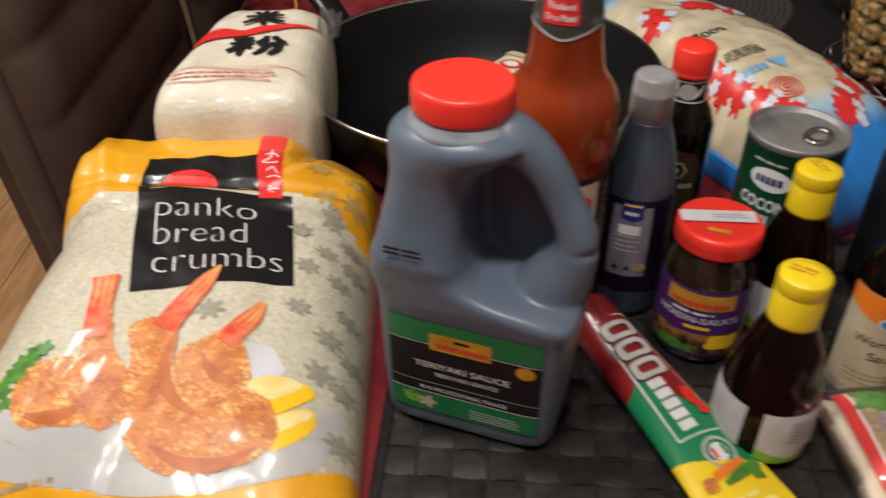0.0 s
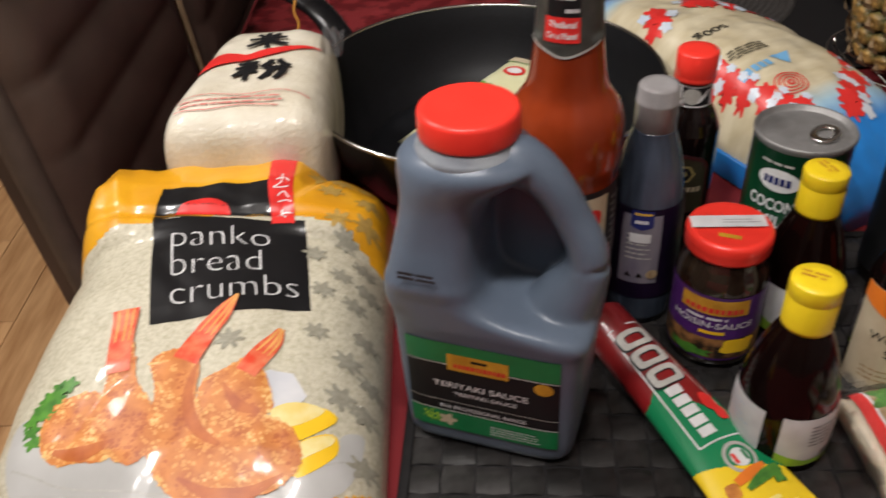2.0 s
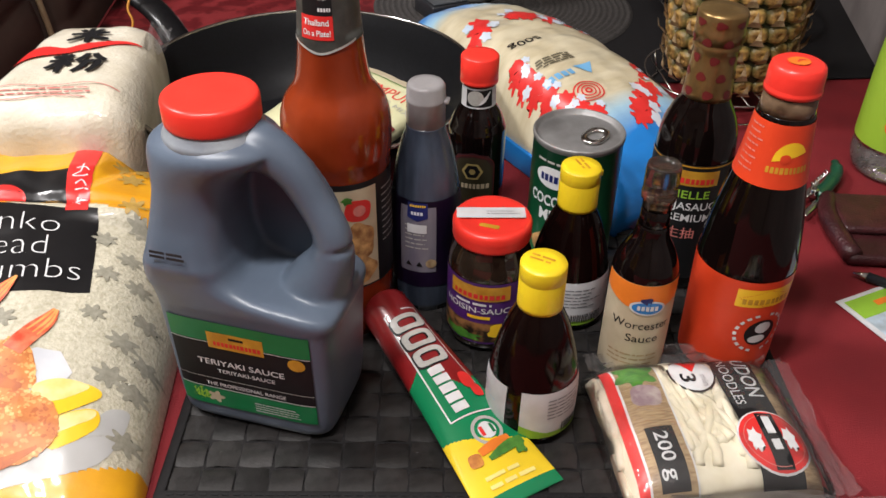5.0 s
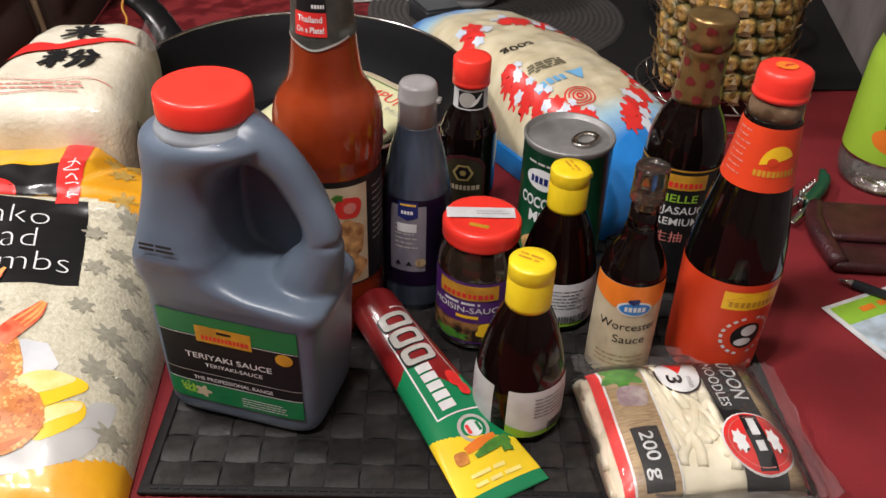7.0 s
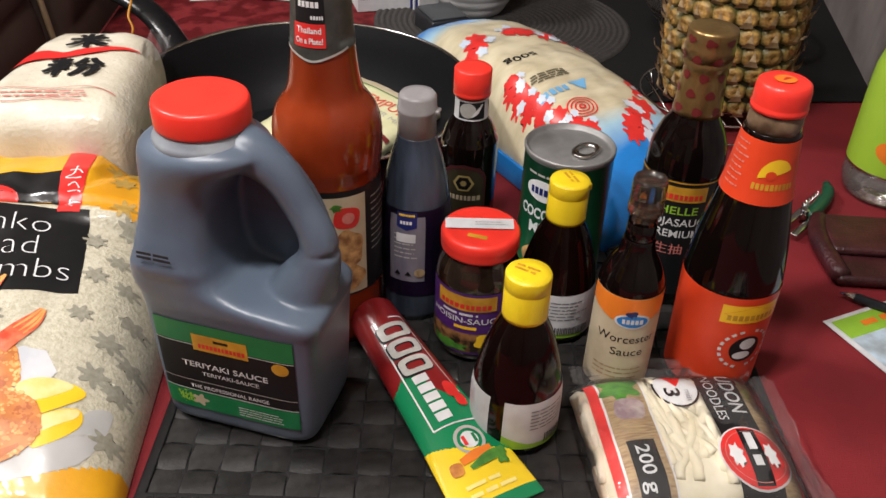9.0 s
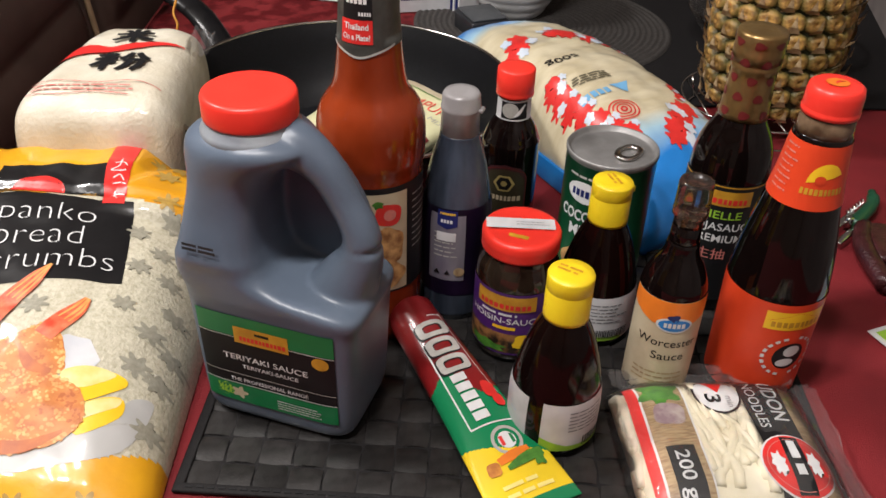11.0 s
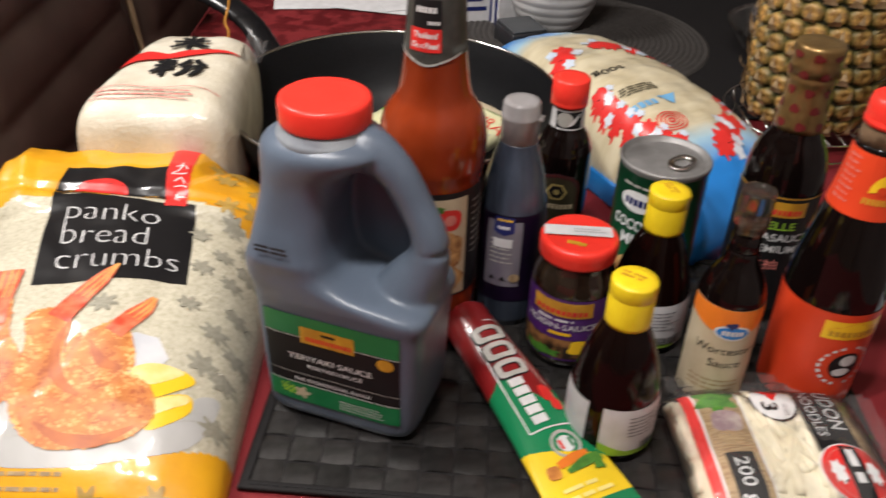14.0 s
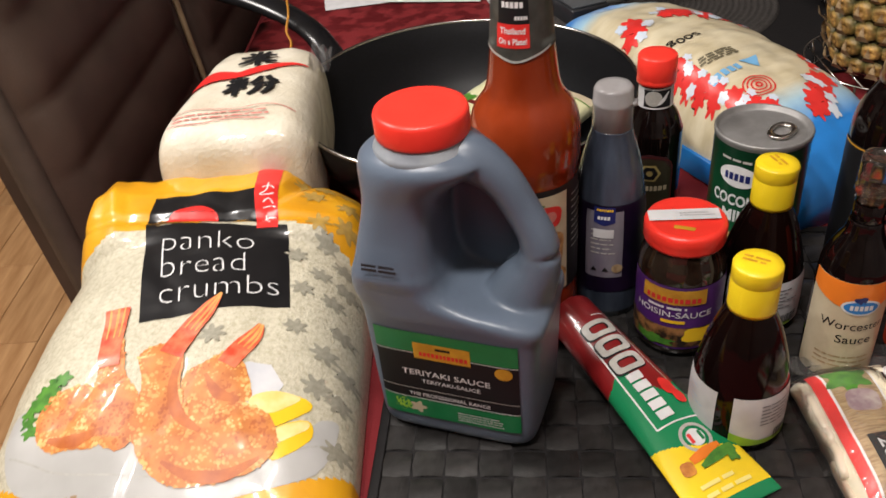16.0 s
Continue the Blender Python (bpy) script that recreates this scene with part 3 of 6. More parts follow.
def coil_mat():
    prof = []
    n = 22
    for k in range(n * 4 + 1):
        r = 0.004 + 0.178 * k / (n * 4)
        prof.append((r, 0.0045 + 0.0022 * abs(math.sin(math.pi * k / 4))))
    prof = [(0.002, 0.0035)] + prof + [(0.183, 0.0035)]
    bm = bmesh.new()
    m = 72
    rows = [[bm.verts.new((r * math.cos(2 * math.pi * i / m), r * math.sin(2 * math.pi * i / m), z)) for i in range(m)] for r, z in prof]
    for a, b in zip(rows, rows[1:]):
        for i in range(m):
            bm.faces.new((a[i], b[i], b[(i + 1) % m], a[(i + 1) % m]))
    bm.faces.new(rows[0][::-1])
    bmesh.ops.recalc_face_normals(bm, faces=bm.faces[:])
    return bm


solid("round_mat", coil_mat(), ROUNDMAT, "round grey coiled place mat on the black mat", "placemat", m=pose(0.285, 1.14, 0), smooth=True)


# ---- jug of teriyaki sauce ----
def blended(pieces, voxel, passes):
    """One smooth skin over several closed pieces that run into each other."""
    me_ = bpy.data.meshes.new("blend")
    whole = bmesh.new()
    for piece in pieces:
        piece.to_mesh(me_)
        piece.free()
        whole.from_mesh(me_)
    whole.to_mesh(me_)
    whole.free()
    ob = new("blend", me_)
    skin = ob.modifiers.new("skin", "REMESH")
    skin.mode, skin.voxel_size = "VOXEL", voxel
    soft_ = ob.modifiers.new("soft", "SMOOTH")
    soft_.factor, soft_.iterations = 0.5, passes
    done = bpy.data.meshes.new_from_object(ob.evaluated_get(bpy.context.evaluated_depsgraph_get()))
    bpy.data.objects.remove(ob)
    out = bmesh.new()
    out.from_mesh(done)
    bpy.data.meshes.remove(done)
    return out


def jug():
    j = thing("sauce_jug", pose(0.0247, 0.4025, 0.003, 0, 0, -19.6), "smoky grey plastic jug of teriyaki sauce with red screw cap", "jug")
    # z, left, right, half depth, shift in depth
    table_ = [(0, -0.046, 0.048, 0.03, 0), (0.004, -0.052, 0.054, 0.036, 0), (0.02, -0.0545, 0.057, 0.038, 0), (0.085, -0.057, 0.06, 0.039, 0),
              (0.097, -0.0575, 0.0625, 0.04, 0), (0.104, -0.0585, 0.061, 0.041, 0), (0.109, -0.0595, 0.045, 0.041, 0), (0.113, -0.0605, 0.02, 0.041, 0), (0.118, -0.0618, 0.004, 0.041, 0), (0.124, -0.0625, -0.002, 0.041, 0), (0.1309, -0.06158, -0.004072, 0.041, -0.0008706), (0.1365, -0.05961, -0.005519, 0.039, -0.001094),
              (0.1468, -0.05756, -0.006341, 0.037, -0.0006706), (0.1562, -0.05591, -0.006085, 0.035, -0.0003765), (0.1693, -0.05358, -0.005108, 0.033, -0.0005647), (0.1805, -0.05309, 8.314e-05, 0.032, -0.001012),
              (0.1889, -0.05436, 0.008562, 0.032, -0.001847), (0.1964, -0.05555, 0.0202, 0.033, -0.001812), (0.202, -0.05437, 0.02606, 0.033, -0.002035), (0.2067, -0.04831, 0.02202, 0.031, -0.001388), (0.2095, -0.04222, 0.0149, 0.0275, -0.001), (0.2115, -0.04018, 0.01286, 0.0255, -0.001)]
    dense = smooth_line(table_[0:], 3)
    loops = []
    for z, l, r, hy, cy in dense:
        cx, hx = (l + r) / 2, (r - l) / 2
        e = 7.0 - 2.8 * max(0.0, min(1.0, (z - 0.09) / 0.04)) - 2.2 * max(0.0, min(1.0, (z - 0.13) / 0.07))
        lp = []
        for i in range(72):
            a = 2 * math.pi * i / 72
            ca, sa = math.cos(a), math.sin(a)
            lp.append((cx + hx * math.copysign(abs(ca) ** (2 / e), ca), cy + hy * math.copysign(abs(sa) ** (2 / e), sa), z))
        loops.append(lp)
    shell = rings(loops)
    # the handle swells out of the lower body and runs up into the shoulder
    path = smooth_line([(-0.005, -0.001, 0.200), (0.0125, -0.001, 0.201), (0.0300, -0.001, 0.1895), (0.0430, -0.001, 0.169), (0.0530, -0.003, 0.150), (0.0522, -0.003, 0.132), (0.0435, -0.002, 0.113), (0.034, -0.002, 0.094)], 6)
    girth = smooth_line([(0.0165, 0), (0.0150, 0), (0.0122, 0), (0.0112, 0), (0.0118, 0), (0.0145, 0), (0.0200, 0), (0.0240, 0)], 6)
    grip = tube(path, [g[0] for g in girth], 22)
    # wall added to fill the loop behind the grip, so nothing shows through
    outline = smooth_line([(-0.026, 0.100), (0.044, 0.100), (0.052, 0.128), (0.050, 0.150), (0.041, 0.170), (0.028, 0.187), (0.010, 0.198), (-0.024, 0.200)], 4)
    web = bmesh.new()
    near = [web.verts.new((x, 0.014, z)) for x, z in outline]
    far = [web.verts.new((x, 0.024, z)) for x, z in outline]
    web.faces.new(near)
    web.faces.new(far[::-1])
    for i in range(len(near)):
        k = (i + 1) % len(near)
        web.faces.new((near[k], near[i], far[i], far[k]))
    bmesh.ops.recalc_face_normals(web, faces=web.faces[:])
    part("body", blended([shell, grip, web], 0.0017, 12), JUG, j)
    cap = [(0.0260, 0.2150), (0.0274, 0.2155), (0.0277, 0.2170), (0.0277, 0.2280), (0.0270, 0.2300), (0.0253, 0.2310), (0.0225, 0.2305), (0.012, 0.2303)]
    part("cap", lathe(cap, 48, -0.0145, -0.001), REDCAP, j, "bright red screw cap")
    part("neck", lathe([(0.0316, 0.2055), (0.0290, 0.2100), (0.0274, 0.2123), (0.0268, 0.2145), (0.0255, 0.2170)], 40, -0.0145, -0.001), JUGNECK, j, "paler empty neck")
    # label on the front face
    dz = 0.018

    def face(u, v, off):
        z = dz + v
        k = (z - 0.02) / 0.065
        lo, hi, hy = -0.0545 - 0.0025 * k, 0.057 + 0.003 * k, 0.0381 + 0.001 * k
        x = 0.0005 + u
        y = -hy * (max(0.0, 1 - abs((2 * x - lo - hi) / (hi - lo)) ** 7.0)) ** (1 / 7.0)
        return (x, y - off, z)
    H = 0.076
    W = 0.0475
    part_label = mapped("label", flat_rect(-W, 0, W, H), face, 0.0006, INKBLACK, j)
    band_ = flat_rect(-W, H - 0.017, W, H, 0.003)
    mapped("label_band", band_, face, 0.0009, INKGREEN, part_label)
    mapped("label_band", flat_rect(-W, 0, W, 0.017), face, 0.0009, INKGREEN, part_label)
    mapped("label_rule", flat_rect(-W, 0.0168, W, 0.0174), face, 0.0011, INKWHITE, part_label)
    mapped("label_rule", flat_rect(-W, 0.0258, W, 0.0263), face, 0.0011, INKSILVER, part_label)
    mapped("label_rule", flat_rect(-W, H - 0.0178, W, H - 0.0173), face, 0.0011, INKWHITE, part_label)
    mapped("maker_panel", flat_rect(-0.021, H - 0.0215, 0.017, H - 0.008), face, 0.0012, INKGOLD, part_label, label="orange and gold maker's panel")
    mapped("maker_mark", flat_letters(-0.017, H - 0.019, 0.015, 0.0035, 3), face, 0.0014, INKRED, part_label)
    mapped("maker_mark", flat_rect(-0.006, H - 0.0125, 0.004, H - 0.0105), face, 0.0014, INKBLACK, part_label)
    mapped("lettering", flat_text("TERIYAKI SAUCE", -0.001, 0.039, 0.0046, 0.060, bold=0.012), face, 0.0012, INKWHITE, part_label)
    mapped("lettering", flat_text("TERIYAKI-SAUCE", 0.002, 0.0325, 0.0032, 0.040, bold=0.012), face, 0.0012, INKWHITE, part_label)
    mapped("lettering", flat_text("THE PROFESSIONAL RANGE", 0.0, 0.0195, 0.0031, 0.056, bold=0.012), face, 0.0012, INKWHITE, part_label)
    mapped("medal", flat_disc(0.038, H - 0.0235, 0.0058, 0.0050), face, 0.0010, INKGOLD, part_label, label="round gold medal print")
    mapped("sprig", flat_disc(-0.033, 0.0095, 0.0062, 0.0055, 24, 0.25, 6), face, 0.0009, INKLIME, part_label)
    mapped("sprig", flat_disc(-0.023, 0.0085, 0.0050, 0.0045, 24, 0.3, 5, 3), face, 0.0010, INKCREAM, part_label)
    mapped("small_print", flat_bars(0.005, 0.0095, 0.042, 4, 0.0022, 0.0007, 8), face, 0.0012, INKWHITE, part_label)

    def shoulder(u, v, off):
        z = 0.141 + v
        return (-0.028 + u, -0.0415 - 0.0010 + 0.16 * (z - 0.138) - off - (0.0 if abs(u) < 0.02 else 0.0), z)
    mapped("date_stamp", flat_bars(-0.018, 0.002, 0.006, 2, 0.0028, 0.0017, 5), shoulder, 0.0008, DARKBOX, j)
    return j


jug()


# ---- bottles ----
def bottle(name, m, profile, material, label, category="bottle", n=44, steps=3, body="body", slim=1.0, foot=0.0):
    """foot lengthens the body below its drawn base."""
    profile = [(r, z - foot if z < 0.0065 else z) for r, z in profile]
    prof = smooth_profile(profile, steps)
    b = thing(name, m @ Matrix.Diagonal((slim, slim, 1, 1)), label, category)
    part(body, lathe(prof, n), material, b)
    return b, prof


# chili sauce
sri, SP = bottle("sauce_bottle", pose(0.0748, 0.4919, 0.0400, 0, 0, 3) @ Matrix.Scale(0.916, 4), [(0.034, 0.0), (0.038, 0.002), (0.0395, 0.006), (0.0395, 0.06), (0.0395, 0.108), (0.0412, 0.122), (0.0415, 0.138), (0.0405, 0.150), (0.0375, 0.160), (0.0330, 0.167), (0.0290, 0.173), (0.0265, 0.181), (0.0248, 0.192), (0.0232, 0.206), (0.0215, 0.226), (0.0200, 0.250), (0.0185, 0.262), (0.0160, 0.268)], SRIRACHA, "tall glass bottle of orange-red chili sauce with grey neck foil", foot=0.0403)
part("cap", lathe([(0.0165, 0.266), (0.0172, 0.268), (0.0172, 0.288), (0.0155, 0.290)], 32), INKGREEN, sri, "green screw cap")
f = on_round(SP, 0.0, 0)
mapped("main_label", flat_rect(-0.075, 0.010, 0.090, 0.108), f, 0.0004, INKBLACK, sri)
mapped("label_panel", flat_rect(-0.008, 0.012, 0.028, 0.103), f, 0.0007, INKCREAM, sri, label="cream panel with a food picture")
mapped("label_panel", flat_rect(-0.035, 0.045, -0.008, 0.103), f, 0.0007, PAPERW, sri)
mapped("label_patch", flat_rect(-0.030, 0.050, -0.013, 0.098), f, 0.0009, INKBLACK, sri)
mapped("label_patch", flat_rect(-0.016, 0.03, -0.009, 0.07), f, 0.0011, INKRED, sri)
mapped("tomato_print", flat_disc(0.012, 0.084, 0.011, 0.010, 24, 0.06, 4), f, 0.0009, INKRED, sri)
mapped("tomato_print", flat_disc(0.013, 0.084, 0.005, 0.005, 16), f, 0.0011, INKPINK, sri)
mapped("stalk_print", flat_disc(0.004, 0.094, 0.004, 0.003, 16, 0.3, 5), f, 0.0011, INKLEAF, sri)
mapped("food_print", flat_disc(0.012, 0.055, 0.013, 0.018, 24, 0.08, 5), f, 0.0009, INKTAN, sri)
mapped("food_print", flat_disc(0.014, 0.028, 0.012, 0.012, 24, 0.1, 4, 4), f, 0.0010, INKTAN, sri)
mapped("small_print", flat_bars(0.034, 0.095, 0.06, 9, 0.006, 0.0012, 5), f, 0.0009, INKSILVER, sri)
f = on_round(SP, 0.20, -24)
foil = flat_rect(-0.062, 0.006, 0.062, 0.062)
for v in foil.verts:
    if v.co.y < 0.012:
        v.co.y += 0.006 * min(1, abs(v.co.x - 0.002) / 0.02) - 0.002
mapped("neck_foil", foil, f, 0.0005, GREYFOIL, sri, label="dark grey neck foil with pointed edge")
mapped("foil_edge", flat_stroke([(-0.03, 0.0115), (-0.012, 0.0075), (0.002, 0.0040), (0.016, 0.0075), (0.03, 0.0115)], [0.0016] * 5), f, 0.0009, INKSILVER, sri)
mapped("neck_label", flat_rect(-0.0115, 0.030, 0.0125, 0.050), f, 0.0008, INKBLACK, sri)
mapped("maker_mark", flat_letters(-0.008, 0.041, 0.010, 0.004, 5), f, 0.0011, INKWHITE, sri)
mapped("maker_mark", flat_letters(0.002, 0.033, 0.011, 0.0025, 6), f, 0.0011, INKWHITE, sri)
patch = mapped("neck_label", flat_rect(-0.0125, 0.0135, 0.0125, 0.030), f, 0.0010, INKRED, sri)
mapped("lettering", flat_text("Thailand", 0, 0.0235, 0.0042, 0.019, bold=0.02), f, 0.0013, INKWHITE, patch)
mapped("lettering", flat_text("On a Plate!", 0, 0.0163, 0.0040, 0.021, bold=0.02), f, 0.0013, INKWHITE, patch)

# balsamic squeeze bottle
bal, BP = bottle("squeeze_bottle", pose(0.1376, 0.5089, 0.0210, 0, 0, -17) @ Matrix.Scale(0.959, 4), [(0.0235, 0.0), (0.0265, 0.002), (0.0275, 0.006), (0.0278, 0.06), (0.0270, 0.080), (0.0240, 0.105), (0.0195, 0.125), (0.0158, 0.137), (0.0150, 0.142)], BALSAM, "dark squeeze bottle of balsamic cream with cloudy flip cap", foot=0.0188)
part("cap", lathe([(0.0135, 0.139), (0.0148, 0.140), (0.0146, 0.160), (0.0150, 0.161), (0.0150, 0.163), (0.0146, 0.1635), (0.0142, 0.172), (0.0125, 0.1745), (0.008, 0.1748)], 36), MILKYCAP, bal, "cloudy grey flip cap")
part("cap_tab", box(0.008, 0.0175, -0.004, 0.004, 0.160, 0.163, 0.0008), MILKYCAP, bal)
f = on_round(BP, 0.0)
mapped("sleeve", flat_rect(-0.0865, 0.007, 0.0865, 0.088), f, 0.0004, BALSAMLOW, bal, label="dark purple printed sleeve")
lab = mapped("front_label", flat_rect(-0.0145, 0.022, 0.0145, 0.083), f, 0.0007, surface("grey_label_print", (0.20, 0.185, 0.215), 0.4, dark=(0.11, 0.10, 0.14), scale=50, stretch=(1, 1, 0.3)), bal)
mapped("crest", flat_poly([(-0.008, 0.087), (-0.008, 0.074), (0, 0.071), (0.008, 0.074), (0.008, 0.087)]), f, 0.0010, INKNAVY, lab, label="navy crest shape")
mapped("maker_mark", flat_letters(-0.006, 0.0835, 0.0065, 0.0018, 4), f, 0.0012, INKYELLOW, lab)
mapped("maker_mark", flat_letters(-0.005, 0.0765, 0.0055, 0.0028, 5), f, 0.0012, INKWHITE, lab)
mapped("small_print", flat_bars(-0.010, 0.066, 0.011, 6, 0.0042, 0.0012, 9), f, 0.0010, INKSILVER, lab)
mapped("jar_print", flat_rect(-0.008, 0.060, 0.007, 0.068), f, 0.0011, PAPERW, lab)
mapped("seal_print", flat_disc(0.0105, 0.031, 0.0042), f, 0.0012, INKBEIGE, lab)
for du in (-0.007, 0.0015):
    mapped("icon_print", flat_poly([(du - 0.0025, 0.028), (du + 0.0025, 0.028), (du, 0.0325)]), f, 0.0012, INKBLACK, lab)

# small soy bottle with red cap
kik, KP = bottle("soy_sauce_bottle", pose(0.1850, 0.5885, 0.0310, 0, 0, -14) @ Matrix.Scale(0.93, 4), [(0.022, 0.0), (0.0245, 0.002), (0.0255, 0.006), (0.0255, 0.075), (0.0245, 0.088), (0.0200, 0.100), (0.0152, 0.108), (0.0145, 0.114), (0.0142, 0.130)], SOY, "small dark soy sauce bottle with red cap and neck band", foot=0.0301)
part("cap", lathe([(0.0150, 0.1285), (0.0163, 0.129), (0.0165, 0.1315), (0.0160, 0.133), (0.0163, 0.134), (0.0163, 0.1515), (0.0150, 0.1530), (0.009, 0.1533)], 40), REDCAP, kik, "red ribbed cap")
f = on_round(KP, 0.110, 10)
band = mapped("neck_band", flat_rect(-0.020, -0.001, 0.020, 0.0175), f, 0.0006, PAPERW, kik)
mapped("band_edge", flat_rect(-0.0115, 0.0005, 0.0115, 0.0160), f, 0.0009, INKBLACK, band)
mapped("band_disc", flat_disc(-0.0035, 0.0085, 0.0070), f, 0.0011, INKSILVER, band)
mapped("band_print", flat_stroke([(0.000, 0.003), (0.004, 0.007), (0.009, 0.0145)], [0.001, 0.003, 0.001]), f, 0.0013, INKWHITE, band)
f = on_round(KP, 0.0)
lab = mapped("front_label", flat_poly([(-0.021, 0.014), (0.021, 0.014), (0.021, 0.058), (0.014, 0.068), (0, 0.0715), (-0.014, 0.068), (-0.021, 0.058)]), f, 0.0005, surface("plum_print", (0.045, 0.014, 0.018), 0.4), kik)
mapped("label_panel", flat_poly([(-0.0185, 0.016), (0.0185, 0.016), (0.0185, 0.056), (0.012, 0.0645), (0, 0.0675), (-0.012, 0.0645), (-0.0185, 0.056)]), f, 0.0008, surface("dark_olive_print", (0.035, 0.030, 0.016), 0.4), lab)
mapped("label_line", flat_stroke([(-0.0195, 0.014), (-0.0195, 0.057), (-0.0125, 0.0658), (0.0, 0.069), (0.0125, 0.0658), (0.0195, 0.057), (0.0195, 0.014)], [0.0007] * 7), f, 0.0009, MAROON, lab)
mapped("hexagon_mark", flat_disc(0, 0.053, 0.0095, 0.0090, 6), f, 0.0010, surface("old_gold_print", (0.42, 0.33, 0.12), 0.4), lab)
mapped("hexagon_mark", flat_ring(0, 0.053, 0.0030, 0.0070, 6), f, 0.0012, INKBLACK, lab)
mapped("maker_mark", flat_letters(-0.013, 0.0355, 0.014, 0.0048, 4), f, 0.0010, INKCREAM, lab)

# hoisin jar
jar, JP = bottle("sauce_jar", pose(0.182, 0.4605, 0.003, 0, 0, -22), [(0.024, 0.0), (0.0285, 0.003), (0.0305, 0.008), (0.0308, 0.03), (0.0308, 0.062), (0.0300, 0.074), (0.0270, 0.084), (0.0262, 0.092)], JARSAUCE, "glass jar of hoisin sauce with red lid", "jar")
lidp = [(0.0265, 0.089), (0.0278, 0.0895), (0.0284, 0.0915), (0.0280, 0.094), (0.0284, 0.096), (0.0284, 0.1015), (0.0270, 0.1040), (0.0245, 0.1046), (0.0225, 0.1036), (0.010, 0.1036)]
lid = part("lid", lathe(lidp, 48), REDCAP, jar, "red lid with a white paper strip")
f = on_top(0.1046)
strip = flat_rect(-0.0255, -0.0065, 0.0235, 0.0065)
tf = lambda u, v, off: (0.949 * u - 0.316 * v - 0.001, 0.316 * u + 0.949 * v + 0.003, 0.1046 + off)
strip_ob = mapped("paper_strip", strip, tf, 0.0004, PAPERW, lid, label="white paper sticker")
mapped("small_print", flat_bars(-0.004, 0.001, 0.021, 2, 0.003, 0.0007, 4), tf, 0.0007, INKGREY, strip_ob)
mapped("lid_print", flat_bars(-0.006, -0.0145, 0.010, 1, 0.003, 0.0042, 5), on_top(0.1036), 0.0004, INKGOLD, lid)
f = on_round(JP, 0.0)
lab = mapped("front_label", flat_rect(-0.048, 0.010, 0.048, 0.066), f, 0.0004, INKPURPLE, jar, label="purple printed label")
mapped("food_print", flat_rect(-0.046, 0.012, 0.046, 0.030), f, 0.0007, surface("dark_food_print", (0.30, 0.14, 0.05), 0.4, dark=(0.02, 0.012, 0.008), scale=120, contrast=(0.42, 0.62)), lab)
mapped("food_print", flat_disc(0.016, 0.023, 0.010, 0.007, 20, 0.15, 4), f, 0.0009, INKYELLOW, lab)
mapped("leaf_print", flat_disc(-0.01, 0.016, 0.012, 0.004, 20, 0.25, 6), f, 0.0009, INKLEAF, lab)
mapped("maker_panel", flat_rect(-0.018, 0.051, 0.018, 0.064), f, 0.0009, INKGOLD, lab)
mapped("maker_mark", flat_letters(-0.015, 0.053, 0.016, 0.004, 3), f, 0.0012, INKRED, lab)
mapped("lettering", flat_text("HOISIN-SAUCE", 0.0, 0.0395, 0.0050, 0.044, bold=0.01), f, 0.0009, INKWHITE, lab)
mapped("small_print", flat_bars(-0.014, 0.0465, 0.014, 1, 0.002, 0.002, 3), f, 0.0009, INKWHITE, lab)
mapped("small_print", flat_bars(-0.006, 0.034, 0.008, 1, 0.002, 0.0028, 6), f, 0.0009, INKYELLOW, lab)

# coconut milk can
can = thing("food_can", pose(0.2630, 0.5580, 0.0, 0, 0, -42) @ Matrix.Diagonal((0.985, 0.985, 1.11, 1)), "green tin of coconut milk with ring-pull lid", "can")
CP = [(0.0355, 0.0), (0.0372, 0.001), (0.0372, 0.003), (0.0365, 0.004), (0.0365, 0.104), (0.0372, 0.1055), (0.0374, 0.108), (0.0365, 0.1092), (0.0352, 0.1085), (0.0346, 0.1055), (0.0325, 0.1050), (0.0300, 0.1060), (0.012, 0.1060)]
part("body", lathe(CP, 56), [CANTOP, CANGREEN], can, pick=lambda c: 1 if 0.005 < c.z < 0.1045 and math.hypot(c.x, c.y) > 0.0355 else 0)
tab = bmesh.new()
hoop = [[tab.verts.new((0.0140 + rx * math.cos(a), 0.0015 + ry * math.copysign(abs(math.sin(a)) ** 0.8, math.sin(a)), zz)) for a in (2 * math.pi * i / 28 for i in range(28))] for rx, ry, zz in ((0.0098, 0.0150, 0.1068), (0.0098, 0.0150, 0.1082), (0.0080, 0.0130, 0.1086), (0.0058, 0.0088, 0.1082), (0.0058, 0.0088, 0.1068))]
for a, b in zip(hoop, hoop[1:]):
    for i in range(28):
        tab.faces.new((a[i], a[(i + 1) % 28], b[(i + 1) % 28], b[i]))
bmesh.ops.recalc_face_normals(tab, faces=tab.faces[:])
part("ring_pull", tab, STEEL, can, "bright ring pull")
part("rivet", lathe([(0.003, 0.106), (0.003, 0.1075), (0.0015, 0.108)], 16, 0.0140, 0.0130), STEEL, can)
f = on_round([(0.0365, 0.0), (0.0365, 0.11)], 0.0)
mapped("maker_oval", flat_disc(0, 0.083, 0.0165, 0.0085), f, 0.0004, INKWHITE, can, label="white oval maker's badge")
mapped("maker_mark", flat_letters(-0.011, 0.080, 0.012, 0.0055, 3), f, 0.0007, INKNAVY, can)
mapped("small_print", flat_bars(-0.016, 0.0945, 0.017, 1, 0.002, 0.0018, 3), f, 0.0004, INKSILVER, can)
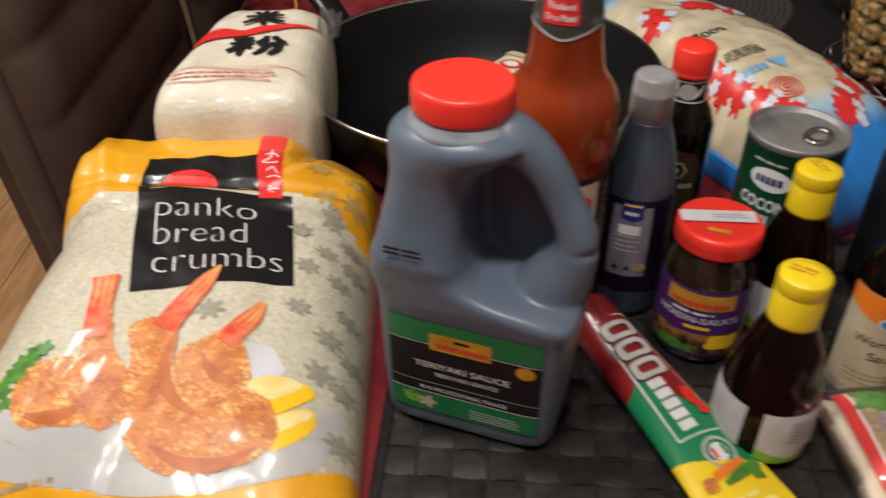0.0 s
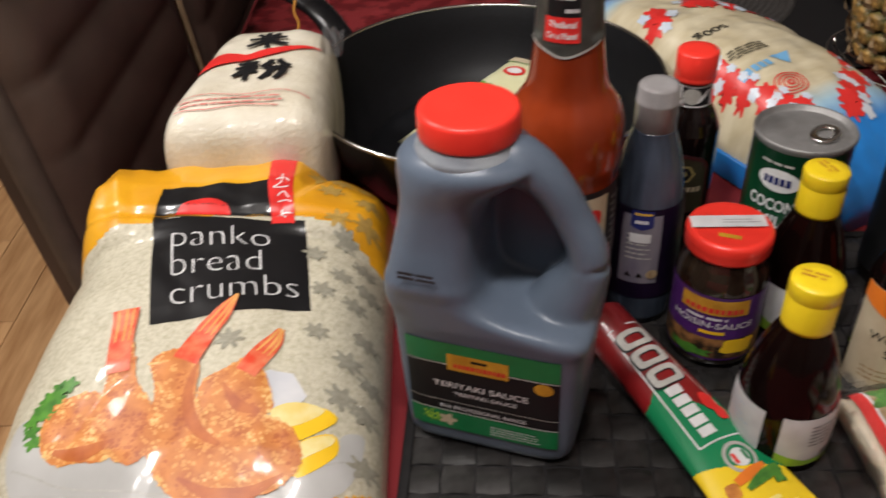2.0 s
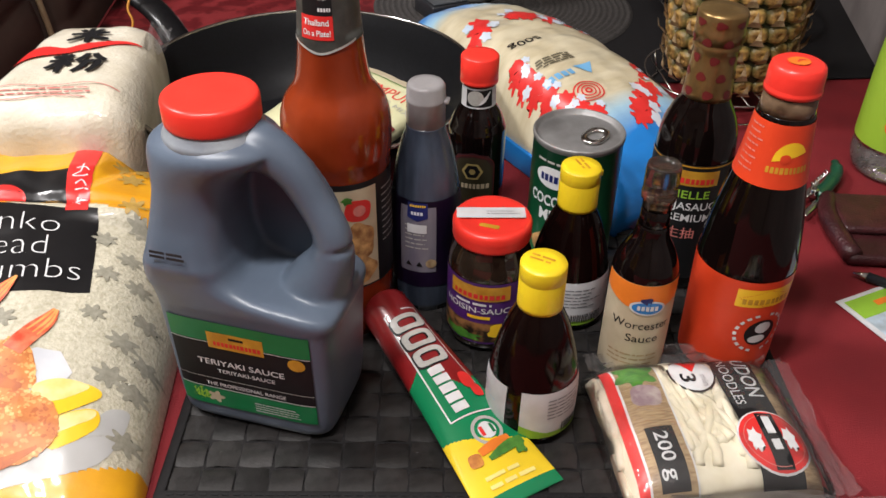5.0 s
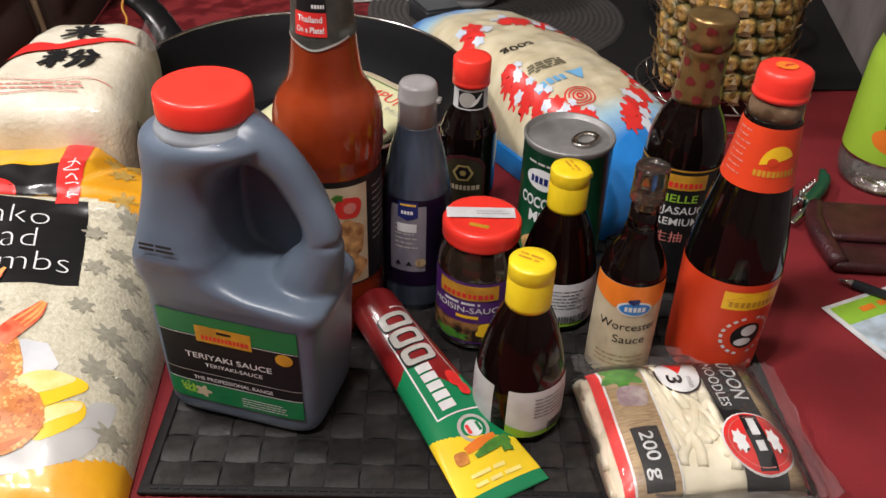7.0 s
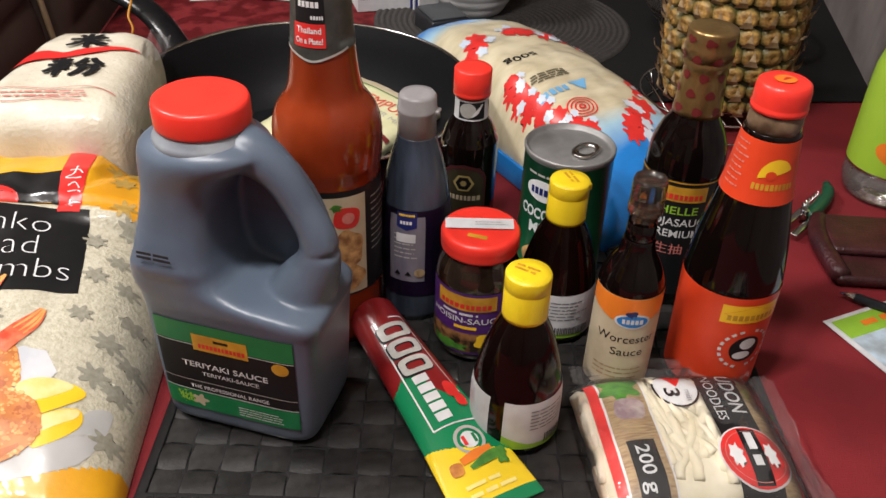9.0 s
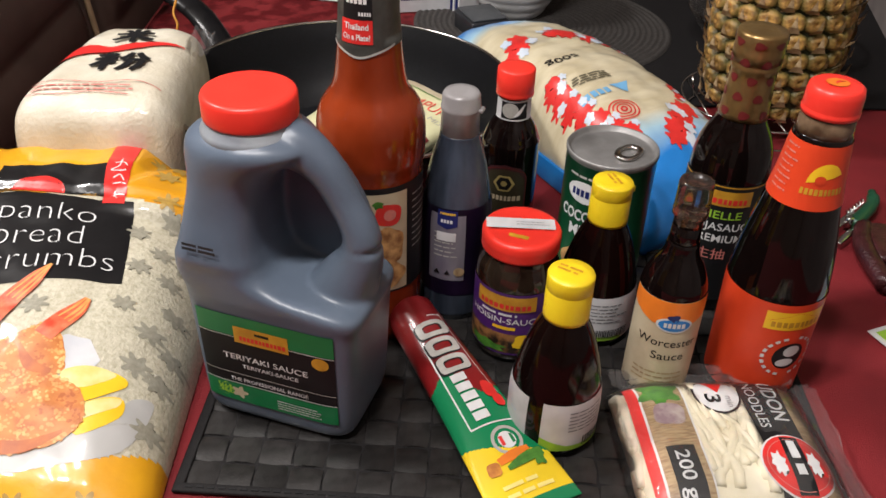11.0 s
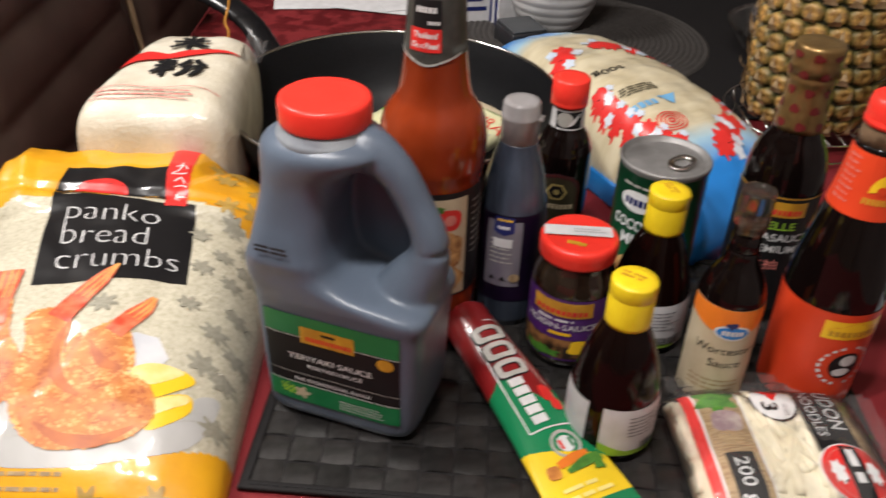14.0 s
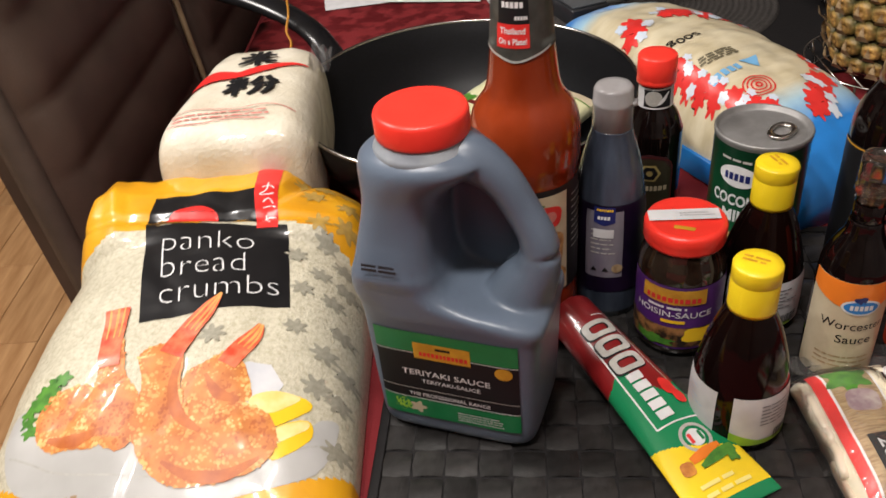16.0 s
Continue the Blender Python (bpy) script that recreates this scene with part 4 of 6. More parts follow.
mapped("lettering", flat_text("COCONUT", 0.004, 0.060, 0.0085, 0.050, bold=0.03), f, 0.0004, INKWHITE, can)
mapped("lettering", flat_text("MILK", 0.004, 0.047, 0.0090, 0.028, bold=0.03), f, 0.0004, INKWHITE, can)
mapped("coconut_print", flat_disc(0.004, 0.024, 0.020, 0.013, 24, 0.05, 5), f, 0.0004, INKTAN, can)
mapped("coconut_print", flat_disc(0.012, 0.026, 0.012, 0.009, 24), f, 0.0007, INKWHITE, can)


# two sauce bottles with yellow caps
def yellow_bottle(m, label):
    y, yp = bottle("yellow_cap_bottle", m, [(0.026, 0.0), (0.030, 0.002), (0.0318, 0.006), (0.0320, 0.028), (0.0312, 0.044), (0.0275, 0.064), (0.0212, 0.084), (0.0150, 0.0975), (0.0145, 0.101)], BROWNSAUCE, label, slim=0.95)
    part("cap", lathe([(0.0138, 0.0985), (0.0154, 0.0988), (0.0155, 0.1015), (0.0154, 0.1022), (0.0154, 0.1197), (0.0152, 0.1201), (0.0152, 0.1206), (0.0154, 0.1210), (0.0154, 0.1298), (0.0148, 0.1310), (0.008, 0.1312)], 40), YELLOWCAP, y, "yellow flip-top cap")
    part("cap_tab", box(-0.004, 0.004, 0.0135, 0.0175, 0.1215, 0.1265, 0.0008), YELLOWCAP, y)
    ff = on_round(yp, 0.0)
    lb = mapped("back_label", flat_rect(0.0045, 0.007, 0.0985, 0.047), ff, 0.0004, PAPERW, y)
    mapped("back_label", flat_rect(-0.0985, 0.007, -0.0045, 0.047), ff, 0.0004, PAPERW, y)
    for u0, u1 in ((0.0045, 0.05), (-0.05, -0.0045)):
        mapped("green_edge", flat_poly([(u0, 0.007), (u1, 0.007), (u1, 0.010 + 0.004 * (u0 > 0) * 0), (u0 + 0.35 * (u1 - u0), 0.0115), (u0, 0.018 if u0 > 0 else 0.012)]), ff, 0.0007, INKLIME, lb)
    mapped("small_print", flat_bars(0.020, 0.040, 0.052, 6, 0.0031, 0.0010, 11), ff, 0.0007, INKGREY, lb)
    mapped("barcode", flat_barcode(0.030, 0.009, 0.054, 0.0175), ff, 0.0008, INKBLACK, lb)
    mapped("small_print", flat_bars(-0.040, 0.040, -0.012, 4, 0.004, 0.0012, 7), ff, 0.0007, INKPALE, lb)
    mapped("lid_print", flat_bars(-0.010, 0.003, 0.010, 2, 0.004, 0.0020, 7), on_top(0.1312), 0.0003, INKGOLD, y)
    return y


yellow_bottle(pose(0.201, 0.3705, 0.003, 0, 0, -34), "brown glass sauce bottle with yellow cap and white back label")
yellow_bottle(pose(0.2470, 0.4805, 0.003, 0, 0, -75), "brown glass sauce bottle with yellow cap beside the coconut tin")

# Worcester sauce
wor, WP = bottle("sauce_bottle", pose(0.281, 0.4125, 0.003, 0, 0, -12), [(0.0235, 0.0), (0.0265, 0.002), (0.0282, 0.006), (0.0282, 0.05), (0.0278, 0.085), (0.0265, 0.097), (0.0215, 0.108), (0.0150, 0.118), (0.0128, 0.128)], SOY, "small dark Worcester sauce bottle with cream and orange label", slim=0.81)
part("sauce_level", lathe([(0.0128, 0.126), (0.0120, 0.133), (0.0117, 0.141)], 32), SOY, wor)
part("neck", lathe([(0.0118, 0.1405), (0.0118, 0.152)], 32), GREYGLASS, wor, "clear glass neck")
part("cap", lathe([(0.0120, 0.1475), (0.0140, 0.148), (0.0142, 0.152), (0.0136, 0.153), (0.0138, 0.154), (0.0136, 0.170), (0.0128, 0.1722), (0.0105, 0.1724), (0.0098, 0.1700), (0.004, 0.1698)], 36), SMOKEGLASS, wor, "smoky clear plastic cap")
f = on_round(WP, 0.0)
lab = mapped("front_label", flat_rect(-0.034, 0.010, 0.034, 0.092), f, 0.0004, INKCREAM, wor)
mapped("label_top", flat_poly([(-0.034, 0.092), (-0.034, 0.080), (-0.012, 0.0725), (0.012, 0.0725), (0.034, 0.080), (0.034, 0.092)]), f, 0.0007, INKORANGE, lab, label="orange label top")
mapped("maker_badge", flat_disc(0.003, 0.0735, 0.0125, 0.0062), f, 0.0010, INKWHITE, lab)
mapped("maker_badge", flat_disc(0.003, 0.0735, 0.0108, 0.0048), f, 0.0012, INKBLUE, lab)
mapped("maker_mark", flat_letters(-0.004, 0.0715, 0.011, 0.0038, 3), f, 0.0014, INKWHITE, lab)
mapped("maker_mark", flat_disc(0.002, 0.0795, 0.004, 0.0028, 16, 0.2, 3), f, 0.0012, INKNAVY, lab)
mapped("lettering", flat_text("Worcester", 0.001, 0.0545, 0.0066, 0.043, bold=0.0), f, 0.0008, INKBLACK, lab)
mapped("lettering", flat_text("Sauce", 0.003, 0.0430, 0.0066, 0.023, bold=0.0), f, 0.0008, INKBLACK, lab)
mapped("small_print", flat_bars(-0.02, 0.030, 0.024, 3, 0.004, 0.0012, 9), f, 0.0008, INKBEIGE, lab)

# tall soy bottle with foil
soy, YP = bottle("soy_sauce_bottle", pose(0.347, 0.5265, 0.003, 0, 0, -20), [(0.028, 0.0), (0.031, 0.002), (0.0322, 0.006), (0.0322, 0.06), (0.0322, 0.112), (0.0318, 0.124), (0.0298, 0.138), (0.0252, 0.150), (0.0200, 0.159), (0.0176, 0.168), (0.0165, 0.185), (0.0160, 0.205)], SOY, "tall dark soy sauce bottle with gold foil neck", slim=0.94)
FP = [(0.0192, 0.163), (0.0188, 0.168), (0.0178, 0.180), (0.0170, 0.194), (0.0170, 0.199), (0.0183, 0.201), (0.0183, 0.204), (0.0174, 0.2055), (0.0186, 0.206), (0.0188, 0.214), (0.0184, 0.217), (0.0188, 0.219), (0.0188, 0.2255), (0.0178, 0.2275), (0.010, 0.2270)]
foil_ob = part("neck_foil", lathe(FP, 40), GOLDFOIL, soy, "gold foil with maroon leaf spots")
f = on_round(FP, 0.163)
for k in range(4):
    for i in range(7):
        mapped("leaf_spot", flat_disc((i + 0.5 * (k % 2)) * 0.0166 - 0.05, 0.006 + 0.0128 * k, 0.0042, 0.0032, 16, 0.12, 3, i + 9 * k), f, 0.0005, MAROON, foil_ob)
for i in range(7):
    mapped("leaf_spot", flat_disc(i * 0.0166 - 0.05, 0.0580, 0.0042, 0.0028, 16, 0.2, 3, i + 70), f, 0.0005, MAROON, foil_ob)
f = on_round(YP, 0.0)
lab = mapped("front_label", flat_rect(-0.045, 0.012, 0.045, 0.118), f, 0.0004, INKBLACK, soy)
mapped("maker_panel", flat_rect(-0.020, 0.100, 0.020, 0.113), f, 0.0007, INKGOLD, lab)
mapped("maker_mark", flat_letters(-0.017, 0.102, 0.018, 0.0045, 3), f, 0.0010, INKRED, lab)
mapped("label_rule", flat_rect(-0.045, 0.116, 0.045, 0.1172), f, 0.0008, INKGOLD, lab)
mapped("lettering", flat_text("HELLE", 0.002, 0.089, 0.0068, 0.027, bold=0.01), f, 0.0008, INKLIME, lab)
mapped("lettering", flat_text("SOJASAUCE", 0.004, 0.0785, 0.0066, 0.046, bold=0.01), f, 0.0008, INKWHITE, lab)
mapped("lettering", flat_text("PREMIUM", 0.002, 0.068, 0.0066, 0.036, bold=0.01), f, 0.0008, INKWHITE, lab)
mapped("lettering", flat_text("\u751f\u62bd", 0.000, 0.053, 0.0075, 0.020), f, 0.0008, INKPINK, lab)

# oyster sauce
oys, OP = bottle("sauce_bottle", pose(0.356, 0.4235, 0.0, 0, 0, -4), [(0.030, 0.0), (0.0335, 0.002), (0.0350, 0.006), (0.0360, 0.05), (0.0368, 0.090), (0.0358, 0.105), (0.0325, 0.128), (0.0275, 0.152), (0.0232, 0.175), (0.0202, 0.200), (0.0190, 0.206)], SOY, "tall dark oyster sauce bottle with red labels and red cap", slim=0.91)
part("neck", lathe([(0.0190, 0.2055), (0.0185, 0.211), (0.0176, 0.219)], 36), surface("cloudy_neck_glass", (0.19, 0.125, 0.075), 0.08, dark=(0.06, 0.035, 0.02), scale=60), oys, "clear glass neck ring")
part("cap", lathe([(0.0176, 0.2180), (0.0190, 0.2183), (0.0192, 0.2210), (0.0185, 0.2218), (0.0186, 0.223), (0.0186, 0.231), (0.0176, 0.2352), (0.0150, 0.2368), (0.008, 0.2362)], 44), REDCAP, oys, "glossy red twist cap")
mapped("cap_print", flat_disc(0.0, 0.001, 0.0075, 0.0065), on_top(0.2366), 0.0003, INKORANGE, oys)
mapped("cap_print", flat_stroke([(-0.002, -0.001), (0.001, 0.002), (0.005, 0.0025)], [0.0008, 0.002, 0.0008]), on_top(0.2366), 0.0006, INKRED, oys)
f = on_round(OP, 0.165, 0)
lab = mapped("neck_label", flat_rect(-0.068, -0.004, 0.068, 0.038), f, 0.0005, INKBRIGHTRED, oys, label="orange-red neck label")
half = flat_disc(0.002, 0.014, 0.0135, 0.0135)
bmesh.ops.delete(half, geom=[v for v in half.verts if v.co.y < 0.0135], context="VERTS")
mapped("sun_badge", half, f, 0.0008, INKYELLOW, lab, label="yellow half-round badge")
mapped("maker_mark", flat_disc(-0.002, 0.0165, 0.004, 0.003), f, 0.0010, INKBRIGHTRED, lab)
mapped("maker_mark", flat_letters(-0.014, 0.0065, 0.017, 0.0042, 3), f, 0.0008, INKGOLD, lab)
mapped("small_print", flat_bars(-0.038, 0.033, -0.020, 8, 0.0042, 0.0011, 8), f, 0.0008, INKPINK, lab)
f = on_round(OP, 0.0)
lab = mapped("front_label", flat_rect(-0.058, 0.008, 0.062, 0.094), f, 0.0004, INKBRIGHTRED, oys, label="orange-red front label")
mapped("maker_panel", flat_rect(-0.012, 0.073, 0.026, 0.088), f, 0.0007, INKYELLOW, lab)
mapped("maker_mark", flat_letters(-0.008, 0.0755, 0.024, 0.0045, 3), f, 0.0010, INKGOLD, lab)
mapped("maker_mark", flat_ring(0.007, 0.0805, 0.0170, 0.0174, 4, 0.42), f, 0.0010, INKRED, lab)
mapped("emblem", flat_disc(0.009, 0.049, 0.0105, 0.0115), f, 0.0008, INKBLACK, lab, label="black and white round emblem")
mapped("emblem", flat_disc(0.010, 0.0535, 0.0055, 0.0050), f, 0.0010, INKWHITE, lab)
mapped("emblem", flat_disc(0.0075, 0.0435, 0.0060, 0.0035), f, 0.0010, INKWHITE, lab)
words_bm = bmesh.new()
for k in range(20):
    a = math.pi * 2 * k / 20
    if k in (5, 15):
        continue
    q = [(0.009 + (0.0165 + dr) * math.cos(a + da), 0.049 + (0.0165 + dr) * math.sin(a + da), 0) for dr, da in ((-0.0011, -0.09), (0.0011, -0.09), (0.0011, 0.09), (-0.0011, 0.09))]
    words_bm.faces.new([words_bm.verts.new(p) for p in q])
mapped("ring_mark", words_bm, f, 0.0009, INKWHITE, lab)
mapped("small_print", flat_bars(-0.022, 0.018, 0.030, 1, 0.003, 0.0034, 3), f, 0.0009, INKPINK, lab)
mapped("side_print", flat_rect(0.045, 0.060, 0.060, 0.090), f, 0.0008, INKYELLOW, lab)


# ---- frying pan ----
pan = thing("frying_pan", pose(0.035, 0.748, 0.0) @ Matrix.Diagonal((1.04, 1.04, 1, 1)), "deep black non-stick pan with bright rim and black handle", "pan")
PR, PZ = 0.1625, 0.085
outer = smooth_profile([(0.115, 0.0), (0.122, 0.002), (0.138, 0.020), (0.150, 0.045), (0.1585, 0.070), (PR, PZ)], 3)
inner = smooth_profile([(PR - 0.003, PZ), (PR - 0.008, 0.072), (0.146, 0.046), (0.134, 0.022), (0.118, 0.0055), (0.108, 0.004), (0.05, 0.0038), (0.002, 0.0038)], 3)
bm = lathe(outer, 80)
bmesh.ops.delete(bm, geom=[fc for fc in bm.faces if len(fc.verts) > 4 and fc.calc_center_median().z > 0.05], context="FACES")
part("bowl", bm, PANOUT, pan)
bm = bmesh.new()
rows = [[bm.verts.new((r * math.sin(2 * math.pi * i / 80), -r * math.cos(2 * math.pi * i / 80), z)) for i in range(80)] for r, z in inner if r > 1e-4]
for a, b in zip(rows, rows[1:]):
    for i in range(80):
        bm.faces.new((a[i], a[(i + 1) % 80], b[(i + 1) % 80], b[i]))
bm.faces.new(rows[-1])
for fc in bm.faces:
    if fc.normal.z < 0:
        fc.normal_flip()
part("inside", bm, PAN, pan, "matt black coating")
part("rim", tube([((PR - 0.0012) * math.sin(a), -(PR - 0.0012) * math.cos(a), PZ + 0.0004) for a in (2 * math.pi * i / 96 for i in range(96))], 0.0019, 8, True), STEEL, pan, "bright bare metal rim")
hd = Vector((-0.80, 0.60, 0)).normalized()
hpts = smooth_line([tuple(hd * r + Vector((0, 0, z))) for r, z in ((0.164, 0.066), (0.176, 0.084), (0.195, 0.104), (0.225, 0.117), (0.27, 0.126), (0.32, 0.131), (0.355, 0.130))], 4)
hn = len(hpts)
part("handle", tube(hpts, [0.019 - 0.004 * math.sin(math.pi * min(1, k / (hn - 1) * 1.3)) - (0.006 if k == hn - 1 else 0) for k in range(hn)], 16, flat=0.55), BAKELITE, pan, "curved black handle")
part("handle_mount", tube([tuple(hd * 0.160 + Vector((0, 0, 0.055))), tuple(hd * 0.172 + Vector((0, 0, 0.066)))], 0.012, 12), STEEL, pan)

# packet lying in the pan
packet = thing("seasoning_packet", pose(0.064, 0.768, 0.024, 6, 2, -43), "pale green packet of tempura batter mix lying in the pan", "packet")


def pillow(w, l, h, nu=28, nv=36, power=4.0, wrinkle=0.0015, seed=0, under=0.12, fin=0.0, skew=0.0, sag=None):
    """A filled bag: closed skin; returns its mesh and the height of its top at (u, v)."""
    def top(u, v):
        a = max(0.0, 1 - abs(2 * u / w) ** power) ** 0.55
        b = max(0.0, 1 - abs(2 * v / l) ** power) ** 0.55
        e = min(1.0, a * b * 1.6)
        z = h * a * b + wrinkle * e * (noise.noise(Vector((u * 28 + seed, v * 28, 0))) + 0.6 * noise.noise(Vector((u * 70 + seed, v * 70, 3))))
        if sag:
            z += sag(u, v) * e
        return max(z, 0.0) + 0.0012

    bm_ = bmesh.new()
    def grid(fn, flip):
        g_ = [[bm_.verts.new((-w / 2 + w * i / nu, -l / 2 + l * j / nv, fn(-w / 2 + w * i / nu, -l / 2 + l * j / nv))) for i in range(nu + 1)] for j in range(nv + 1)]
        for j in range(nv):
            for i in range(nu):
                q = (g_[j][i], g_[j][i + 1], g_[j + 1][i + 1], g_[j + 1][i])
                bm_.faces.new(q[::-1] if flip else q)
    grid(top, False)
    grid(lambda u, v: 0.0, True)
    bmesh.ops.remove_doubles(bm_, verts=bm_.verts[:], dist=0.0013)
    return bm_, top


def on_bag(top):
    return lambda u, v, off: (u, v, top(u, v) + off)


bm, top = pillow(0.140, 0.190, 0.014, 16, 20, seed=5)
part("pouch", bm, PACKET, packet)
f = on_bag(top)
mapped("top_seal", flat_rect(-0.066, 0.074, 0.066, 0.086), f, 0.0005, INKCREAM, packet)
mapped("seal_line", flat_rect(-0.066, 0.073, 0.066, 0.0742), f, 0.0007, INKLEAF, packet)
mapped("emblem", flat_disc(-0.040, 0.054, 0.013, 0.010), f, 0.0006, INKRED, packet)
mapped("emblem", flat_disc(-0.040, 0.054, 0.009, 0.006), f, 0.0009, INKWHITE, packet)
mapped("lettering", flat_text("TEMPURA", 0.024, 0.046, 0.0165, 0.084, bold=-0.006), f, 0.0006, INKRED, packet)
mapped("lettering", flat_text("BATTER MIX", 0.030, 0.033, 0.0075, 0.066, bold=-0.006), f, 0.0006, INKSILVER, packet)
mapped("stripe", flat_rect(-0.064, 0.006, 0.066, 0.012), f, 0.0006, MAROON, packet)
mapped("food_print", flat_disc(0.03, -0.03, 0.030, 0.022, 26, 0.1, 5), f, 0.0006, INKTAN, packet)
mapped("leaf_print", flat_disc(-0.052, 0.010, 0.010, 0.014, 20, 0.25, 4), f, 0.0008, INKLEAF, packet)

# ---- bag of bread crumbs ----
BAGW = 0.250
panko = thing("breadcrumb_bag", pose(-0.175, 0.440, 0.0005), "plump yellow and clear bag of panko bread crumbs", "bag")
BAG_V = (-0.174, -0.169, -0.159, -0.147, -0.135, -0.106, -0.05, 0.0, 0.08, 0.13, 0.158, 0.168)
BAG_H = (0.0, 0.014, 0.028, 0.037, 0.043, 0.056, 0.073, 0.079, 0.085, 0.092, 0.087, 0.078)


def ptop(u, v):
    """Height of the bag's upper skin."""
    if u < 0 and v > 0.0:
        u = max(u * (1 + 0.15 * min(1.0, v / 0.15)), -BAGW / 2)
    slack = max(0.0, -u - 0.02) * max(0.0, min(1.0, (-0.095 - v) / 0.03))
    base = float(np.interp(v - 0.28 * slack, BAG_V, BAG_H))
    if u < 0 and v < -0.09:
        u *= 1 + 2.2 * (-0.09 - v)
        u = max(u, -BAGW / 2)
    far = max(0.0, min(1.0, (v - 0.07) / 0.06))
    side = max(0.0, 1 - abs(2 * u / BAGW) ** (3.2 + 22 * far)) ** (0.5 - 0.2 * far)
    z = base * side
    soft = min(1.0, z / 0.03)
    z += soft * (0.0022 * noise.noise(Vector((u * 22, v * 22, 0))) + 0.0005 * noise.noise(Vector((u * 70, v * 70, 3))))
    z += soft * far * 0.004 * noise.noise(Vector((u * 38, v * 20, 8)))
    z -= 0.050 * max(0.0, min(1.0, (u - 0.055) / 0.07)) * max(0.0, min(1.0, (v - 0.085) / 0.08))
    # creases that fan out from the label's corners, and slack film at the open end
    z -= soft * far * 0.005 * max(0.0, 1 - abs(u - 0.062 - 0.45 * (v - 0.13)) / 0.010)
    z += soft * far * 0.004 * max(0.0, 1 - abs(u + 0.085 + 0.35 * (v - 0.10)) / 0.012)
    z -= soft * 0.0010 * max(0.0, 1 - abs(noise.noise(Vector((u * 15 + 3, v * 9, 5)))) / 0.16)
    fold = abs(v - 0.094 + 0.06 * u)
    z -= soft * 0.0035 * max(0.0, 1 - fold / 0.007)
    return max(z, 0.0) + 0.0012


def bag_skin():
    b_ = bmesh.new()
    nu, nv = 120, 170
    g_ = []
    for j in range(nv + 1):
        v = -0.185 + 0.353 * j / nv
        inset = 0.006 * max(0.0, (v - 0.12) / 0.05)
        g_.append([b_.verts.new((-BAGW / 2 + BAGW * i / nu, v, ptop(-BAGW / 2 + BAGW * i / nu, v))) for i in range(nu + 1)])
    low = [[b_.verts.new((v.co.x, v.co.y, 0.0)) for v in row] for row in (g_[0], g_[-1])]
    for j in range(nv):
        for i in range(nu):
            b_.faces.new((g_[j][i], g_[j][i + 1], g_[j + 1][i + 1], g_[j + 1][i]))
    under = [[b_.verts.new((v.co.x, v.co.y, 0.0)) for v in row] for row in g_]
    for j in range(nv):
        for i in range(nu):
            b_.faces.new((under[j][i], under[j + 1][i], under[j + 1][i + 1], under[j][i + 1]))
        for i in (0, nu):
            b_.faces.new((g_[j][i], g_[j + 1][i], under[j + 1][i], under[j][i]))
    for j in (0, nv):
        for i in range(nu):
            b_.faces.new((g_[j][i], under[j][i], under[j][i + 1], g_[j][i + 1]))
    bmesh.ops.delete(b_, geom=[v for row in low for v in row], context="VERTS")
    bmesh.ops.recalc_face_normals(b_, faces=b_.faces[:])
    return b_


def bag_zone(c):
    if c.y > 0.091 - 1.5 * c.x ** 2 + 0.0015 * math.sin(c.x * 160) or c.y < -0.146 + 2.3 * (c.x - 0.01) ** 2:
        return 1
    return 0


part("bag", bag_skin(), [CRUMBS, BAGYELLOW], panko, pick=bag_zone)


def f(u, v, off):
    """Print lying on the bag's skin."""
    return (u, v, ptop(u, v) + 0.0001 + 0.45 * off)


# black label, its corners in the bag's plane
Q = [(-0.026, -0.018), (0.077, -0.004), (0.066, 0.079), (-0.049, 0.093)]


def quad(u, v):
    """u, v from 0 to 1 over the label."""
    a = Vector(Q[0]).lerp(Vector(Q[1]), u)
    b = Vector(Q[3]).lerp(Vector(Q[2]), u)
    p = a.lerp(b, v)
    return p.x, p.y


def on_label(u, v, off):
    x, y = quad(u, v)
    return f(x, y, off)


lab = mapped("black_label", flat_rect(0, 0, 1, 1, 0.04), on_label, 0.0006, BLACKFILM, panko, longest=0.05, label="black label with pale lettering")
for words, v, wd in (("panko", 0.665, 0.64), ("bread", 0.395, 0.58), ("crumbs", 0.125, 0.80)):
    mapped("lettering", flat_text(words, 0.13 + wd / 2, v, 0.235, wd, bold=-0.022), on_label, 0.0024, INKWHITE, lab, longest=0.05)
mapped("black_label", flat_poly([(-0.049, 0.095), (0.040, 0.089), (0.037, 0.127), (-0.048, 0.124)]), f, 0.0006, BLACKFILM, panko)
mapped("red_sun", flat_poly([(-0.012 - 0.021 * math.cos(math.pi * k / 14), 0.0935 - 0.002 * k / 14 + 0.0165 * math.sin(math.pi * k / 14)) for k in range(15)]), f, 0.0010, INKRED, panko)
ribbon = mapped("red_ribbon", flat_poly([(0.042, 0.078), (0.059, 0.077), (0.053, 0.120), (0.052, 0.166), (0.031, 0.166), (0.034, 0.120)]), f, 0.0012, INKRED, panko, label="red ribbon print with white strokes")
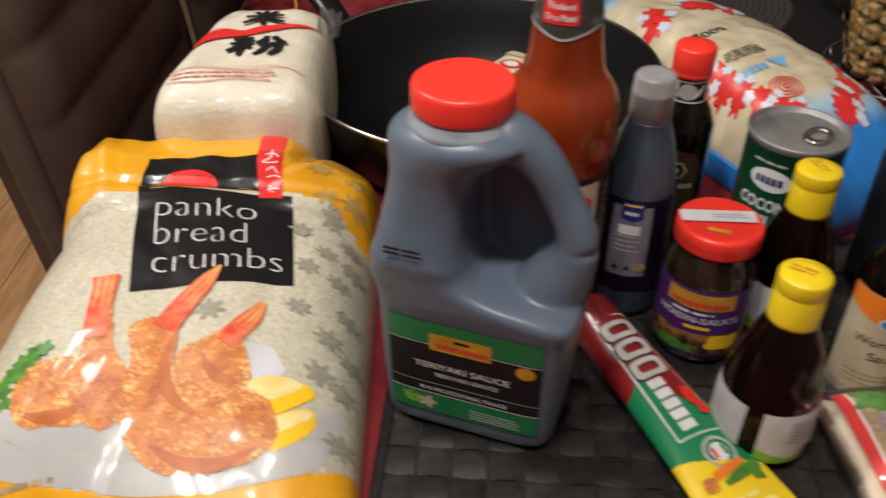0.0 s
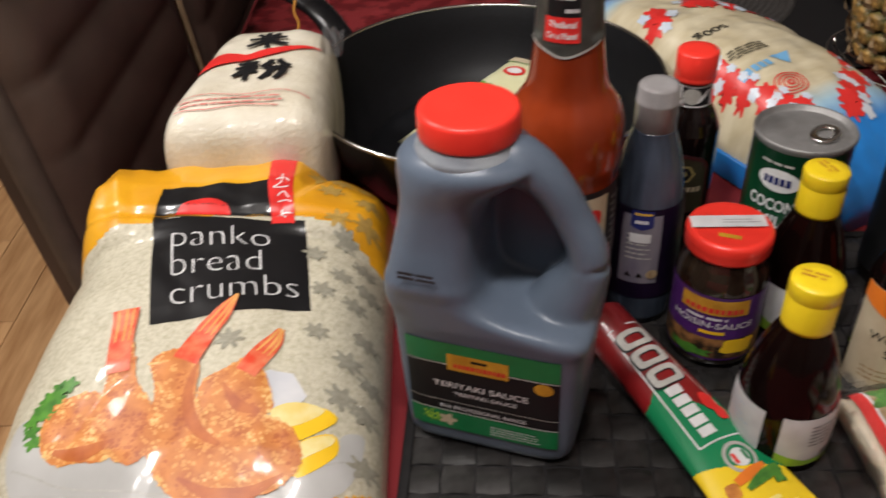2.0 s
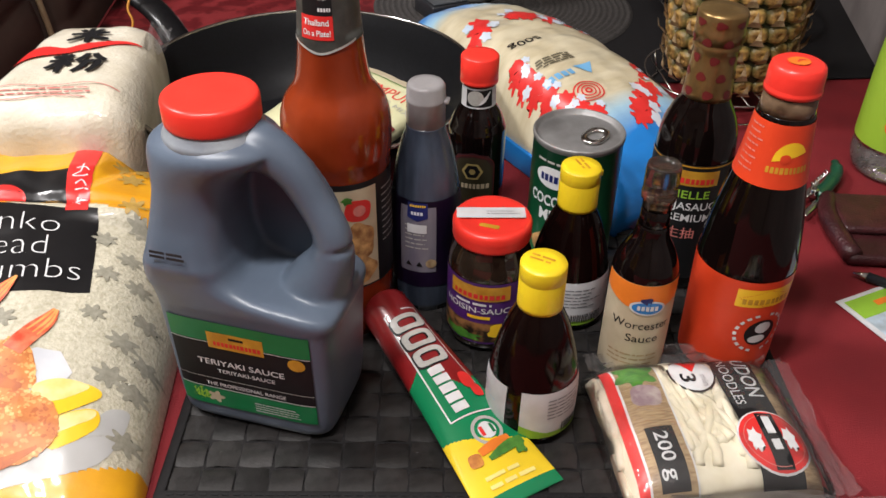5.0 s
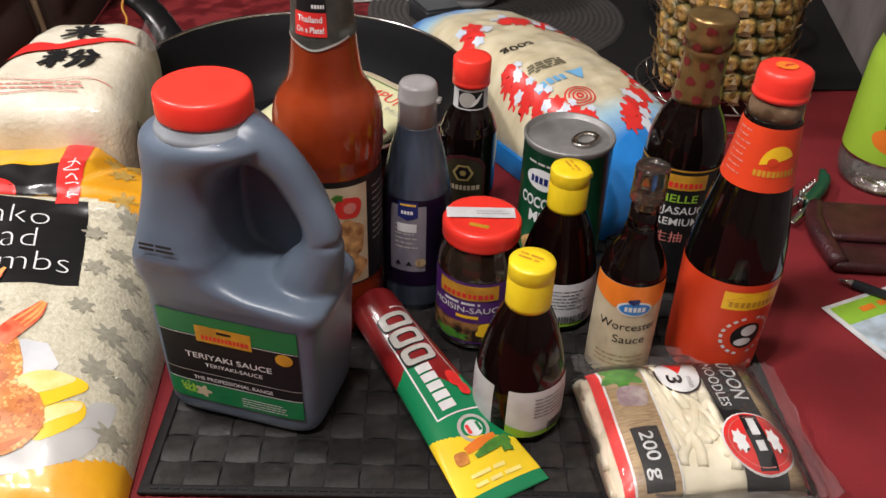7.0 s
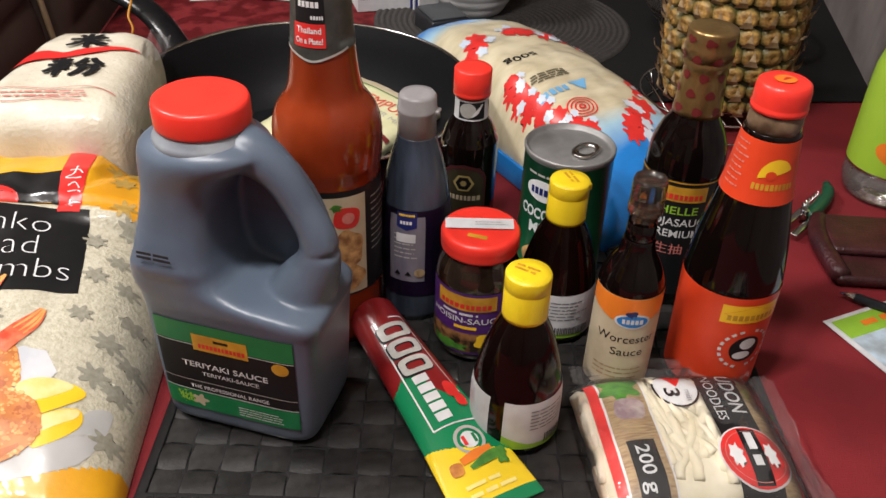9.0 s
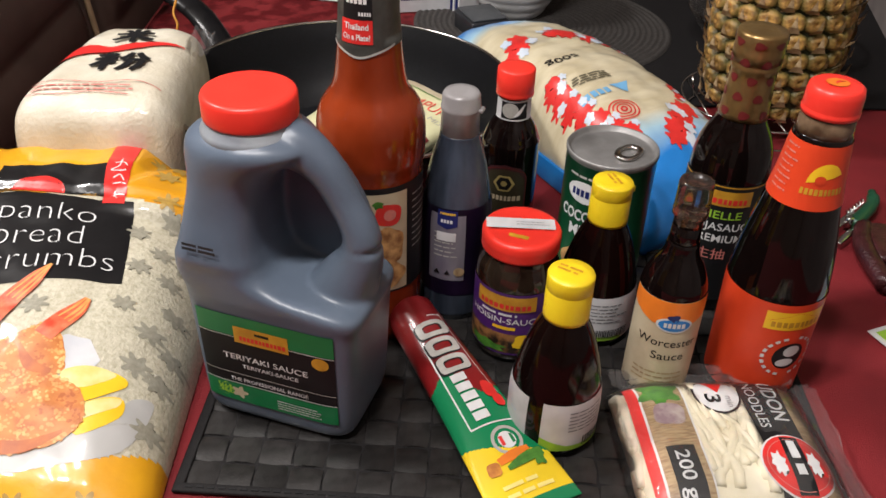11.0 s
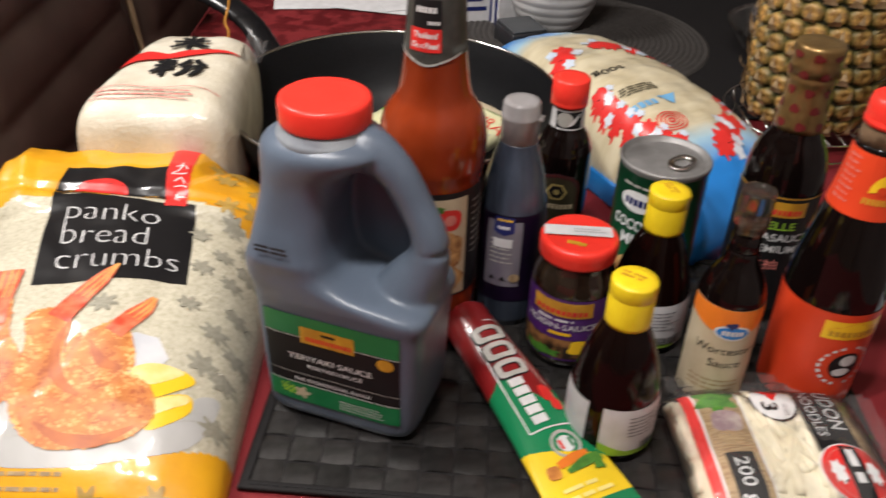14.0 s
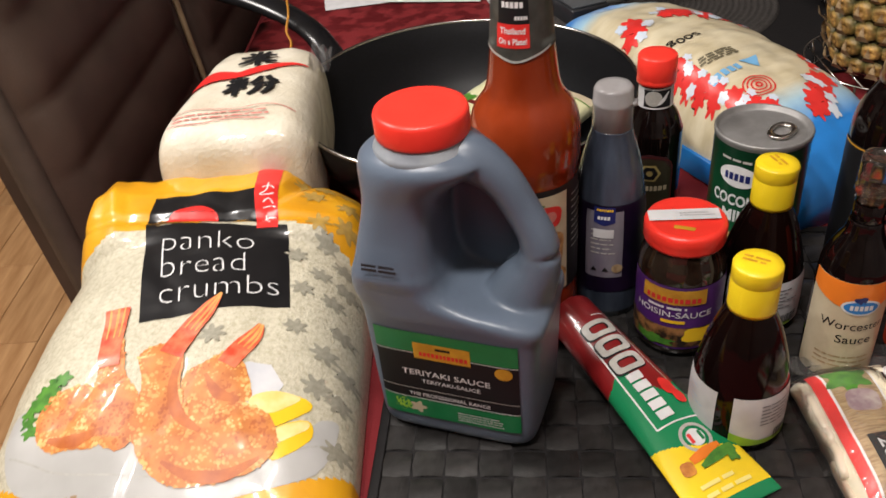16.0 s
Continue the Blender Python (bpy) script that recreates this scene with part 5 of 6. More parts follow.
for pts in ([(0.040, 0.126), (0.046, 0.128), (0.050, 0.124)], [(0.044, 0.134), (0.044, 0.122), (0.039, 0.117), (0.046, 0.116), (0.050, 0.119)], [(0.043, 0.107), (0.047, 0.112), (0.051, 0.107)], [(0.044, 0.101), (0.050, 0.104), (0.054, 0.100)], [(0.047, 0.095), (0.048, 0.088), (0.052, 0.083)], [(0.044, 0.090), (0.050, 0.092), (0.056, 0.090)]):
    mapped("brush_stroke", flat_stroke(pts, [0.0012] * len(pts)), f, 0.0016, INKWHITE, ribbon)
# picture of fried shrimps
mapped("plate_print", flat_soft([(-0.104, -0.082), (-0.095, -0.072), (-0.077, -0.090), (0.0, -0.098), (0.083, -0.104), (0.104, -0.087), (0.114, -0.087), (0.103, -0.124), (0.061, -0.141), (0.0275, -0.146), (-0.018, -0.144), (-0.088, -0.125)]), f, 0.0006, PLATE, panko, label="white plate print")
mapped("plate_edge", flat_stroke([(-0.096, -0.104), (-0.05, -0.122), (0.016, -0.130), (0.06, -0.126), (0.104, -0.106)], [0.0012] * 5), f, 0.0009, INKSILVER, panko)
mapped("napkin_print", flat_poly([(0.048, -0.063), (0.057, -0.056), (0.071, -0.057), (0.080, -0.070), (0.074, -0.082), (0.058, -0.084)]), f, 0.0008, NAPKIN, panko)
mapped("lemon_print", flat_soft([(0.060, -0.086), (0.073, -0.076), (0.094, -0.076), (0.097, -0.083), (0.079, -0.099), (0.068, -0.100)]), f, 0.0011, INKYELLOW, panko)
mapped("lemon_print", flat_soft([(0.060, -0.083), (0.073, -0.0755), (0.091, -0.0765), (0.078, -0.089), (0.066, -0.092)]), f, 0.0014, LEMON, panko)
mapped("lemon_print", flat_soft([(0.072, -0.106), (0.096, -0.091), (0.0985, -0.105), (0.078, -0.121)]), f, 0.0012, INKYELLOW, panko)
mapped("lemon_print", flat_soft([(0.074, -0.104), (0.095, -0.092), (0.0955, -0.099), (0.077, -0.112)]), f, 0.0015, LEMON, panko)
for k, (pu, pv) in enumerate(((-0.083, -0.092), (-0.087, -0.084), (-0.090, -0.076), (-0.085, -0.070), (-0.079, -0.074), (-0.081, -0.064), (-0.074, -0.068), (-0.074, -0.060), (-0.068, -0.059))):
    mapped("parsley_print", flat_disc(pu, pv, 0.0058, 0.0046, 22, 0.3, 5, k), f, 0.0009 + 0.0001 * k, INKLEAF, panko)


def inside(p, poly):
    x, y = p
    hit = False
    for (xa, ya), (xb, yb) in zip(poly, poly[1:] + poly[:1]):
        if (ya > y) != (yb > y) and x < (xb - xa) * (y - ya) / (yb - ya) + xa:
            hit = not hit
    return hit


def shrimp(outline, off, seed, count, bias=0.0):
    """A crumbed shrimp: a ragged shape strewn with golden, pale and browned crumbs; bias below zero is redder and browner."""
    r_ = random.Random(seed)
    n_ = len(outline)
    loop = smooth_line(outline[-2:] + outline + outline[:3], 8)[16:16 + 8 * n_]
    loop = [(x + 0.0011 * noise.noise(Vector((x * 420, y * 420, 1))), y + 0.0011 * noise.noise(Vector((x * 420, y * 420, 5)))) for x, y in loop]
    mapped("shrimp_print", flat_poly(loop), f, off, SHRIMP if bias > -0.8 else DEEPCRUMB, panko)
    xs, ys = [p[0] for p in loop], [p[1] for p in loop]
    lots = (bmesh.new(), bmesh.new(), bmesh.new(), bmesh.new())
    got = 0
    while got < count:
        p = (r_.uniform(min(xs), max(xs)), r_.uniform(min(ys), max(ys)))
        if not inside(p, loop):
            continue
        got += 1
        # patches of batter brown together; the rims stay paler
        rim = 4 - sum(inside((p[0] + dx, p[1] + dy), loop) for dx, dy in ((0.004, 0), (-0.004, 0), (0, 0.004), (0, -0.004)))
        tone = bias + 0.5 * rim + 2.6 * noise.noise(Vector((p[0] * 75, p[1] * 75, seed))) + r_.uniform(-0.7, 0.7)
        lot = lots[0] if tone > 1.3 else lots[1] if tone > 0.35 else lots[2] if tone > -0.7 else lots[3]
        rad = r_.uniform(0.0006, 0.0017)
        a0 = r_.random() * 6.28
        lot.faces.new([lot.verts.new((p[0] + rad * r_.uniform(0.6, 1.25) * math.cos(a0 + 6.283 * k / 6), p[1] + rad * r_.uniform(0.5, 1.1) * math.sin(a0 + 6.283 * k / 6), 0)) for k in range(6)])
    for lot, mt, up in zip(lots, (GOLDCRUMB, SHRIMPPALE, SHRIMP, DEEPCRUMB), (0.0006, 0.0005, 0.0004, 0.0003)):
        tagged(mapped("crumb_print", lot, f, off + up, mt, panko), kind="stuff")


def tail(points, widths, off):
    """A bare tail fan: a tapering red blade with pale ribs."""
    mapped("tail_print", flat_stroke(points, widths, 8), f, off, TAIL, panko)
    for side, reach in ((-0.26, 0.9), (0.06, 1.0), (0.30, 0.8)):
        rib = []
        for k, (x, y) in enumerate(points):
            dx, dy = points[min(k + 1, len(points) - 1)][0] - points[max(k - 1, 0)][0], points[min(k + 1, len(points) - 1)][1] - points[max(k - 1, 0)][1]
            ln = math.hypot(dx, dy)
            rib.append((x - dy / ln * side * widths[k], y + dx / ln * side * widths[k]))
        mapped("tail_print", flat_stroke(rib[:-1], [0.0012 * reach, 0.0020 * reach, 0.0010][:len(rib) - 1]), f, off + 0.0003, SHRIMPPALE, panko)


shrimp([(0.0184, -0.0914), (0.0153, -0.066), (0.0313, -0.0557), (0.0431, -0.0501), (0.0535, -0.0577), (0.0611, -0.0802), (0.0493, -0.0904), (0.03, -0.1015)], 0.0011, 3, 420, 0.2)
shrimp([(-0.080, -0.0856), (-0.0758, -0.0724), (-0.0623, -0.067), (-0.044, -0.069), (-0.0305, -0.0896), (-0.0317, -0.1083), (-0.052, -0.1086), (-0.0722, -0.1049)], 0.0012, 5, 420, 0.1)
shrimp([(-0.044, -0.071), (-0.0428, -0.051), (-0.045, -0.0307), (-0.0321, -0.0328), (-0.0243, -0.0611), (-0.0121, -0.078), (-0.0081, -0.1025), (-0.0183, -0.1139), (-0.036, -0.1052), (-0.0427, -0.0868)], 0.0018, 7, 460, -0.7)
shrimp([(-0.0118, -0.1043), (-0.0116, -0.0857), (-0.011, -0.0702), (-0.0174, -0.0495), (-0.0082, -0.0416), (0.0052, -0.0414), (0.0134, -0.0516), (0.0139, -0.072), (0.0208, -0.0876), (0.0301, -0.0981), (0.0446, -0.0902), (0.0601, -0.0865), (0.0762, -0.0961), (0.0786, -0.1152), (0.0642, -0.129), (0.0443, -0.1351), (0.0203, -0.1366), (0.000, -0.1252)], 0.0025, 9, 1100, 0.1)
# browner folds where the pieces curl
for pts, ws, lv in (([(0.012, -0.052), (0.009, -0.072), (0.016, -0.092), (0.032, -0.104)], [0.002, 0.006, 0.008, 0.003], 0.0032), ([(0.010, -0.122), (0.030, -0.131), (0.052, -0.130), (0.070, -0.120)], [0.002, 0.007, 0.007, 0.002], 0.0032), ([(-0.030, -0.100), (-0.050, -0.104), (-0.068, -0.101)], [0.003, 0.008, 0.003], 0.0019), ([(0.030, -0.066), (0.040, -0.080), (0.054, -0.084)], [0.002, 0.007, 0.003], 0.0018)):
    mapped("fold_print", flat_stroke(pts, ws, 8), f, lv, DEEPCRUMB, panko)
tail([(-0.044, -0.004), (-0.0425, -0.014), (-0.0405, -0.032), (-0.037, -0.056)], [0.018, 0.016, 0.0155, 0.015], 0.0031)
tail([(0.0295, 0.003), (0.0225, -0.011), (0.0125, -0.029), (0.004, -0.050)], [0.002, 0.012, 0.0155, 0.017], 0.0034)
tail([(0.0605, -0.023), (0.057, -0.034), (0.051, -0.045), (0.043, -0.060)], [0.004, 0.011, 0.014, 0.014], 0.0022)
# scattered flowers
rnd = random.Random(4)


def flower(u, v, r, mt):
    b = flat_disc(u, v, r * 0.98, r * 0.86, 64, 0.32, 7, int(u * 9000) + 5)
    mapped("flower_print", b, f, 0.0011, mt, panko, longest=0.0025)


for u, v in ((0.0747, 0.0538), (0.1078, 0.0558), (0.0827, 0.0183), (0.1036, 0.0145), (0.0821, -0.0198), (0.112, 0.034), (0.0286, -0.033), (0.1024, -0.0369), (0.0995, -0.0646), (0.1129, -0.0701), (0.1138, -0.105), (0.095, 0.072), (0.112, -0.012), (0.094, 0.038), (0.116, -0.046)):
    flower(u, v, 0.0066 + 0.0016 * rnd.random(), FLAKE)
for u, v in ((0.0812, 0.1222), (0.1099, 0.1097), (0.0893, 0.0857), (0.1095, 0.0865), (0.105, 0.145), (0.070, 0.148), (0.088, 0.142), (0.09, -0.158), (0.05, -0.162)):
    flower(u, v, 0.0065 + 0.002 * rnd.random(), FLAKEGOLD)
mapped("small_print", flat_bars(-0.02, -0.150, 0.05, 2, 0.007, 0.0020, 8), f, 0.0010, INKBEIGE, panko)
mapped("small_print", flat_bars(-0.10, -0.138, -0.03, 1, 0.006, 0.0030, 9), f, 0.0010, INKBEIGE, panko)

# ---- rice noodle block ----
rice = thing("rice_noodle_pack", pose(-0.170, 0.704, 0.0, 0, 0, 2.0), "clear-wrapped white block of rice noodles with brush lettering", "noodle pack")


RW, RL, RH, RE = 0.154, 0.200, 0.128, 6.0


def rice_side(x, y):
    """The wrap pulls the far end of one long side inward."""
    return x * (0.72 - 2.9 * y) if x < 0 else x * 0.90


def block_pack(n=96, rows_=40, seed=3):
    loops_ = []
    for k in range(rows_ + 1):
        ph = -math.pi / 2 + math.pi * k / rows_
        sp, cp = math.sin(ph), max(0.0, math.cos(ph))
        z = RH / 2 * (1 + math.copysign(abs(sp) ** 0.55, sp))
        s = max(0.02, cp ** 0.38)
        lp = []
        for i in range(n):
            a = 2 * math.pi * i / n
            ca, sa = math.cos(a), math.sin(a)
            q = 1 + 0.018 * noise.noise(Vector((ca * 2 + seed, sa * 2, sp * 2)))
            x, y = RW / 2 * s * q * math.copysign(abs(ca) ** (2 / RE), ca), RL / 2 * s * q * math.copysign(abs(sa) ** (2 / RE), sa)
            lp.append((rice_side(x, y), y, max(0.0, z + 0.0016 * noise.noise(Vector((x * 40, y * 40, seed))) * min(1, z / 0.03))))
        loops_.append(lp)
    return rings(loops_)


part("noodle_block", block_pack(), RICE, rice)
# crimped wrap ends standing over the far edge
bm = bmesh.new()
strip_rows = []
for j in range(7):
    strip_rows.append([bm.verts.new((0.056 + 0.020 * i / 30, 0.030 + 0.010 * j, 0.1215 + 0.002 * math.sin(i * 0.5 + j) - 0.008 * i / 30)) for i in range(31)])
for a, b in zip(strip_rows, strip_rows[1:]):
    for i in range(30):
        bm.faces.new((a[i], a[i + 1], b[i + 1], b[i]))
part("wrap_end", bm, FILM, rice, "crimped clear wrap end")


def rice_top(u, v, off):
    x = u / (0.72 - 2.9 * v) if u < 0 else u / 0.90
    rho = min(1.0, (abs(2 * x / RW) ** RE + abs(2 * v / RL) ** RE) ** (1 / RE))
    z = RH / 2 * (1 + max(0.0, 1 - rho ** 5.263) ** 0.275) + 0.0008
    return (u, v, z + off)


mapped("red_swash", flat_stroke([(-0.046, -0.010), (-0.028, 0.008), (-0.004, 0.008), (0.016, 0.018), (0.058, 0.030)], [0.004, 0.021, 0.012, 0.013, 0.002]), rice_top, 0.0010, INKRED, rice, label="red brush swash")


def brush(strokes, ox, oy, s, off):
    for pts in strokes:
        n_ = len(pts)
        mapped("brush_stroke", flat_stroke([(ox + s * x, oy + s * y) for x, y in pts], [s * 0.27 * (0.7 + 0.5 * math.sin(math.pi * (k + 0.6) / n_)) for k in range(n_)], 5), rice_top, off, INKBLACK, rice)


RICE_SIGN = [[(-0.9, 0.15), (0, 0.2), (0.95, 0.3)], [(0.02, 1.0), (0, 0.2), (0.02, -0.95)], [(-0.5, 0.75), (-0.35, 0.6), (-0.2, 0.4)], [(0.55, 0.85), (0.4, 0.6), (0.2, 0.4)], [(-0.05, 0.15), (-0.4, -0.3), (-0.95, -0.65)], [(0.05, 0.15), (0.45, -0.3), (1.05, -0.55)]]
FLOUR_SIGN = [[(-1.1, 0.2), (-0.6, 0.25), (-0.15, 0.35)], [(-0.6, 0.95), (-0.6, 0.2), (-0.62, -0.9)], [(-0.95, 0.75), (-0.85, 0.6), (-0.75, 0.45)], [(-0.25, 0.85), (-0.35, 0.65), (-0.45, 0.45)], [(-0.62, 0.15), (-0.85, -0.2), (-1.15, -0.5)], [(-0.55, 0.15), (-0.35, -0.05), (-0.2, -0.2)], [(0.4, 0.95), (0.25, 0.55), (-0.02, 0.2)], [(0.65, 0.95), (0.85, 0.55), (1.2, 0.25)], [(0.1, 0.1), (0.5, 0.15), (0.9, 0.1), (0.85, -0.4), (0.6, -0.85)], [(0.45, 0.1), (0.3, -0.4), (0.0, -0.85)]]
brush(RICE_SIGN, 0.010, 0.042, 0.0185, 0.0016)
brush(FLOUR_SIGN, 0.011, -0.020, 0.0205, 0.0016)
mapped("wavy_rule", flat_stroke([(-0.055, -0.058), (-0.03, -0.056), (0.0, -0.060), (0.03, -0.056), (0.055, -0.064)], [0.0010] * 5), rice_top, 0.0008, INKPINK, rice)
mapped("wavy_rule", flat_stroke([(-0.056, -0.073), (-0.03, -0.076), (0.0, -0.073), (0.03, -0.076)], [0.0010] * 4), rice_top, 0.0008, INKPINK, rice)
mapped("small_print", flat_bars(-0.052, -0.065, 0.046, 2, 0.0055, 0.0018, 12), rice_top, 0.0008, INKPINK, rice)

# golden tie hanging from the pan's handle
tie = solid("golden_tie", tube(smooth_line([(-0.146, 0.884, 0.140), (-0.149, 0.872, 0.146), (-0.150, 0.866, 0.128), (-0.154, 0.858, 0.112), (-0.150, 0.852, 0.100), (-0.158, 0.846, 0.080)], 6), 0.0013, 8), STRING, "golden twisted tie looped over the pan handle", "tie", smooth=True)

# ---- vermicelli bag ----
verm = thing("vermicelli_bag", pose(0.2830, 0.8010, 0.0005, 0, 0, -63.0), "blue and cream bag of rice vermicelli with red flowers", "bag")
VL, VW = 0.430, 0.164
bm, vtop = pillow(VL, VW, 0.098, 110, 60, 5.5, 0.0020, 21, sag=lambda u, v: 0.0020 * abs(math.sin(u * 50 + 0.8 + v * 9)) - 0.018 * max(0, (u - 0.03) / 0.15) - 0.014 * max(0, (-u - 0.04) / 0.14) - 0.016 * max(0.0, (v - 0.005) / 0.0775) ** 1.3)
part("bag", bm, VERM, verm)
part("foot_band", box(-0.15, 0.15, -VW / 2 - 0.0015, -VW / 2 + 0.004, 0.0, 0.024, 0.001), INKBLUE, verm, "blue lower edge")
f = on_bag(vtop)
part("seal", box(-VL / 2 - 0.008, -VL / 2 + 0.004, -VW / 2 + 0.008, VW / 2 - 0.008, 0.004, 0.0050), INKBLUE, verm, smooth=False)
rnd = random.Random(8)


def spray(u, v, r, k):
    """One red bloom with pale petals beside it."""
    mapped("flower_print", flat_disc(u, v, r, r * 0.85, 48, 0.20, 7, k), f, 0.0008, INKRED, verm)
    mapped("flower_print", flat_disc(u + 0.6 * r, v - 0.7 * r, r * 0.7, r * 0.5, 30, 0.34, 6, k + 9), f, 0.0009, INKRED, verm)
    for q in range(2):
        a = rnd.random() * 6.28
        mapped("flower_print", flat_disc(u + 1.15 * r * math.cos(a), v + 1.0 * r * math.sin(a), r * 0.52, r * 0.38, 28, 0.2, 5, k + 30 + q), f, 0.0012, INKPALE, verm)


for k, (u, v) in enumerate(((-0.050, -0.052), (-0.064, -0.042), (-0.0535, 0.015), (-0.042, 0.032), (-0.066, 0.004), (0.136, 0.014), (0.123, 0.030), (0.148, 0.000))):
    spray(u, v, 0.0135, k)
for k, (u, v) in enumerate(((0.034, -0.062), (0.050, -0.063), (0.067, -0.063), (0.085, -0.062), (0.104, -0.057), (0.120, -0.052), (0.135, -0.044))):
    spray(u, v, 0.0092, k + 90)
for k, (u, v) in enumerate(((-0.020, 0.042), (0.000, 0.048), (0.084, 0.046), (0.100, 0.043))):
    spray(u, v, 0.0065, k + 120)
# print is read from the other side of the table
mapped("lettering", flat_text("500g", 0.001, -0.034, 0.0095, 0.036, turn=-90, bold=0.01), f, 0.0009, INKBLACK, verm)


def turned(u0, v0):
    return lambda u, v, off: (u0 + v, v0 - u, vtop(u0 + v, v0 - u) + off)


mapped("small_print", flat_bars(-0.026, 0.006, 0.030, 4, 0.0034, 0.0022, 31), turned(0.048, -0.036), 0.0009, surface("olive_print", (0.16, 0.14, 0.09), 0.5), verm)
mapped("maker_mark", flat_poly([(0.070, -0.002), (0.070, -0.024), (0.086, -0.012)]), f, 0.0010, INKSKY, verm)
mapped("maker_mark", flat_letters(-0.016, 0.0, 0.020, 0.009, 12), turned(0.072, -0.044), 0.0010, INKSKY, verm)
for r0, r1 in ((0.0125, 0.0138), (0.0090, 0.0104), (0.0055, 0.0069), (0.0015, 0.0034)):
    mapped("round_mark", flat_ring(0.109, -0.034, r0, r1, 30, 1.15), f, 0.0010, INKRED, verm)

# ---- tube of vegetable paste ----
TA, TB = Vector((0.104, 0.463)), Vector((0.186, 0.296))
TL = (TB - TA).length
tang = math.degrees(math.atan2(TB.y - TA.y, TB.x - TA.x))
paste = thing("paste_tube", pose(TA.x, TA.y, 0.0035, 0, 0, tang), "red, green and yellow metal tube of seasoning paste", "tube")


def t_sec(s):
    k = s / TL
    a = 0.0185 + 0.0125 * k ** 1.2
    b = 0.0180 * (1 - k) ** 0.75 + 0.0010
    return a, b


def t_loop(s, n=40):
    a, b = t_sec(s)
    out = []
    for i in range(n):
        t = 2 * math.pi * i / n
        dent = 1 - 0.04 * math.sin(9 * s / TL + 2 * t)
        out.append((s, a * math.cos(t) * 1.0, b + b * math.sin(t) * dent))
    return out


def t_zone(c):
    k = c.x / TL
    edge = c.y * 2.2
    if k > 0.955:
        return 1
    if k > 0.76 + edge * 0.9:
        return 2
    return 1 if k > 0.46 + 3.0 * c.y + 0.04 * math.sin(c.y * 190) else 0


part("body", rings([t_loop(TL * k / 200, 96) for k in range(201)]), [TUBERED, TUBEGREEN, TUBEYELLOW], paste, pick=t_zone)
part("shoulder", rings([[(-0.008, 0.012 * math.cos(t), 0.018 + 0.012 * math.sin(t)) for t in [2 * math.pi * i / 24 for i in range(24)]], [(-0.0055, 0.0155 * math.cos(t), 0.018 + 0.0150 * math.sin(t)) for t in [2 * math.pi * i / 24 for i in range(24)]], [(0.0, 0.0184 * math.cos(t), 0.018 + 0.0178 * math.sin(t)) for t in [2 * math.pi * i / 24 for i in range(24)]]]), TUBERED, paste)
part("cap", rings([[(x, r * math.cos(t), 0.018 + r * math.sin(t)) for t in [2 * math.pi * i / 24 for i in range(24)]] for x, r in ((-0.030, 0.009), (-0.029, 0.0103), (-0.010, 0.0112), (-0.009, 0.0105))]), TUBECAP, paste, "red screw cap")


def on_tube(u, v, off):
    """u along from the shoulder, v to the tube's left as read from its cap."""
    a, b = t_sec(u)
    q = max(-0.98, min(0.98, v / a))
    return (u, v, b + b * math.sqrt(1 - q * q) + off)


def frame_stroke(pts, w, mt, name="tube_rule"):
    mapped(name, flat_stroke(pts, [w] * len(pts), 2), on_tube, 0.0006, mt, paste)


frame_stroke([(0.022, -0.012), (0.07, -0.0135), (0.122, -0.0150)], 0.0011, INKWHITE)
frame_stroke([(0.022, -0.012), (0.022, 0.0), (0.022, 0.012)], 0.0011, INKWHITE)
frame_stroke([(0.122, -0.0150), (0.122, 0.0), (0.124, 0.020)], 0.0011, INKWHITE)
frame_stroke([(0.022, 0.012), (0.07, 0.0145), (0.10, 0.018)], 0.0008, INKSILVER)
# maker's big mark: plain silver shapes
for k in range(3):
    u0 = 0.0345 + 0.0170 * k
    mapped("maker_mark", flat_hoop(u0 + 0.0004, -0.0005, 0.0030, 0.0062, 0.0080, 0.0126), on_tube, 0.0007, INKBLACK, paste)
    mapped("maker_mark", flat_hoop(u0, 0, 0.0034, 0.0072, 0.0074, 0.0118), on_tube, 0.0009, INKSILVER, paste)
for k in range(5):
    mapped("maker_mark", flat_rect(0.078 + 0.0082 * k, -0.0085, 0.0845 + 0.0082 * k, 0.0025), on_tube, 0.0008, INKWHITE, paste)
mapped("tomato_print", flat_disc(0.096, 0.0125, 0.0075, 0.0050, 24, 0.05, 4), on_tube, 0.0009, INKRED, paste)
mapped("tomato_print", flat_disc(0.106, 0.0150, 0.0060, 0.0040, 24, 0.05, 4), on_tube, 0.0010, INKRED, paste)
mapped("badge", flat_ring(0.137, 0.0035, 0.0085, 0.0108, 28), on_tube, 0.0007, INKSILVER, paste, label="round silver badge")
mapped("badge", flat_disc(0.137, 0.0035, 0.0062), on_tube, 0.0007, INKWHITE, paste)
mapped("badge", flat_rect(0.1335, -0.0015, 0.1405, 0.0010), on_tube, 0.0010, INKRED, paste)
mapped("badge", flat_rect(0.1335, 0.0062, 0.1405, 0.0085), on_tube, 0.0010, INKGREEN, paste)
mapped("carrot_print", flat_stroke([(0.150, -0.010), (0.148, 0.002), (0.146, 0.014)], [0.005, 0.0065, 0.003]), on_tube, 0.0010, INKORANGE, paste)
mapped("onion_print", flat_disc(0.153, -0.0150, 0.0050, 0.0050, 20, 0.08, 4), on_tube, 0.0010, INKAMBER, paste)
mapped("leek_print", flat_stroke([(0.156, -0.006), (0.153, 0.008), (0.151, 0.022)], [0.003, 0.007, 0.006]), on_tube, 0.0012, INKLEAF, paste)
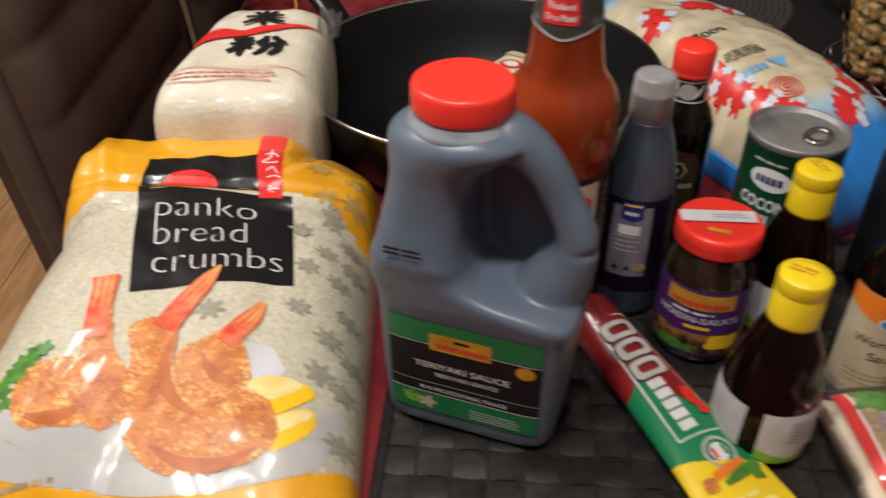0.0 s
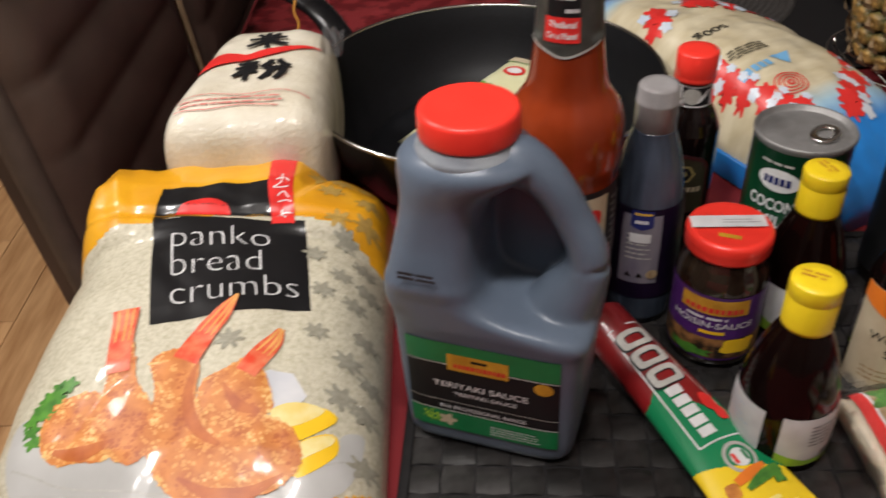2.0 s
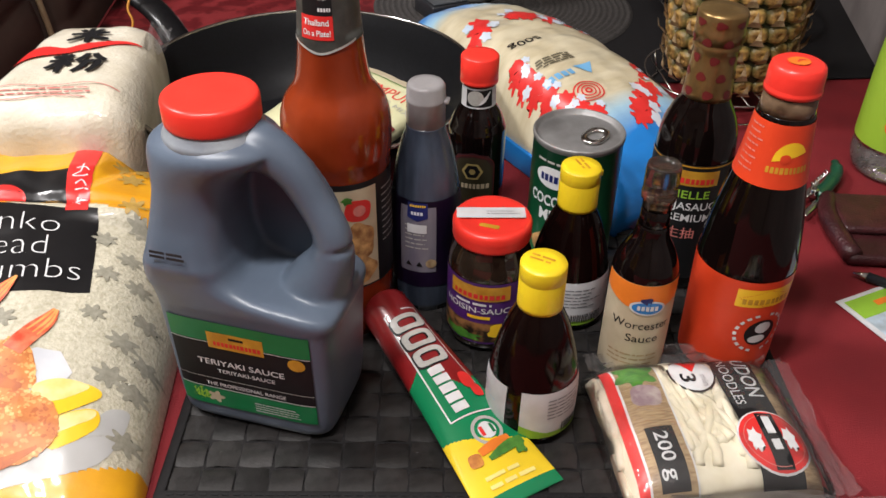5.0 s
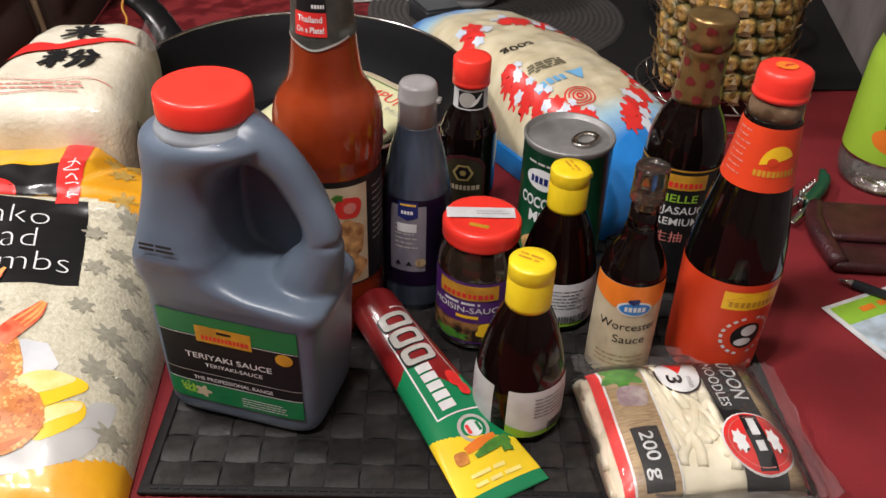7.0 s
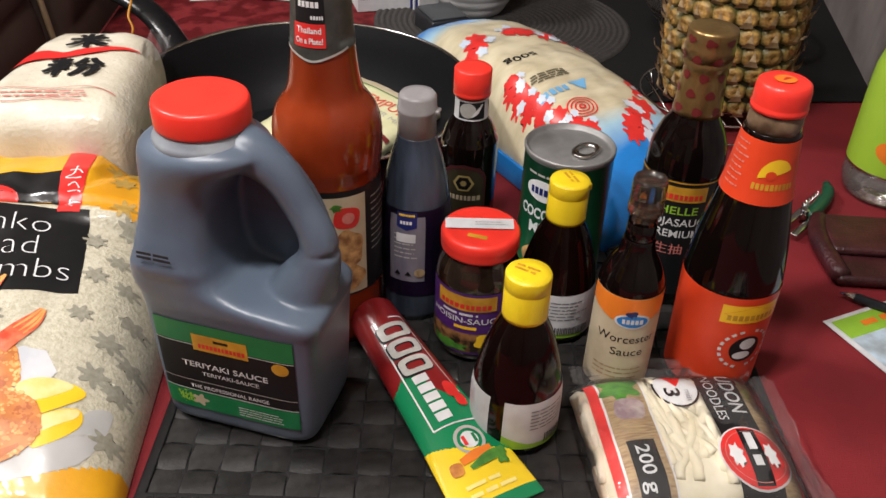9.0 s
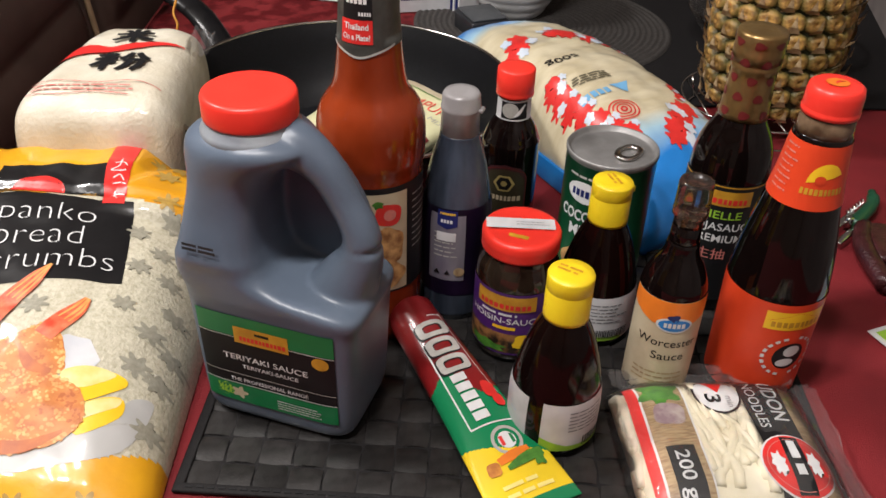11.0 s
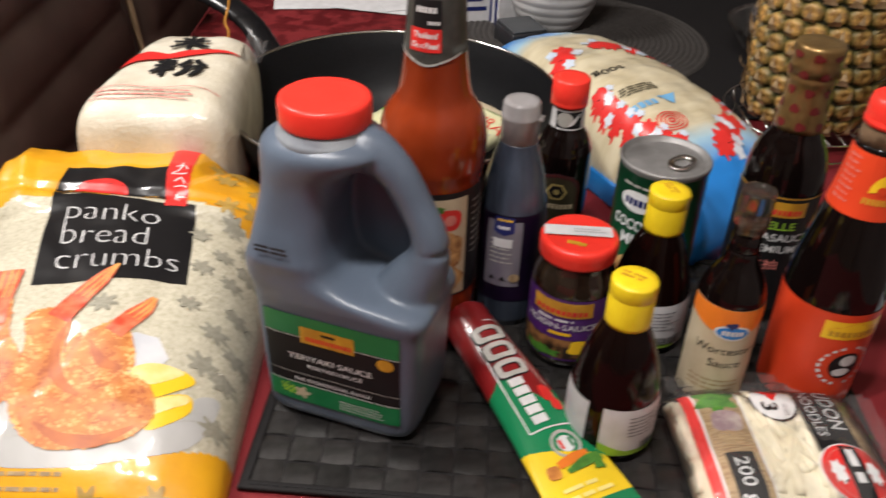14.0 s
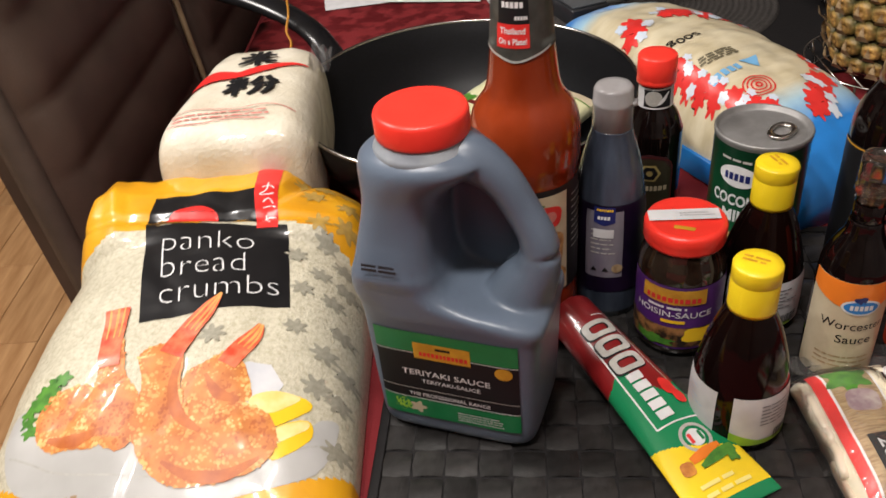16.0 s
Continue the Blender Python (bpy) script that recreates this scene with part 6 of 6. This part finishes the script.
mapped("leaf_print", flat_disc(0.156, 0.017, 0.005, 0.004, 20, 0.25, 4), on_tube, 0.0014, INKLEAF, paste)
mapped("small_print", flat_bars(-0.016, 0.0, 0.018, 2, 0.0062, 0.0026, 14), lambda u, v, off: on_tube(0.168 - v * 1.0, u, off), 0.0009, INKSTRAW, paste)


# ---- udon packs ----
def udon_pack(m, label):
    p = thing("udon_pack", m, label, "noodle pack", "udon packs")
    W_, L_ = 0.128, 0.118
    b_, utop = pillow(W_, L_, 0.025, 36, 34, 5.5, 0.0012, 31)
    part("noodle_mass", b_, UDON, p)
    # noodles as bent round strands
    rnd_ = random.Random(12)
    for k in range(46):
        edge = k % 5 == 0
        x, y = (rnd_.uniform(-0.0625, -0.060) if edge else rnd_.uniform(-0.020, 0.016)), rnd_.uniform(-0.050, 0.050)
        a0 = rnd_.uniform(-0.5, 0.5) + 1.57
        pts = []
        for q in range(11):
            x = max(-0.0625, min(-0.0595, x)) if edge else max(-0.0195, min(0.0155, x))
            y = max(-0.054, min(0.054, y))
            pts.append((x, y, utop(x, y) + (0.0002 if not edge else -0.002) + 0.0010 * math.sin(k * 1.3 + q * 0.6)))
            x += 0.0055 * math.cos(a0)
            y += 0.0055 * math.sin(a0)
            a0 += rnd_.uniform(-0.38, 0.38)
        part("strand", tube(pts, 0.0036, 8), UDON, p)
    ff = lambda u, v, off: (u, v, utop(u, v) + 0.0034 + off)
    wrap_, _ = pillow(W_ + 0.012, L_ + 0.008, 0.0300, 36, 34, 5.5, 0.0025, 33)
    part("wrap", wrap_, FILMTHIN, p, "clear shiny wrapping")
    mapped("red_stripe", flat_rect(-0.0585, -0.056, -0.0525, 0.056), ff, 0.0008, INKRED, p)
    mapped("white_rule", flat_rect(-0.0525, -0.056, -0.0510, 0.056), ff, 0.0008, INKWHITE, p)
    mapped("straw_band", flat_rect(-0.0510, -0.056, -0.0230, 0.056), ff, 0.0007, INKBEIGE, p)
    mapped("herb_print", flat_disc(-0.038, 0.040, 0.013, 0.013, 30, 0.25, 6), ff, 0.0009, INKLEAF, p)
    mapped("garlic_print", flat_disc(-0.036, 0.018, 0.011, 0.010, 24, 0.08, 4), ff, 0.0010, surface("mauve_print", (0.26, 0.18, 0.20), 0.4, dark=(0.42, 0.36, 0.33), scale=120), p)
    dark = mapped("weight_panel", flat_rect(-0.0455, -0.054, -0.0275, -0.009), ff, 0.0011, INKBLACK, p)
    mapped("lettering", flat_text("200 g", -0.0375 - 0.0036, -0.031, 0.0088, 0.035, turn=-90, bold=0.01), ff, 0.0014, INKWHITE, dark)
    mapped("white_rule", flat_rect(-0.0230, -0.056, -0.0218, 0.056), ff, 0.0008, INKWHITE, p)
    mapped("straw_band", flat_poly([(0.030, -0.056), (0.0575, -0.056), (0.0590, 0.056), (0.050, 0.056)]), ff, 0.0006, INKBEIGE, p)
    mapped("black_band", flat_poly([(0.018, -0.056), (0.046, -0.056), (0.046, 0.056), (0.017, 0.056)]), ff, 0.0008, INKBLACK, p)
    mapped("lettering", flat_text("UDON", 0.0330, 0.030, 0.0105, 0.038, turn=-90, bold=0.012), ff, 0.0011, INKWHITE, p)
    mapped("lettering", flat_text("NOODLES", 0.0215, 0.026, 0.0070, 0.044, turn=-90, bold=0.004), ff, 0.0011, INKWHITE, p)
    badge_ = mapped("time_badge", flat_disc(0.0010, 0.036, 0.0165, 0.0185), ff, 0.0010, INKBLACK, p)
    mapped("time_badge", flat_disc(0.0010, 0.036, 0.0150, 0.0170), ff, 0.0013, INKWHITE, badge_)
    mapped("time_wedge", flat_poly([(0.002, 0.0365), (-0.006, 0.050), (0.010, 0.050)]), ff, 0.0016, INKRED, badge_)
    mapped("lettering", flat_text("3", -0.0078, 0.031, 0.0105, 0.0085, turn=-90, bold=0.02), ff, 0.0016, INKBLACK, badge_)
    mapped("lettering", flat_text("min", 0.006, 0.028, 0.0045, 0.010, turn=-90), ff, 0.0016, INKGREY, badge_)
    seal = mapped("round_badge", flat_disc(0.0340, -0.027, 0.0235, 0.0240), ff, 0.0012, INKWHITE, p, label="round red badge with white shapes")
    mapped("round_badge", flat_disc(0.0340, -0.027, 0.0222, 0.0228), ff, 0.0015, INKRED, seal)
    mapped("round_badge", flat_ring(0.0340, -0.027, 0.0190, 0.0195, 36), ff, 0.0018, INKPINK, seal)
    mapped("badge_band", flat_poly([(0.028, -0.048), (0.040, -0.048), (0.040, -0.006), (0.028, -0.006)]), ff, 0.0018, INKBLACK, seal)
    mapped("badge_mark", flat_bars(-0.018, 0.0, 0.016, 1, 0.003, 0.0055, 4), lambda u, v, off: ff(0.0313 + v, -0.027 - u, off), 0.0021, INKWHITE, seal)
    for sx in (-0.0125, 0.0105):
        mapped("badge_mark", flat_disc(0.0340 + sx, -0.027, 0.0042, 0.0085, 20, 0.25, 7), ff, 0.0020, INKWHITE, seal)
    # loose ends of the wrap
    for (cx, cy, wx, wy, lift, sd) in ((0.0, 0.064, 0.13, 0.018, 0.026, 1), (0.070, 0.0, 0.024, 0.118, 0.016, 2), (0.0, -0.063, 0.12, 0.012, 0.012, 3)):
        bm_ = bmesh.new()
        nn = 18
        g_ = [[bm_.verts.new((cx - wx / 2 + wx * i / nn, cy - wy / 2 + wy * j / nn, lift * 0.75 + 0.004 * noise.noise(Vector((i * 0.5, j * 0.5, sd * 7))) + 0.006 * noise.noise(Vector((i * 0.2, j * 0.2, sd))))) for i in range(nn + 1)] for j in range(nn + 1)]
        for j in range(nn):
            for i in range(nn):
                bm_.faces.new((g_[j][i], g_[j][i + 1], g_[j + 1][i + 1], g_[j + 1][i]))
        part("wrap_end", bm_, FILM, p, "crumpled clear wrap end")
    mapped("red_edge", flat_stroke([(0.0600, -0.054), (0.0605, 0.0), (0.0600, 0.054)], [0.006] * 3), ff, 0.0012, INKRED, p)
    return p


udon_pack(pose(0.312, 0.337, 0.001, 0, 0, 1.5), "clear pack of udon noodles with red and black print")
udon_pack(pose(0.330, 0.205, 0.001, 0, 0, -6), "second clear pack of udon noodles beside the first")

# ---- pineapple on a wire stand ----
PC = (0.500, 0.850)
pine = thing("pineapple", pose(PC[0], PC[1], 0.030), "ripe golden-brown pineapple standing on a wire rack", "pineapple")


def pine_r(z):
    return 0.0715 * (max(0.0, 1 - ((z - 0.112) / 0.150) ** 4)) ** 0.5


part("flesh", lathe([(pine_r(0.224 * k / 24) - 0.004, 0.224 * k / 24) for k in range(25)], 32), PINECORE, pine)


def eye_mesh():
    b_ = bmesh.new()
    top_ = b_.verts.new((0, 0, 0.0040))
    rings_ = []
    for rr, zz in ((0.0022, 0.0052), (0.0048, 0.0066), (0.0086, 0.0060), (0.0112, 0.0036), (0.0128, -0.002)):
        rings_.append([b_.verts.new((rr * math.cos(2 * math.pi * (i + 1) / 12) * (0.97 if i % 2 else 1.09), rr * math.sin(2 * math.pi * (i + 1) / 12) * (0.97 if i % 2 else 1.09), zz)) for i in range(12)])
    for i in range(12):
        b_.faces.new((top_, rings_[0][i], rings_[0][(i + 1) % 12]))
    for a, b in zip(rings_, rings_[1:]):
        for i in range(12):
            b_.faces.new((a[i], b[i], b[(i + 1) % 12], a[(i + 1) % 12]))
    bmesh.ops.recalc_face_normals(b_, faces=b_.faces[:])
    me_ = bpy.data.meshes.new("eye")
    for fc in b_.faces:
        fc.smooth = True
    b_.to_mesh(me_)
    b_.free()
    me_.materials.append(PINE)
    return me_


def bract_mesh():
    b_ = bmesh.new()
    a = [b_.verts.new(p) for p in ((-0.0065, 0, 0), (0.0065, 0, 0), (0.0028, -0.0050, 0.006), (-0.0028, -0.0050, 0.006), (0.0005, -0.0055, 0.016))]
    b_.faces.new((a[0], a[1], a[2], a[3]))
    b_.faces.new((a[3], a[2], a[4]))
    c = [b_.verts.new((v.co.x, v.co.y + 0.0008, v.co.z)) for v in a]
    b_.faces.new((c[3], c[2], c[1], c[0]))
    b_.faces.new((c[4], c[2], c[3]))
    me_ = bpy.data.meshes.new("bract")
    b_.to_mesh(me_)
    b_.free()
    me_.materials.append(BRACT)
    return me_


EYE_ME, BRACT_ME = eye_mesh(), bract_mesh()
rnd = random.Random(3)
for k in range(11):
    z = 0.010 + 0.0205 * k
    cnt = 19
    for i in range(cnt):
        a = 2 * math.pi * (i + 0.5 * (k % 2) + rnd.uniform(-0.06, 0.06)) / cnt + 0.05 * k
        r = pine_r(z)
        if r < 0.025:
            continue
        n_v = Vector((math.sin(a), -math.cos(a), 0.25 * (z - 0.112) / 0.1)).normalized()
        rot = n_v.to_track_quat("Z", "Y").to_matrix().to_4x4()
        s = r / 0.0715 * (0.90 + 0.08 * rnd.random())
        e = new("eye", EYE_ME)
        e.parent = pine
        e.matrix_local = Matrix.Translation((n_v.x * (r - 0.004), n_v.y * (r - 0.004), z)) @ rot @ Matrix.Diagonal((s * 1.05, s * 0.92, 1.0, 1))
        q = new("bract", BRACT_ME)
        q.parent = pine
        flat_n = Vector((math.sin(a), -math.cos(a), 0))
        q.matrix_local = Matrix.Translation((flat_n.x * (r + 0.0025), flat_n.y * (r + 0.0025), z - 0.009)) @ Matrix.Rotation(a + rnd.uniform(-0.3, 0.3), 4, "Z") @ Matrix.Rotation(radians(rnd.uniform(-14, 18)), 4, "X") @ Matrix.Diagonal((1.15, 1.0, 1.15, 1))

# ripe golden middles, green-brown towards each eye's edge
nt = PINE.node_tree
eye_co = nt.nodes.new("ShaderNodeTexCoord")
eye_xyz = nt.nodes.new("ShaderNodeVectorMath")
eye_xyz.operation = "MULTIPLY"
eye_xyz.inputs[1].default_value = (1, 1, 0)
eye_len = nt.nodes.new("ShaderNodeVectorMath")
eye_len.operation = "LENGTH"
eye_rng = nt.nodes.new("ShaderNodeMapRange")
eye_rng.inputs["From Min"].default_value, eye_rng.inputs["From Max"].default_value = 0.0070, 0.0130
eye_mix = nt.nodes.new("ShaderNodeMix")
eye_mix.data_type = "RGBA"
eye_mix.inputs["B"].default_value = (0.085, 0.082, 0.022, 1)
eye_bsdf = nt.nodes["Principled BSDF"]
nt.links.new(eye_co.outputs["Object"], eye_xyz.inputs[0])
nt.links.new(eye_xyz.outputs[0], eye_len.inputs[0])
nt.links.new(eye_len.outputs["Value"], eye_rng.inputs["Value"])
nt.links.new(eye_rng.outputs[0], eye_mix.inputs["Factor"])
nt.links.new(eye_bsdf.inputs["Base Color"].links[0].from_socket, eye_mix.inputs["A"])
nt.links.new(eye_mix.outputs["Result"], eye_bsdf.inputs["Base Color"])

rack = thing("wire_rack", pose(PC[0], PC[1], 0.0), "round chrome wire rack under the pineapple", "rack")
for r, z in ((0.088, 0.030), (0.080, 0.0045), (0.050, 0.028)):
    part("ring", tube([(r * math.cos(a), r * math.sin(a), z) for a in (2 * math.pi * i / 56 for i in range(56))], 0.0013, 6, True), STEEL, rack)
for k in range(9):
    x = -0.072 + 0.018 * k
    h_ = math.sqrt(0.088 ** 2 - x * x)
    part("wire", tube([(x, -h_, 0.029), (x, h_, 0.029)], 0.0011, 6), STEEL, rack)
for k in range(4):
    a = math.pi / 4 + k * math.pi / 2
    part("foot", tube([(0.088 * math.cos(a), 0.088 * math.sin(a), 0.030), (0.080 * math.cos(a), 0.080 * math.sin(a), 0.004)], 0.0016, 6), STEEL, rack)

# glass dish behind the vermicelli
dish = thing("glass_dish", pose(0.572, 1.075, 0.003), "clear glass dish with thick rim", "dish")
part("bowl", lathe(smooth_profile([(0.045, 0.0), (0.05, 0.002), (0.075, 0.018), (0.094, 0.045), (0.097, 0.048), (0.095, 0.050), (0.092, 0.046), (0.073, 0.022), (0.048, 0.006), (0.01, 0.005)], 3), 48), FILMTHIN, dish)
part("rim", tube([(0.0955 * math.cos(a), 0.0955 * math.sin(a), 0.049) for a in (2 * math.pi * i / 60 for i in range(60))], 0.0022, 8, True), GLASS, dish, "thick glass rim")

# white ribbed bowl
bowl = thing("ribbed_bowl", pose(0.247, 1.185, 0.006), "white ribbed round ceramic bowl", "bowl")
bp = []
for k in range(61):
    t = k / 60
    bp.append((0.036 + 0.036 * math.sin(math.pi * (0.02 + 0.62 * t)) ** 0.8 + 0.0012 * abs(math.sin(t * 26)), 0.115 * t))
part("bowl", lathe(bp, 48), CERAMIC, bowl)
part("foot", lathe([(0.030, -0.002), (0.034, 0.0), (0.034, 0.004)], 32), CERAMIC, bowl)

# small clutter at the back
boxc = thing("medicine_carton", pose(0.118, 1.205, 0.0035, 0, 0, 12), "small white carton with yellow top panel", "carton")
part("carton", box(-0.045, 0.035, -0.022, 0.022, 0, 0.055, 0.001), PAPERW, boxc, smooth=False)
part("flap", box(-0.040, 0.020, -0.016, 0.016, 0.0552, 0.0558), INKYELLOW, boxc, smooth=False)
mapped("small_print", flat_bars(-0.04, 0.02, 0.03, 2, 0.014, 0.006, 5), lambda u, v, off: (u, -0.022 - off, 0.012 + v), 0.0006, INKNAVY, boxc)
tin = thing("blue_blister_pack", pose(0.178, 1.185, 0.0035, 0, 0, 30), "white and navy blister packs standing together", "packet")
for k in range(4):
    part("sheet", box(-0.018, 0.018, -0.010 + 0.007 * k, -0.006 + 0.007 * k, 0, 0.062 - 0.004 * k, 0.001), INKNAVY if k % 2 else PAPERW, tin, smooth=False)
phone = thing("charger_box", pose(0.196, 1.105, 0.0035, 0, 0, 20), "small dark plastic box beside the bowl", "box")
part("case", box(-0.028, 0.028, -0.032, 0.032, 0, 0.026, 0.003), DARKBOX, phone)
part("lid", box(-0.025, 0.025, -0.029, 0.029, 0.026, 0.029, 0.001), surface("grey_plastic", (0.06, 0.065, 0.07), 0.4), phone)
for k, (x, y, r) in enumerate(((-0.10, 1.275, 8), (0.00, 1.262, -12), (0.055, 1.285, 20))):
    solid("paper_sheet", box(-0.075, 0.075, -0.05, 0.05, 0, 0.0006), PAPERW, "loose white printed paper sheet on the runner", "paper", m=pose(x, y, 0.0038 + 0.0012 * k, 0, 0, r))

# ---- right side of the table ----
juice = thing("juice_bottle", pose(0.622, 0.678, 0.0), "clear plastic bottle with lime green fruit label", "bottle")
GP = smooth_profile([(0.020, 0.003), (0.032, 0.0), (0.040, 0.006), (0.0435, 0.020), (0.0425, 0.034), (0.0435, 0.040), (0.0435, 0.118), (0.0405, 0.142), (0.031, 0.180), (0.016, 0.230), (0.013, 0.245)], 3)
part("body", lathe(GP, 44), clear_film("pet_plastic", (0.8, 0.72, 0.68), 0.10, 0.08), juice)
part("cap", lathe([(0.0145, 0.240), (0.0150, 0.242), (0.0150, 0.256), (0.0135, 0.258)], 28), INKGREEN, juice)
f = on_round(GP, 0.0, -40)
wave = flat_rect(-0.13, 0.036, 0.13, 0.150)
lab = mapped("label", wave, f, 0.0006, JUICELABEL, juice, label="lime green wrap label")
mapped("fruit_print", flat_disc(0.004, 0.062, 0.014, 0.013, 24, 0.04, 3), f, 0.0009, INKORANGE, lab)
mapped("fruit_print", flat_disc(0.016, 0.055, 0.012, 0.011, 24, 0.04, 3), f, 0.0011, INKRED, lab)
mapped("fruit_print", flat_disc(0.026, 0.066, 0.010, 0.010, 24), f, 0.0010, INKYELLOW, lab)
mapped("leaf_print", flat_disc(0.010, 0.077, 0.012, 0.005, 24, 0.4, 6), f, 0.0012, INKLEAF, lab)

wallet = thing("leather_case", pose(0.578, 0.556, 0.0, 0, 0, -8), "dark maroon leather case lying on the cloth", "case")
part("base", box(-0.070, 0.075, -0.045, 0.048, 0.0, 0.011, 0.005, 3), WALLET, wallet)
part("flap", box(-0.066, 0.075, -0.012, 0.047, 0.0105, 0.019, 0.004, 3), WALLET, wallet)
part("spine", tube(smooth_line([(-0.062, 0.046, 0.012), (-0.072, 0.01, 0.013), (-0.066, -0.042, 0.009)], 5), 0.0085, 10), WALLET, wallet)

opener = thing("corkscrew", pose(0.530, 0.634, 0.004, 0, 0, 42), "folding corkscrew with green handle and steel lever", "corkscrew")
part("handle", tube(smooth_line([(-0.018, -0.002, 0.004), (0.010, -0.001, 0.005), (0.036, 0.003, 0.005), (0.056, 0.013, 0.004)], 5), [0.0070] * 8 + [0.0062] * 5 + [0.004] * 3, 12, flat=0.8), GREENTOOL, opener)
part("lever", box(-0.060, 0.006, 0.004, 0.011, 0.002, 0.0045, 0.001), STEEL, opener)
part("arm", box(-0.058, -0.016, -0.010, -0.003, 0.002, 0.0045, 0.001), STEEL, opener)
part("pivot", lathe([(0.004, 0.0), (0.004, 0.010), (0.003, 0.0105)], 16, -0.018, 0.002), STEEL, opener)
part("screw", tube([(0.03 - 0.0009 * k, 0.0105 + 0.002 * math.cos(k * 0.9), 0.005 + 0.002 * math.sin(k * 0.9)) for k in range(40)], 0.0008, 6), STEEL, opener)

card = thing("picture_card", pose(0.471, 0.475, 0.0006, 0, 0, 20.5), "white-bordered picture card with green and blue print", "card")
part("card", box(0.0, 0.148, -0.105, 0.0, 0.0, 0.0006), PAPERW, card, smooth=False)
f = lambda u, v, off: (u, v, 0.0006 + off)
mapped("green_band", flat_rect(0.005, -0.026, 0.143, -0.004), f, 0.0003, INKLIME, card)
mapped("photo_print", flat_rect(0.005, -0.075, 0.143, -0.026), f, 0.0003, surface("sky_photo_print", (0.50, 0.62, 0.72), 0.4, dark=(0.25, 0.28, 0.30), scale=40), card)
mapped("photo_print", flat_rect(0.005, -0.100, 0.143, -0.075), f, 0.0003, INKPALE, card)
mapped("small_print", flat_bars(0.028, -0.018, 0.070, 1, 0.004, 0.006, 4), f, 0.0006, INKORANGE, card)
for k in range(3):
    mapped("strokes", flat_stroke([(0.03 + 0.02 * k, -0.045), (0.05 + 0.02 * k, -0.055), (0.055 + 0.02 * k, -0.07)], [0.002, 0.003, 0.001]), f, 0.0006, INKPINK, card)
pen = thing("pen", pose(0.500, 0.508, 0.0050, 0, 0, -38), "slim dark metal pen lying across the card", "pen")
part("barrel", tube([(0.012, 0, 0.0), (0.10, 0, 0.0), (0.130, 0, 0.0)], 0.0040, 12), DARKBOX, pen)
part("tip", tube([(0.0, 0, -0.001), (0.012, 0, 0)], [0.0006, 0.0036], 12), STEEL, pen)

# ---- lamp over the table, out of view ----
fixture = thing("ceiling_spot_bar", pose(-0.22, 0.04, 1.25, 0, 0, 15), "slim steel spot bar hanging over the table", "lamp")
part("bar", box(-0.30, 0.30, -0.02, 0.02, 0.06, 0.085, 0.004), STEEL, fixture)
part("rod", box(-0.008, 0.008, -0.008, 0.008, 0.085, 0.50), STEEL, fixture)
for x in (-0.225, 0.0, 0.225):
    part("shade", lathe([(0.030, 0.005), (0.030, 0.055), (0.012, 0.062)], 20, x, 0), STEEL, fixture)

# ---- small pieces: the placemat's weave ----


def weave_mesh(along):
    b_ = bmesh.new()
    n_, h_ = 6, CELL * 0.985
    for part_ in range(1):
        g_ = []
        for j in range(n_ + 1):
            row_ = []
            for i in range(3):
                s_ = -h_ / 2 + h_ * j / n_
                w_ = (-0.5 + i / 2) * CELL * 0.95
                z_ = 0.0008 + 0.0017 * math.sin(math.pi * j / n_) ** 0.8 - (0.0004 if i != 1 else 0)
                row_.append(b_.verts.new((s_, w_, z_) if along else (w_, s_, z_)))
            g_.append(row_)
        for j in range(n_):
            for i in range(2):
                b_.faces.new((g_[j][i], g_[j][i + 1], g_[j + 1][i + 1], g_[j + 1][i]))
    bmesh.ops.recalc_face_normals(b_, faces=b_.faces[:])
    for fc in b_.faces:
        if fc.normal.z < 0:
            fc.normal_flip()
        fc.smooth = True
    me_ = bpy.data.meshes.new("strip")
    b_.to_mesh(me_)
    b_.free()
    me_.materials.append(STRIP)
    return me_


WEAVE = (weave_mesh(True), weave_mesh(False))
for j in range(NY):
    for i in range(NX):
        c = new("strip", WEAVE[(i + j) % 2])
        c.parent = placemat
        c.location = ((i + 0.5) * CELL, (j + 0.5) * CELL, 0)
for k in range(60):
    st = new("stitch", bpy.data.meshes.get("stitch") or None)
    if st.data is None:
        b_ = box(0, 0.0045, -0.0006, 0.0006, 0.003, 0.0037)
        me_ = bpy.data.meshes.new("stitch")
        b_.to_mesh(me_)
        b_.free()
        me_.materials.append(INKBLACK)
        bpy.data.objects.remove(st)
        st = new("stitch", me_)
    st.parent = placemat
    st.location = (0.004 + 0.0070 * k, -0.0005, 0)

# parquet boards near the chairs
BOARD = bpy.data.meshes.new("plank")
b_ = box(-0.060, 0.060, -0.2975, 0.2975, -0.012, 0.0, 0.0012, 1)
b_.to_mesh(BOARD)
b_.free()
BOARD.materials.append(OAK)
for i in range(16):
    for j in range(6):
        c = new("plank", BOARD)
        c.parent = floor_ob
        c.location = (-2.35 + 0.1215 * i, 0.2 + 0.5965 * j + 0.2975 * (i % 2), FLOOR)
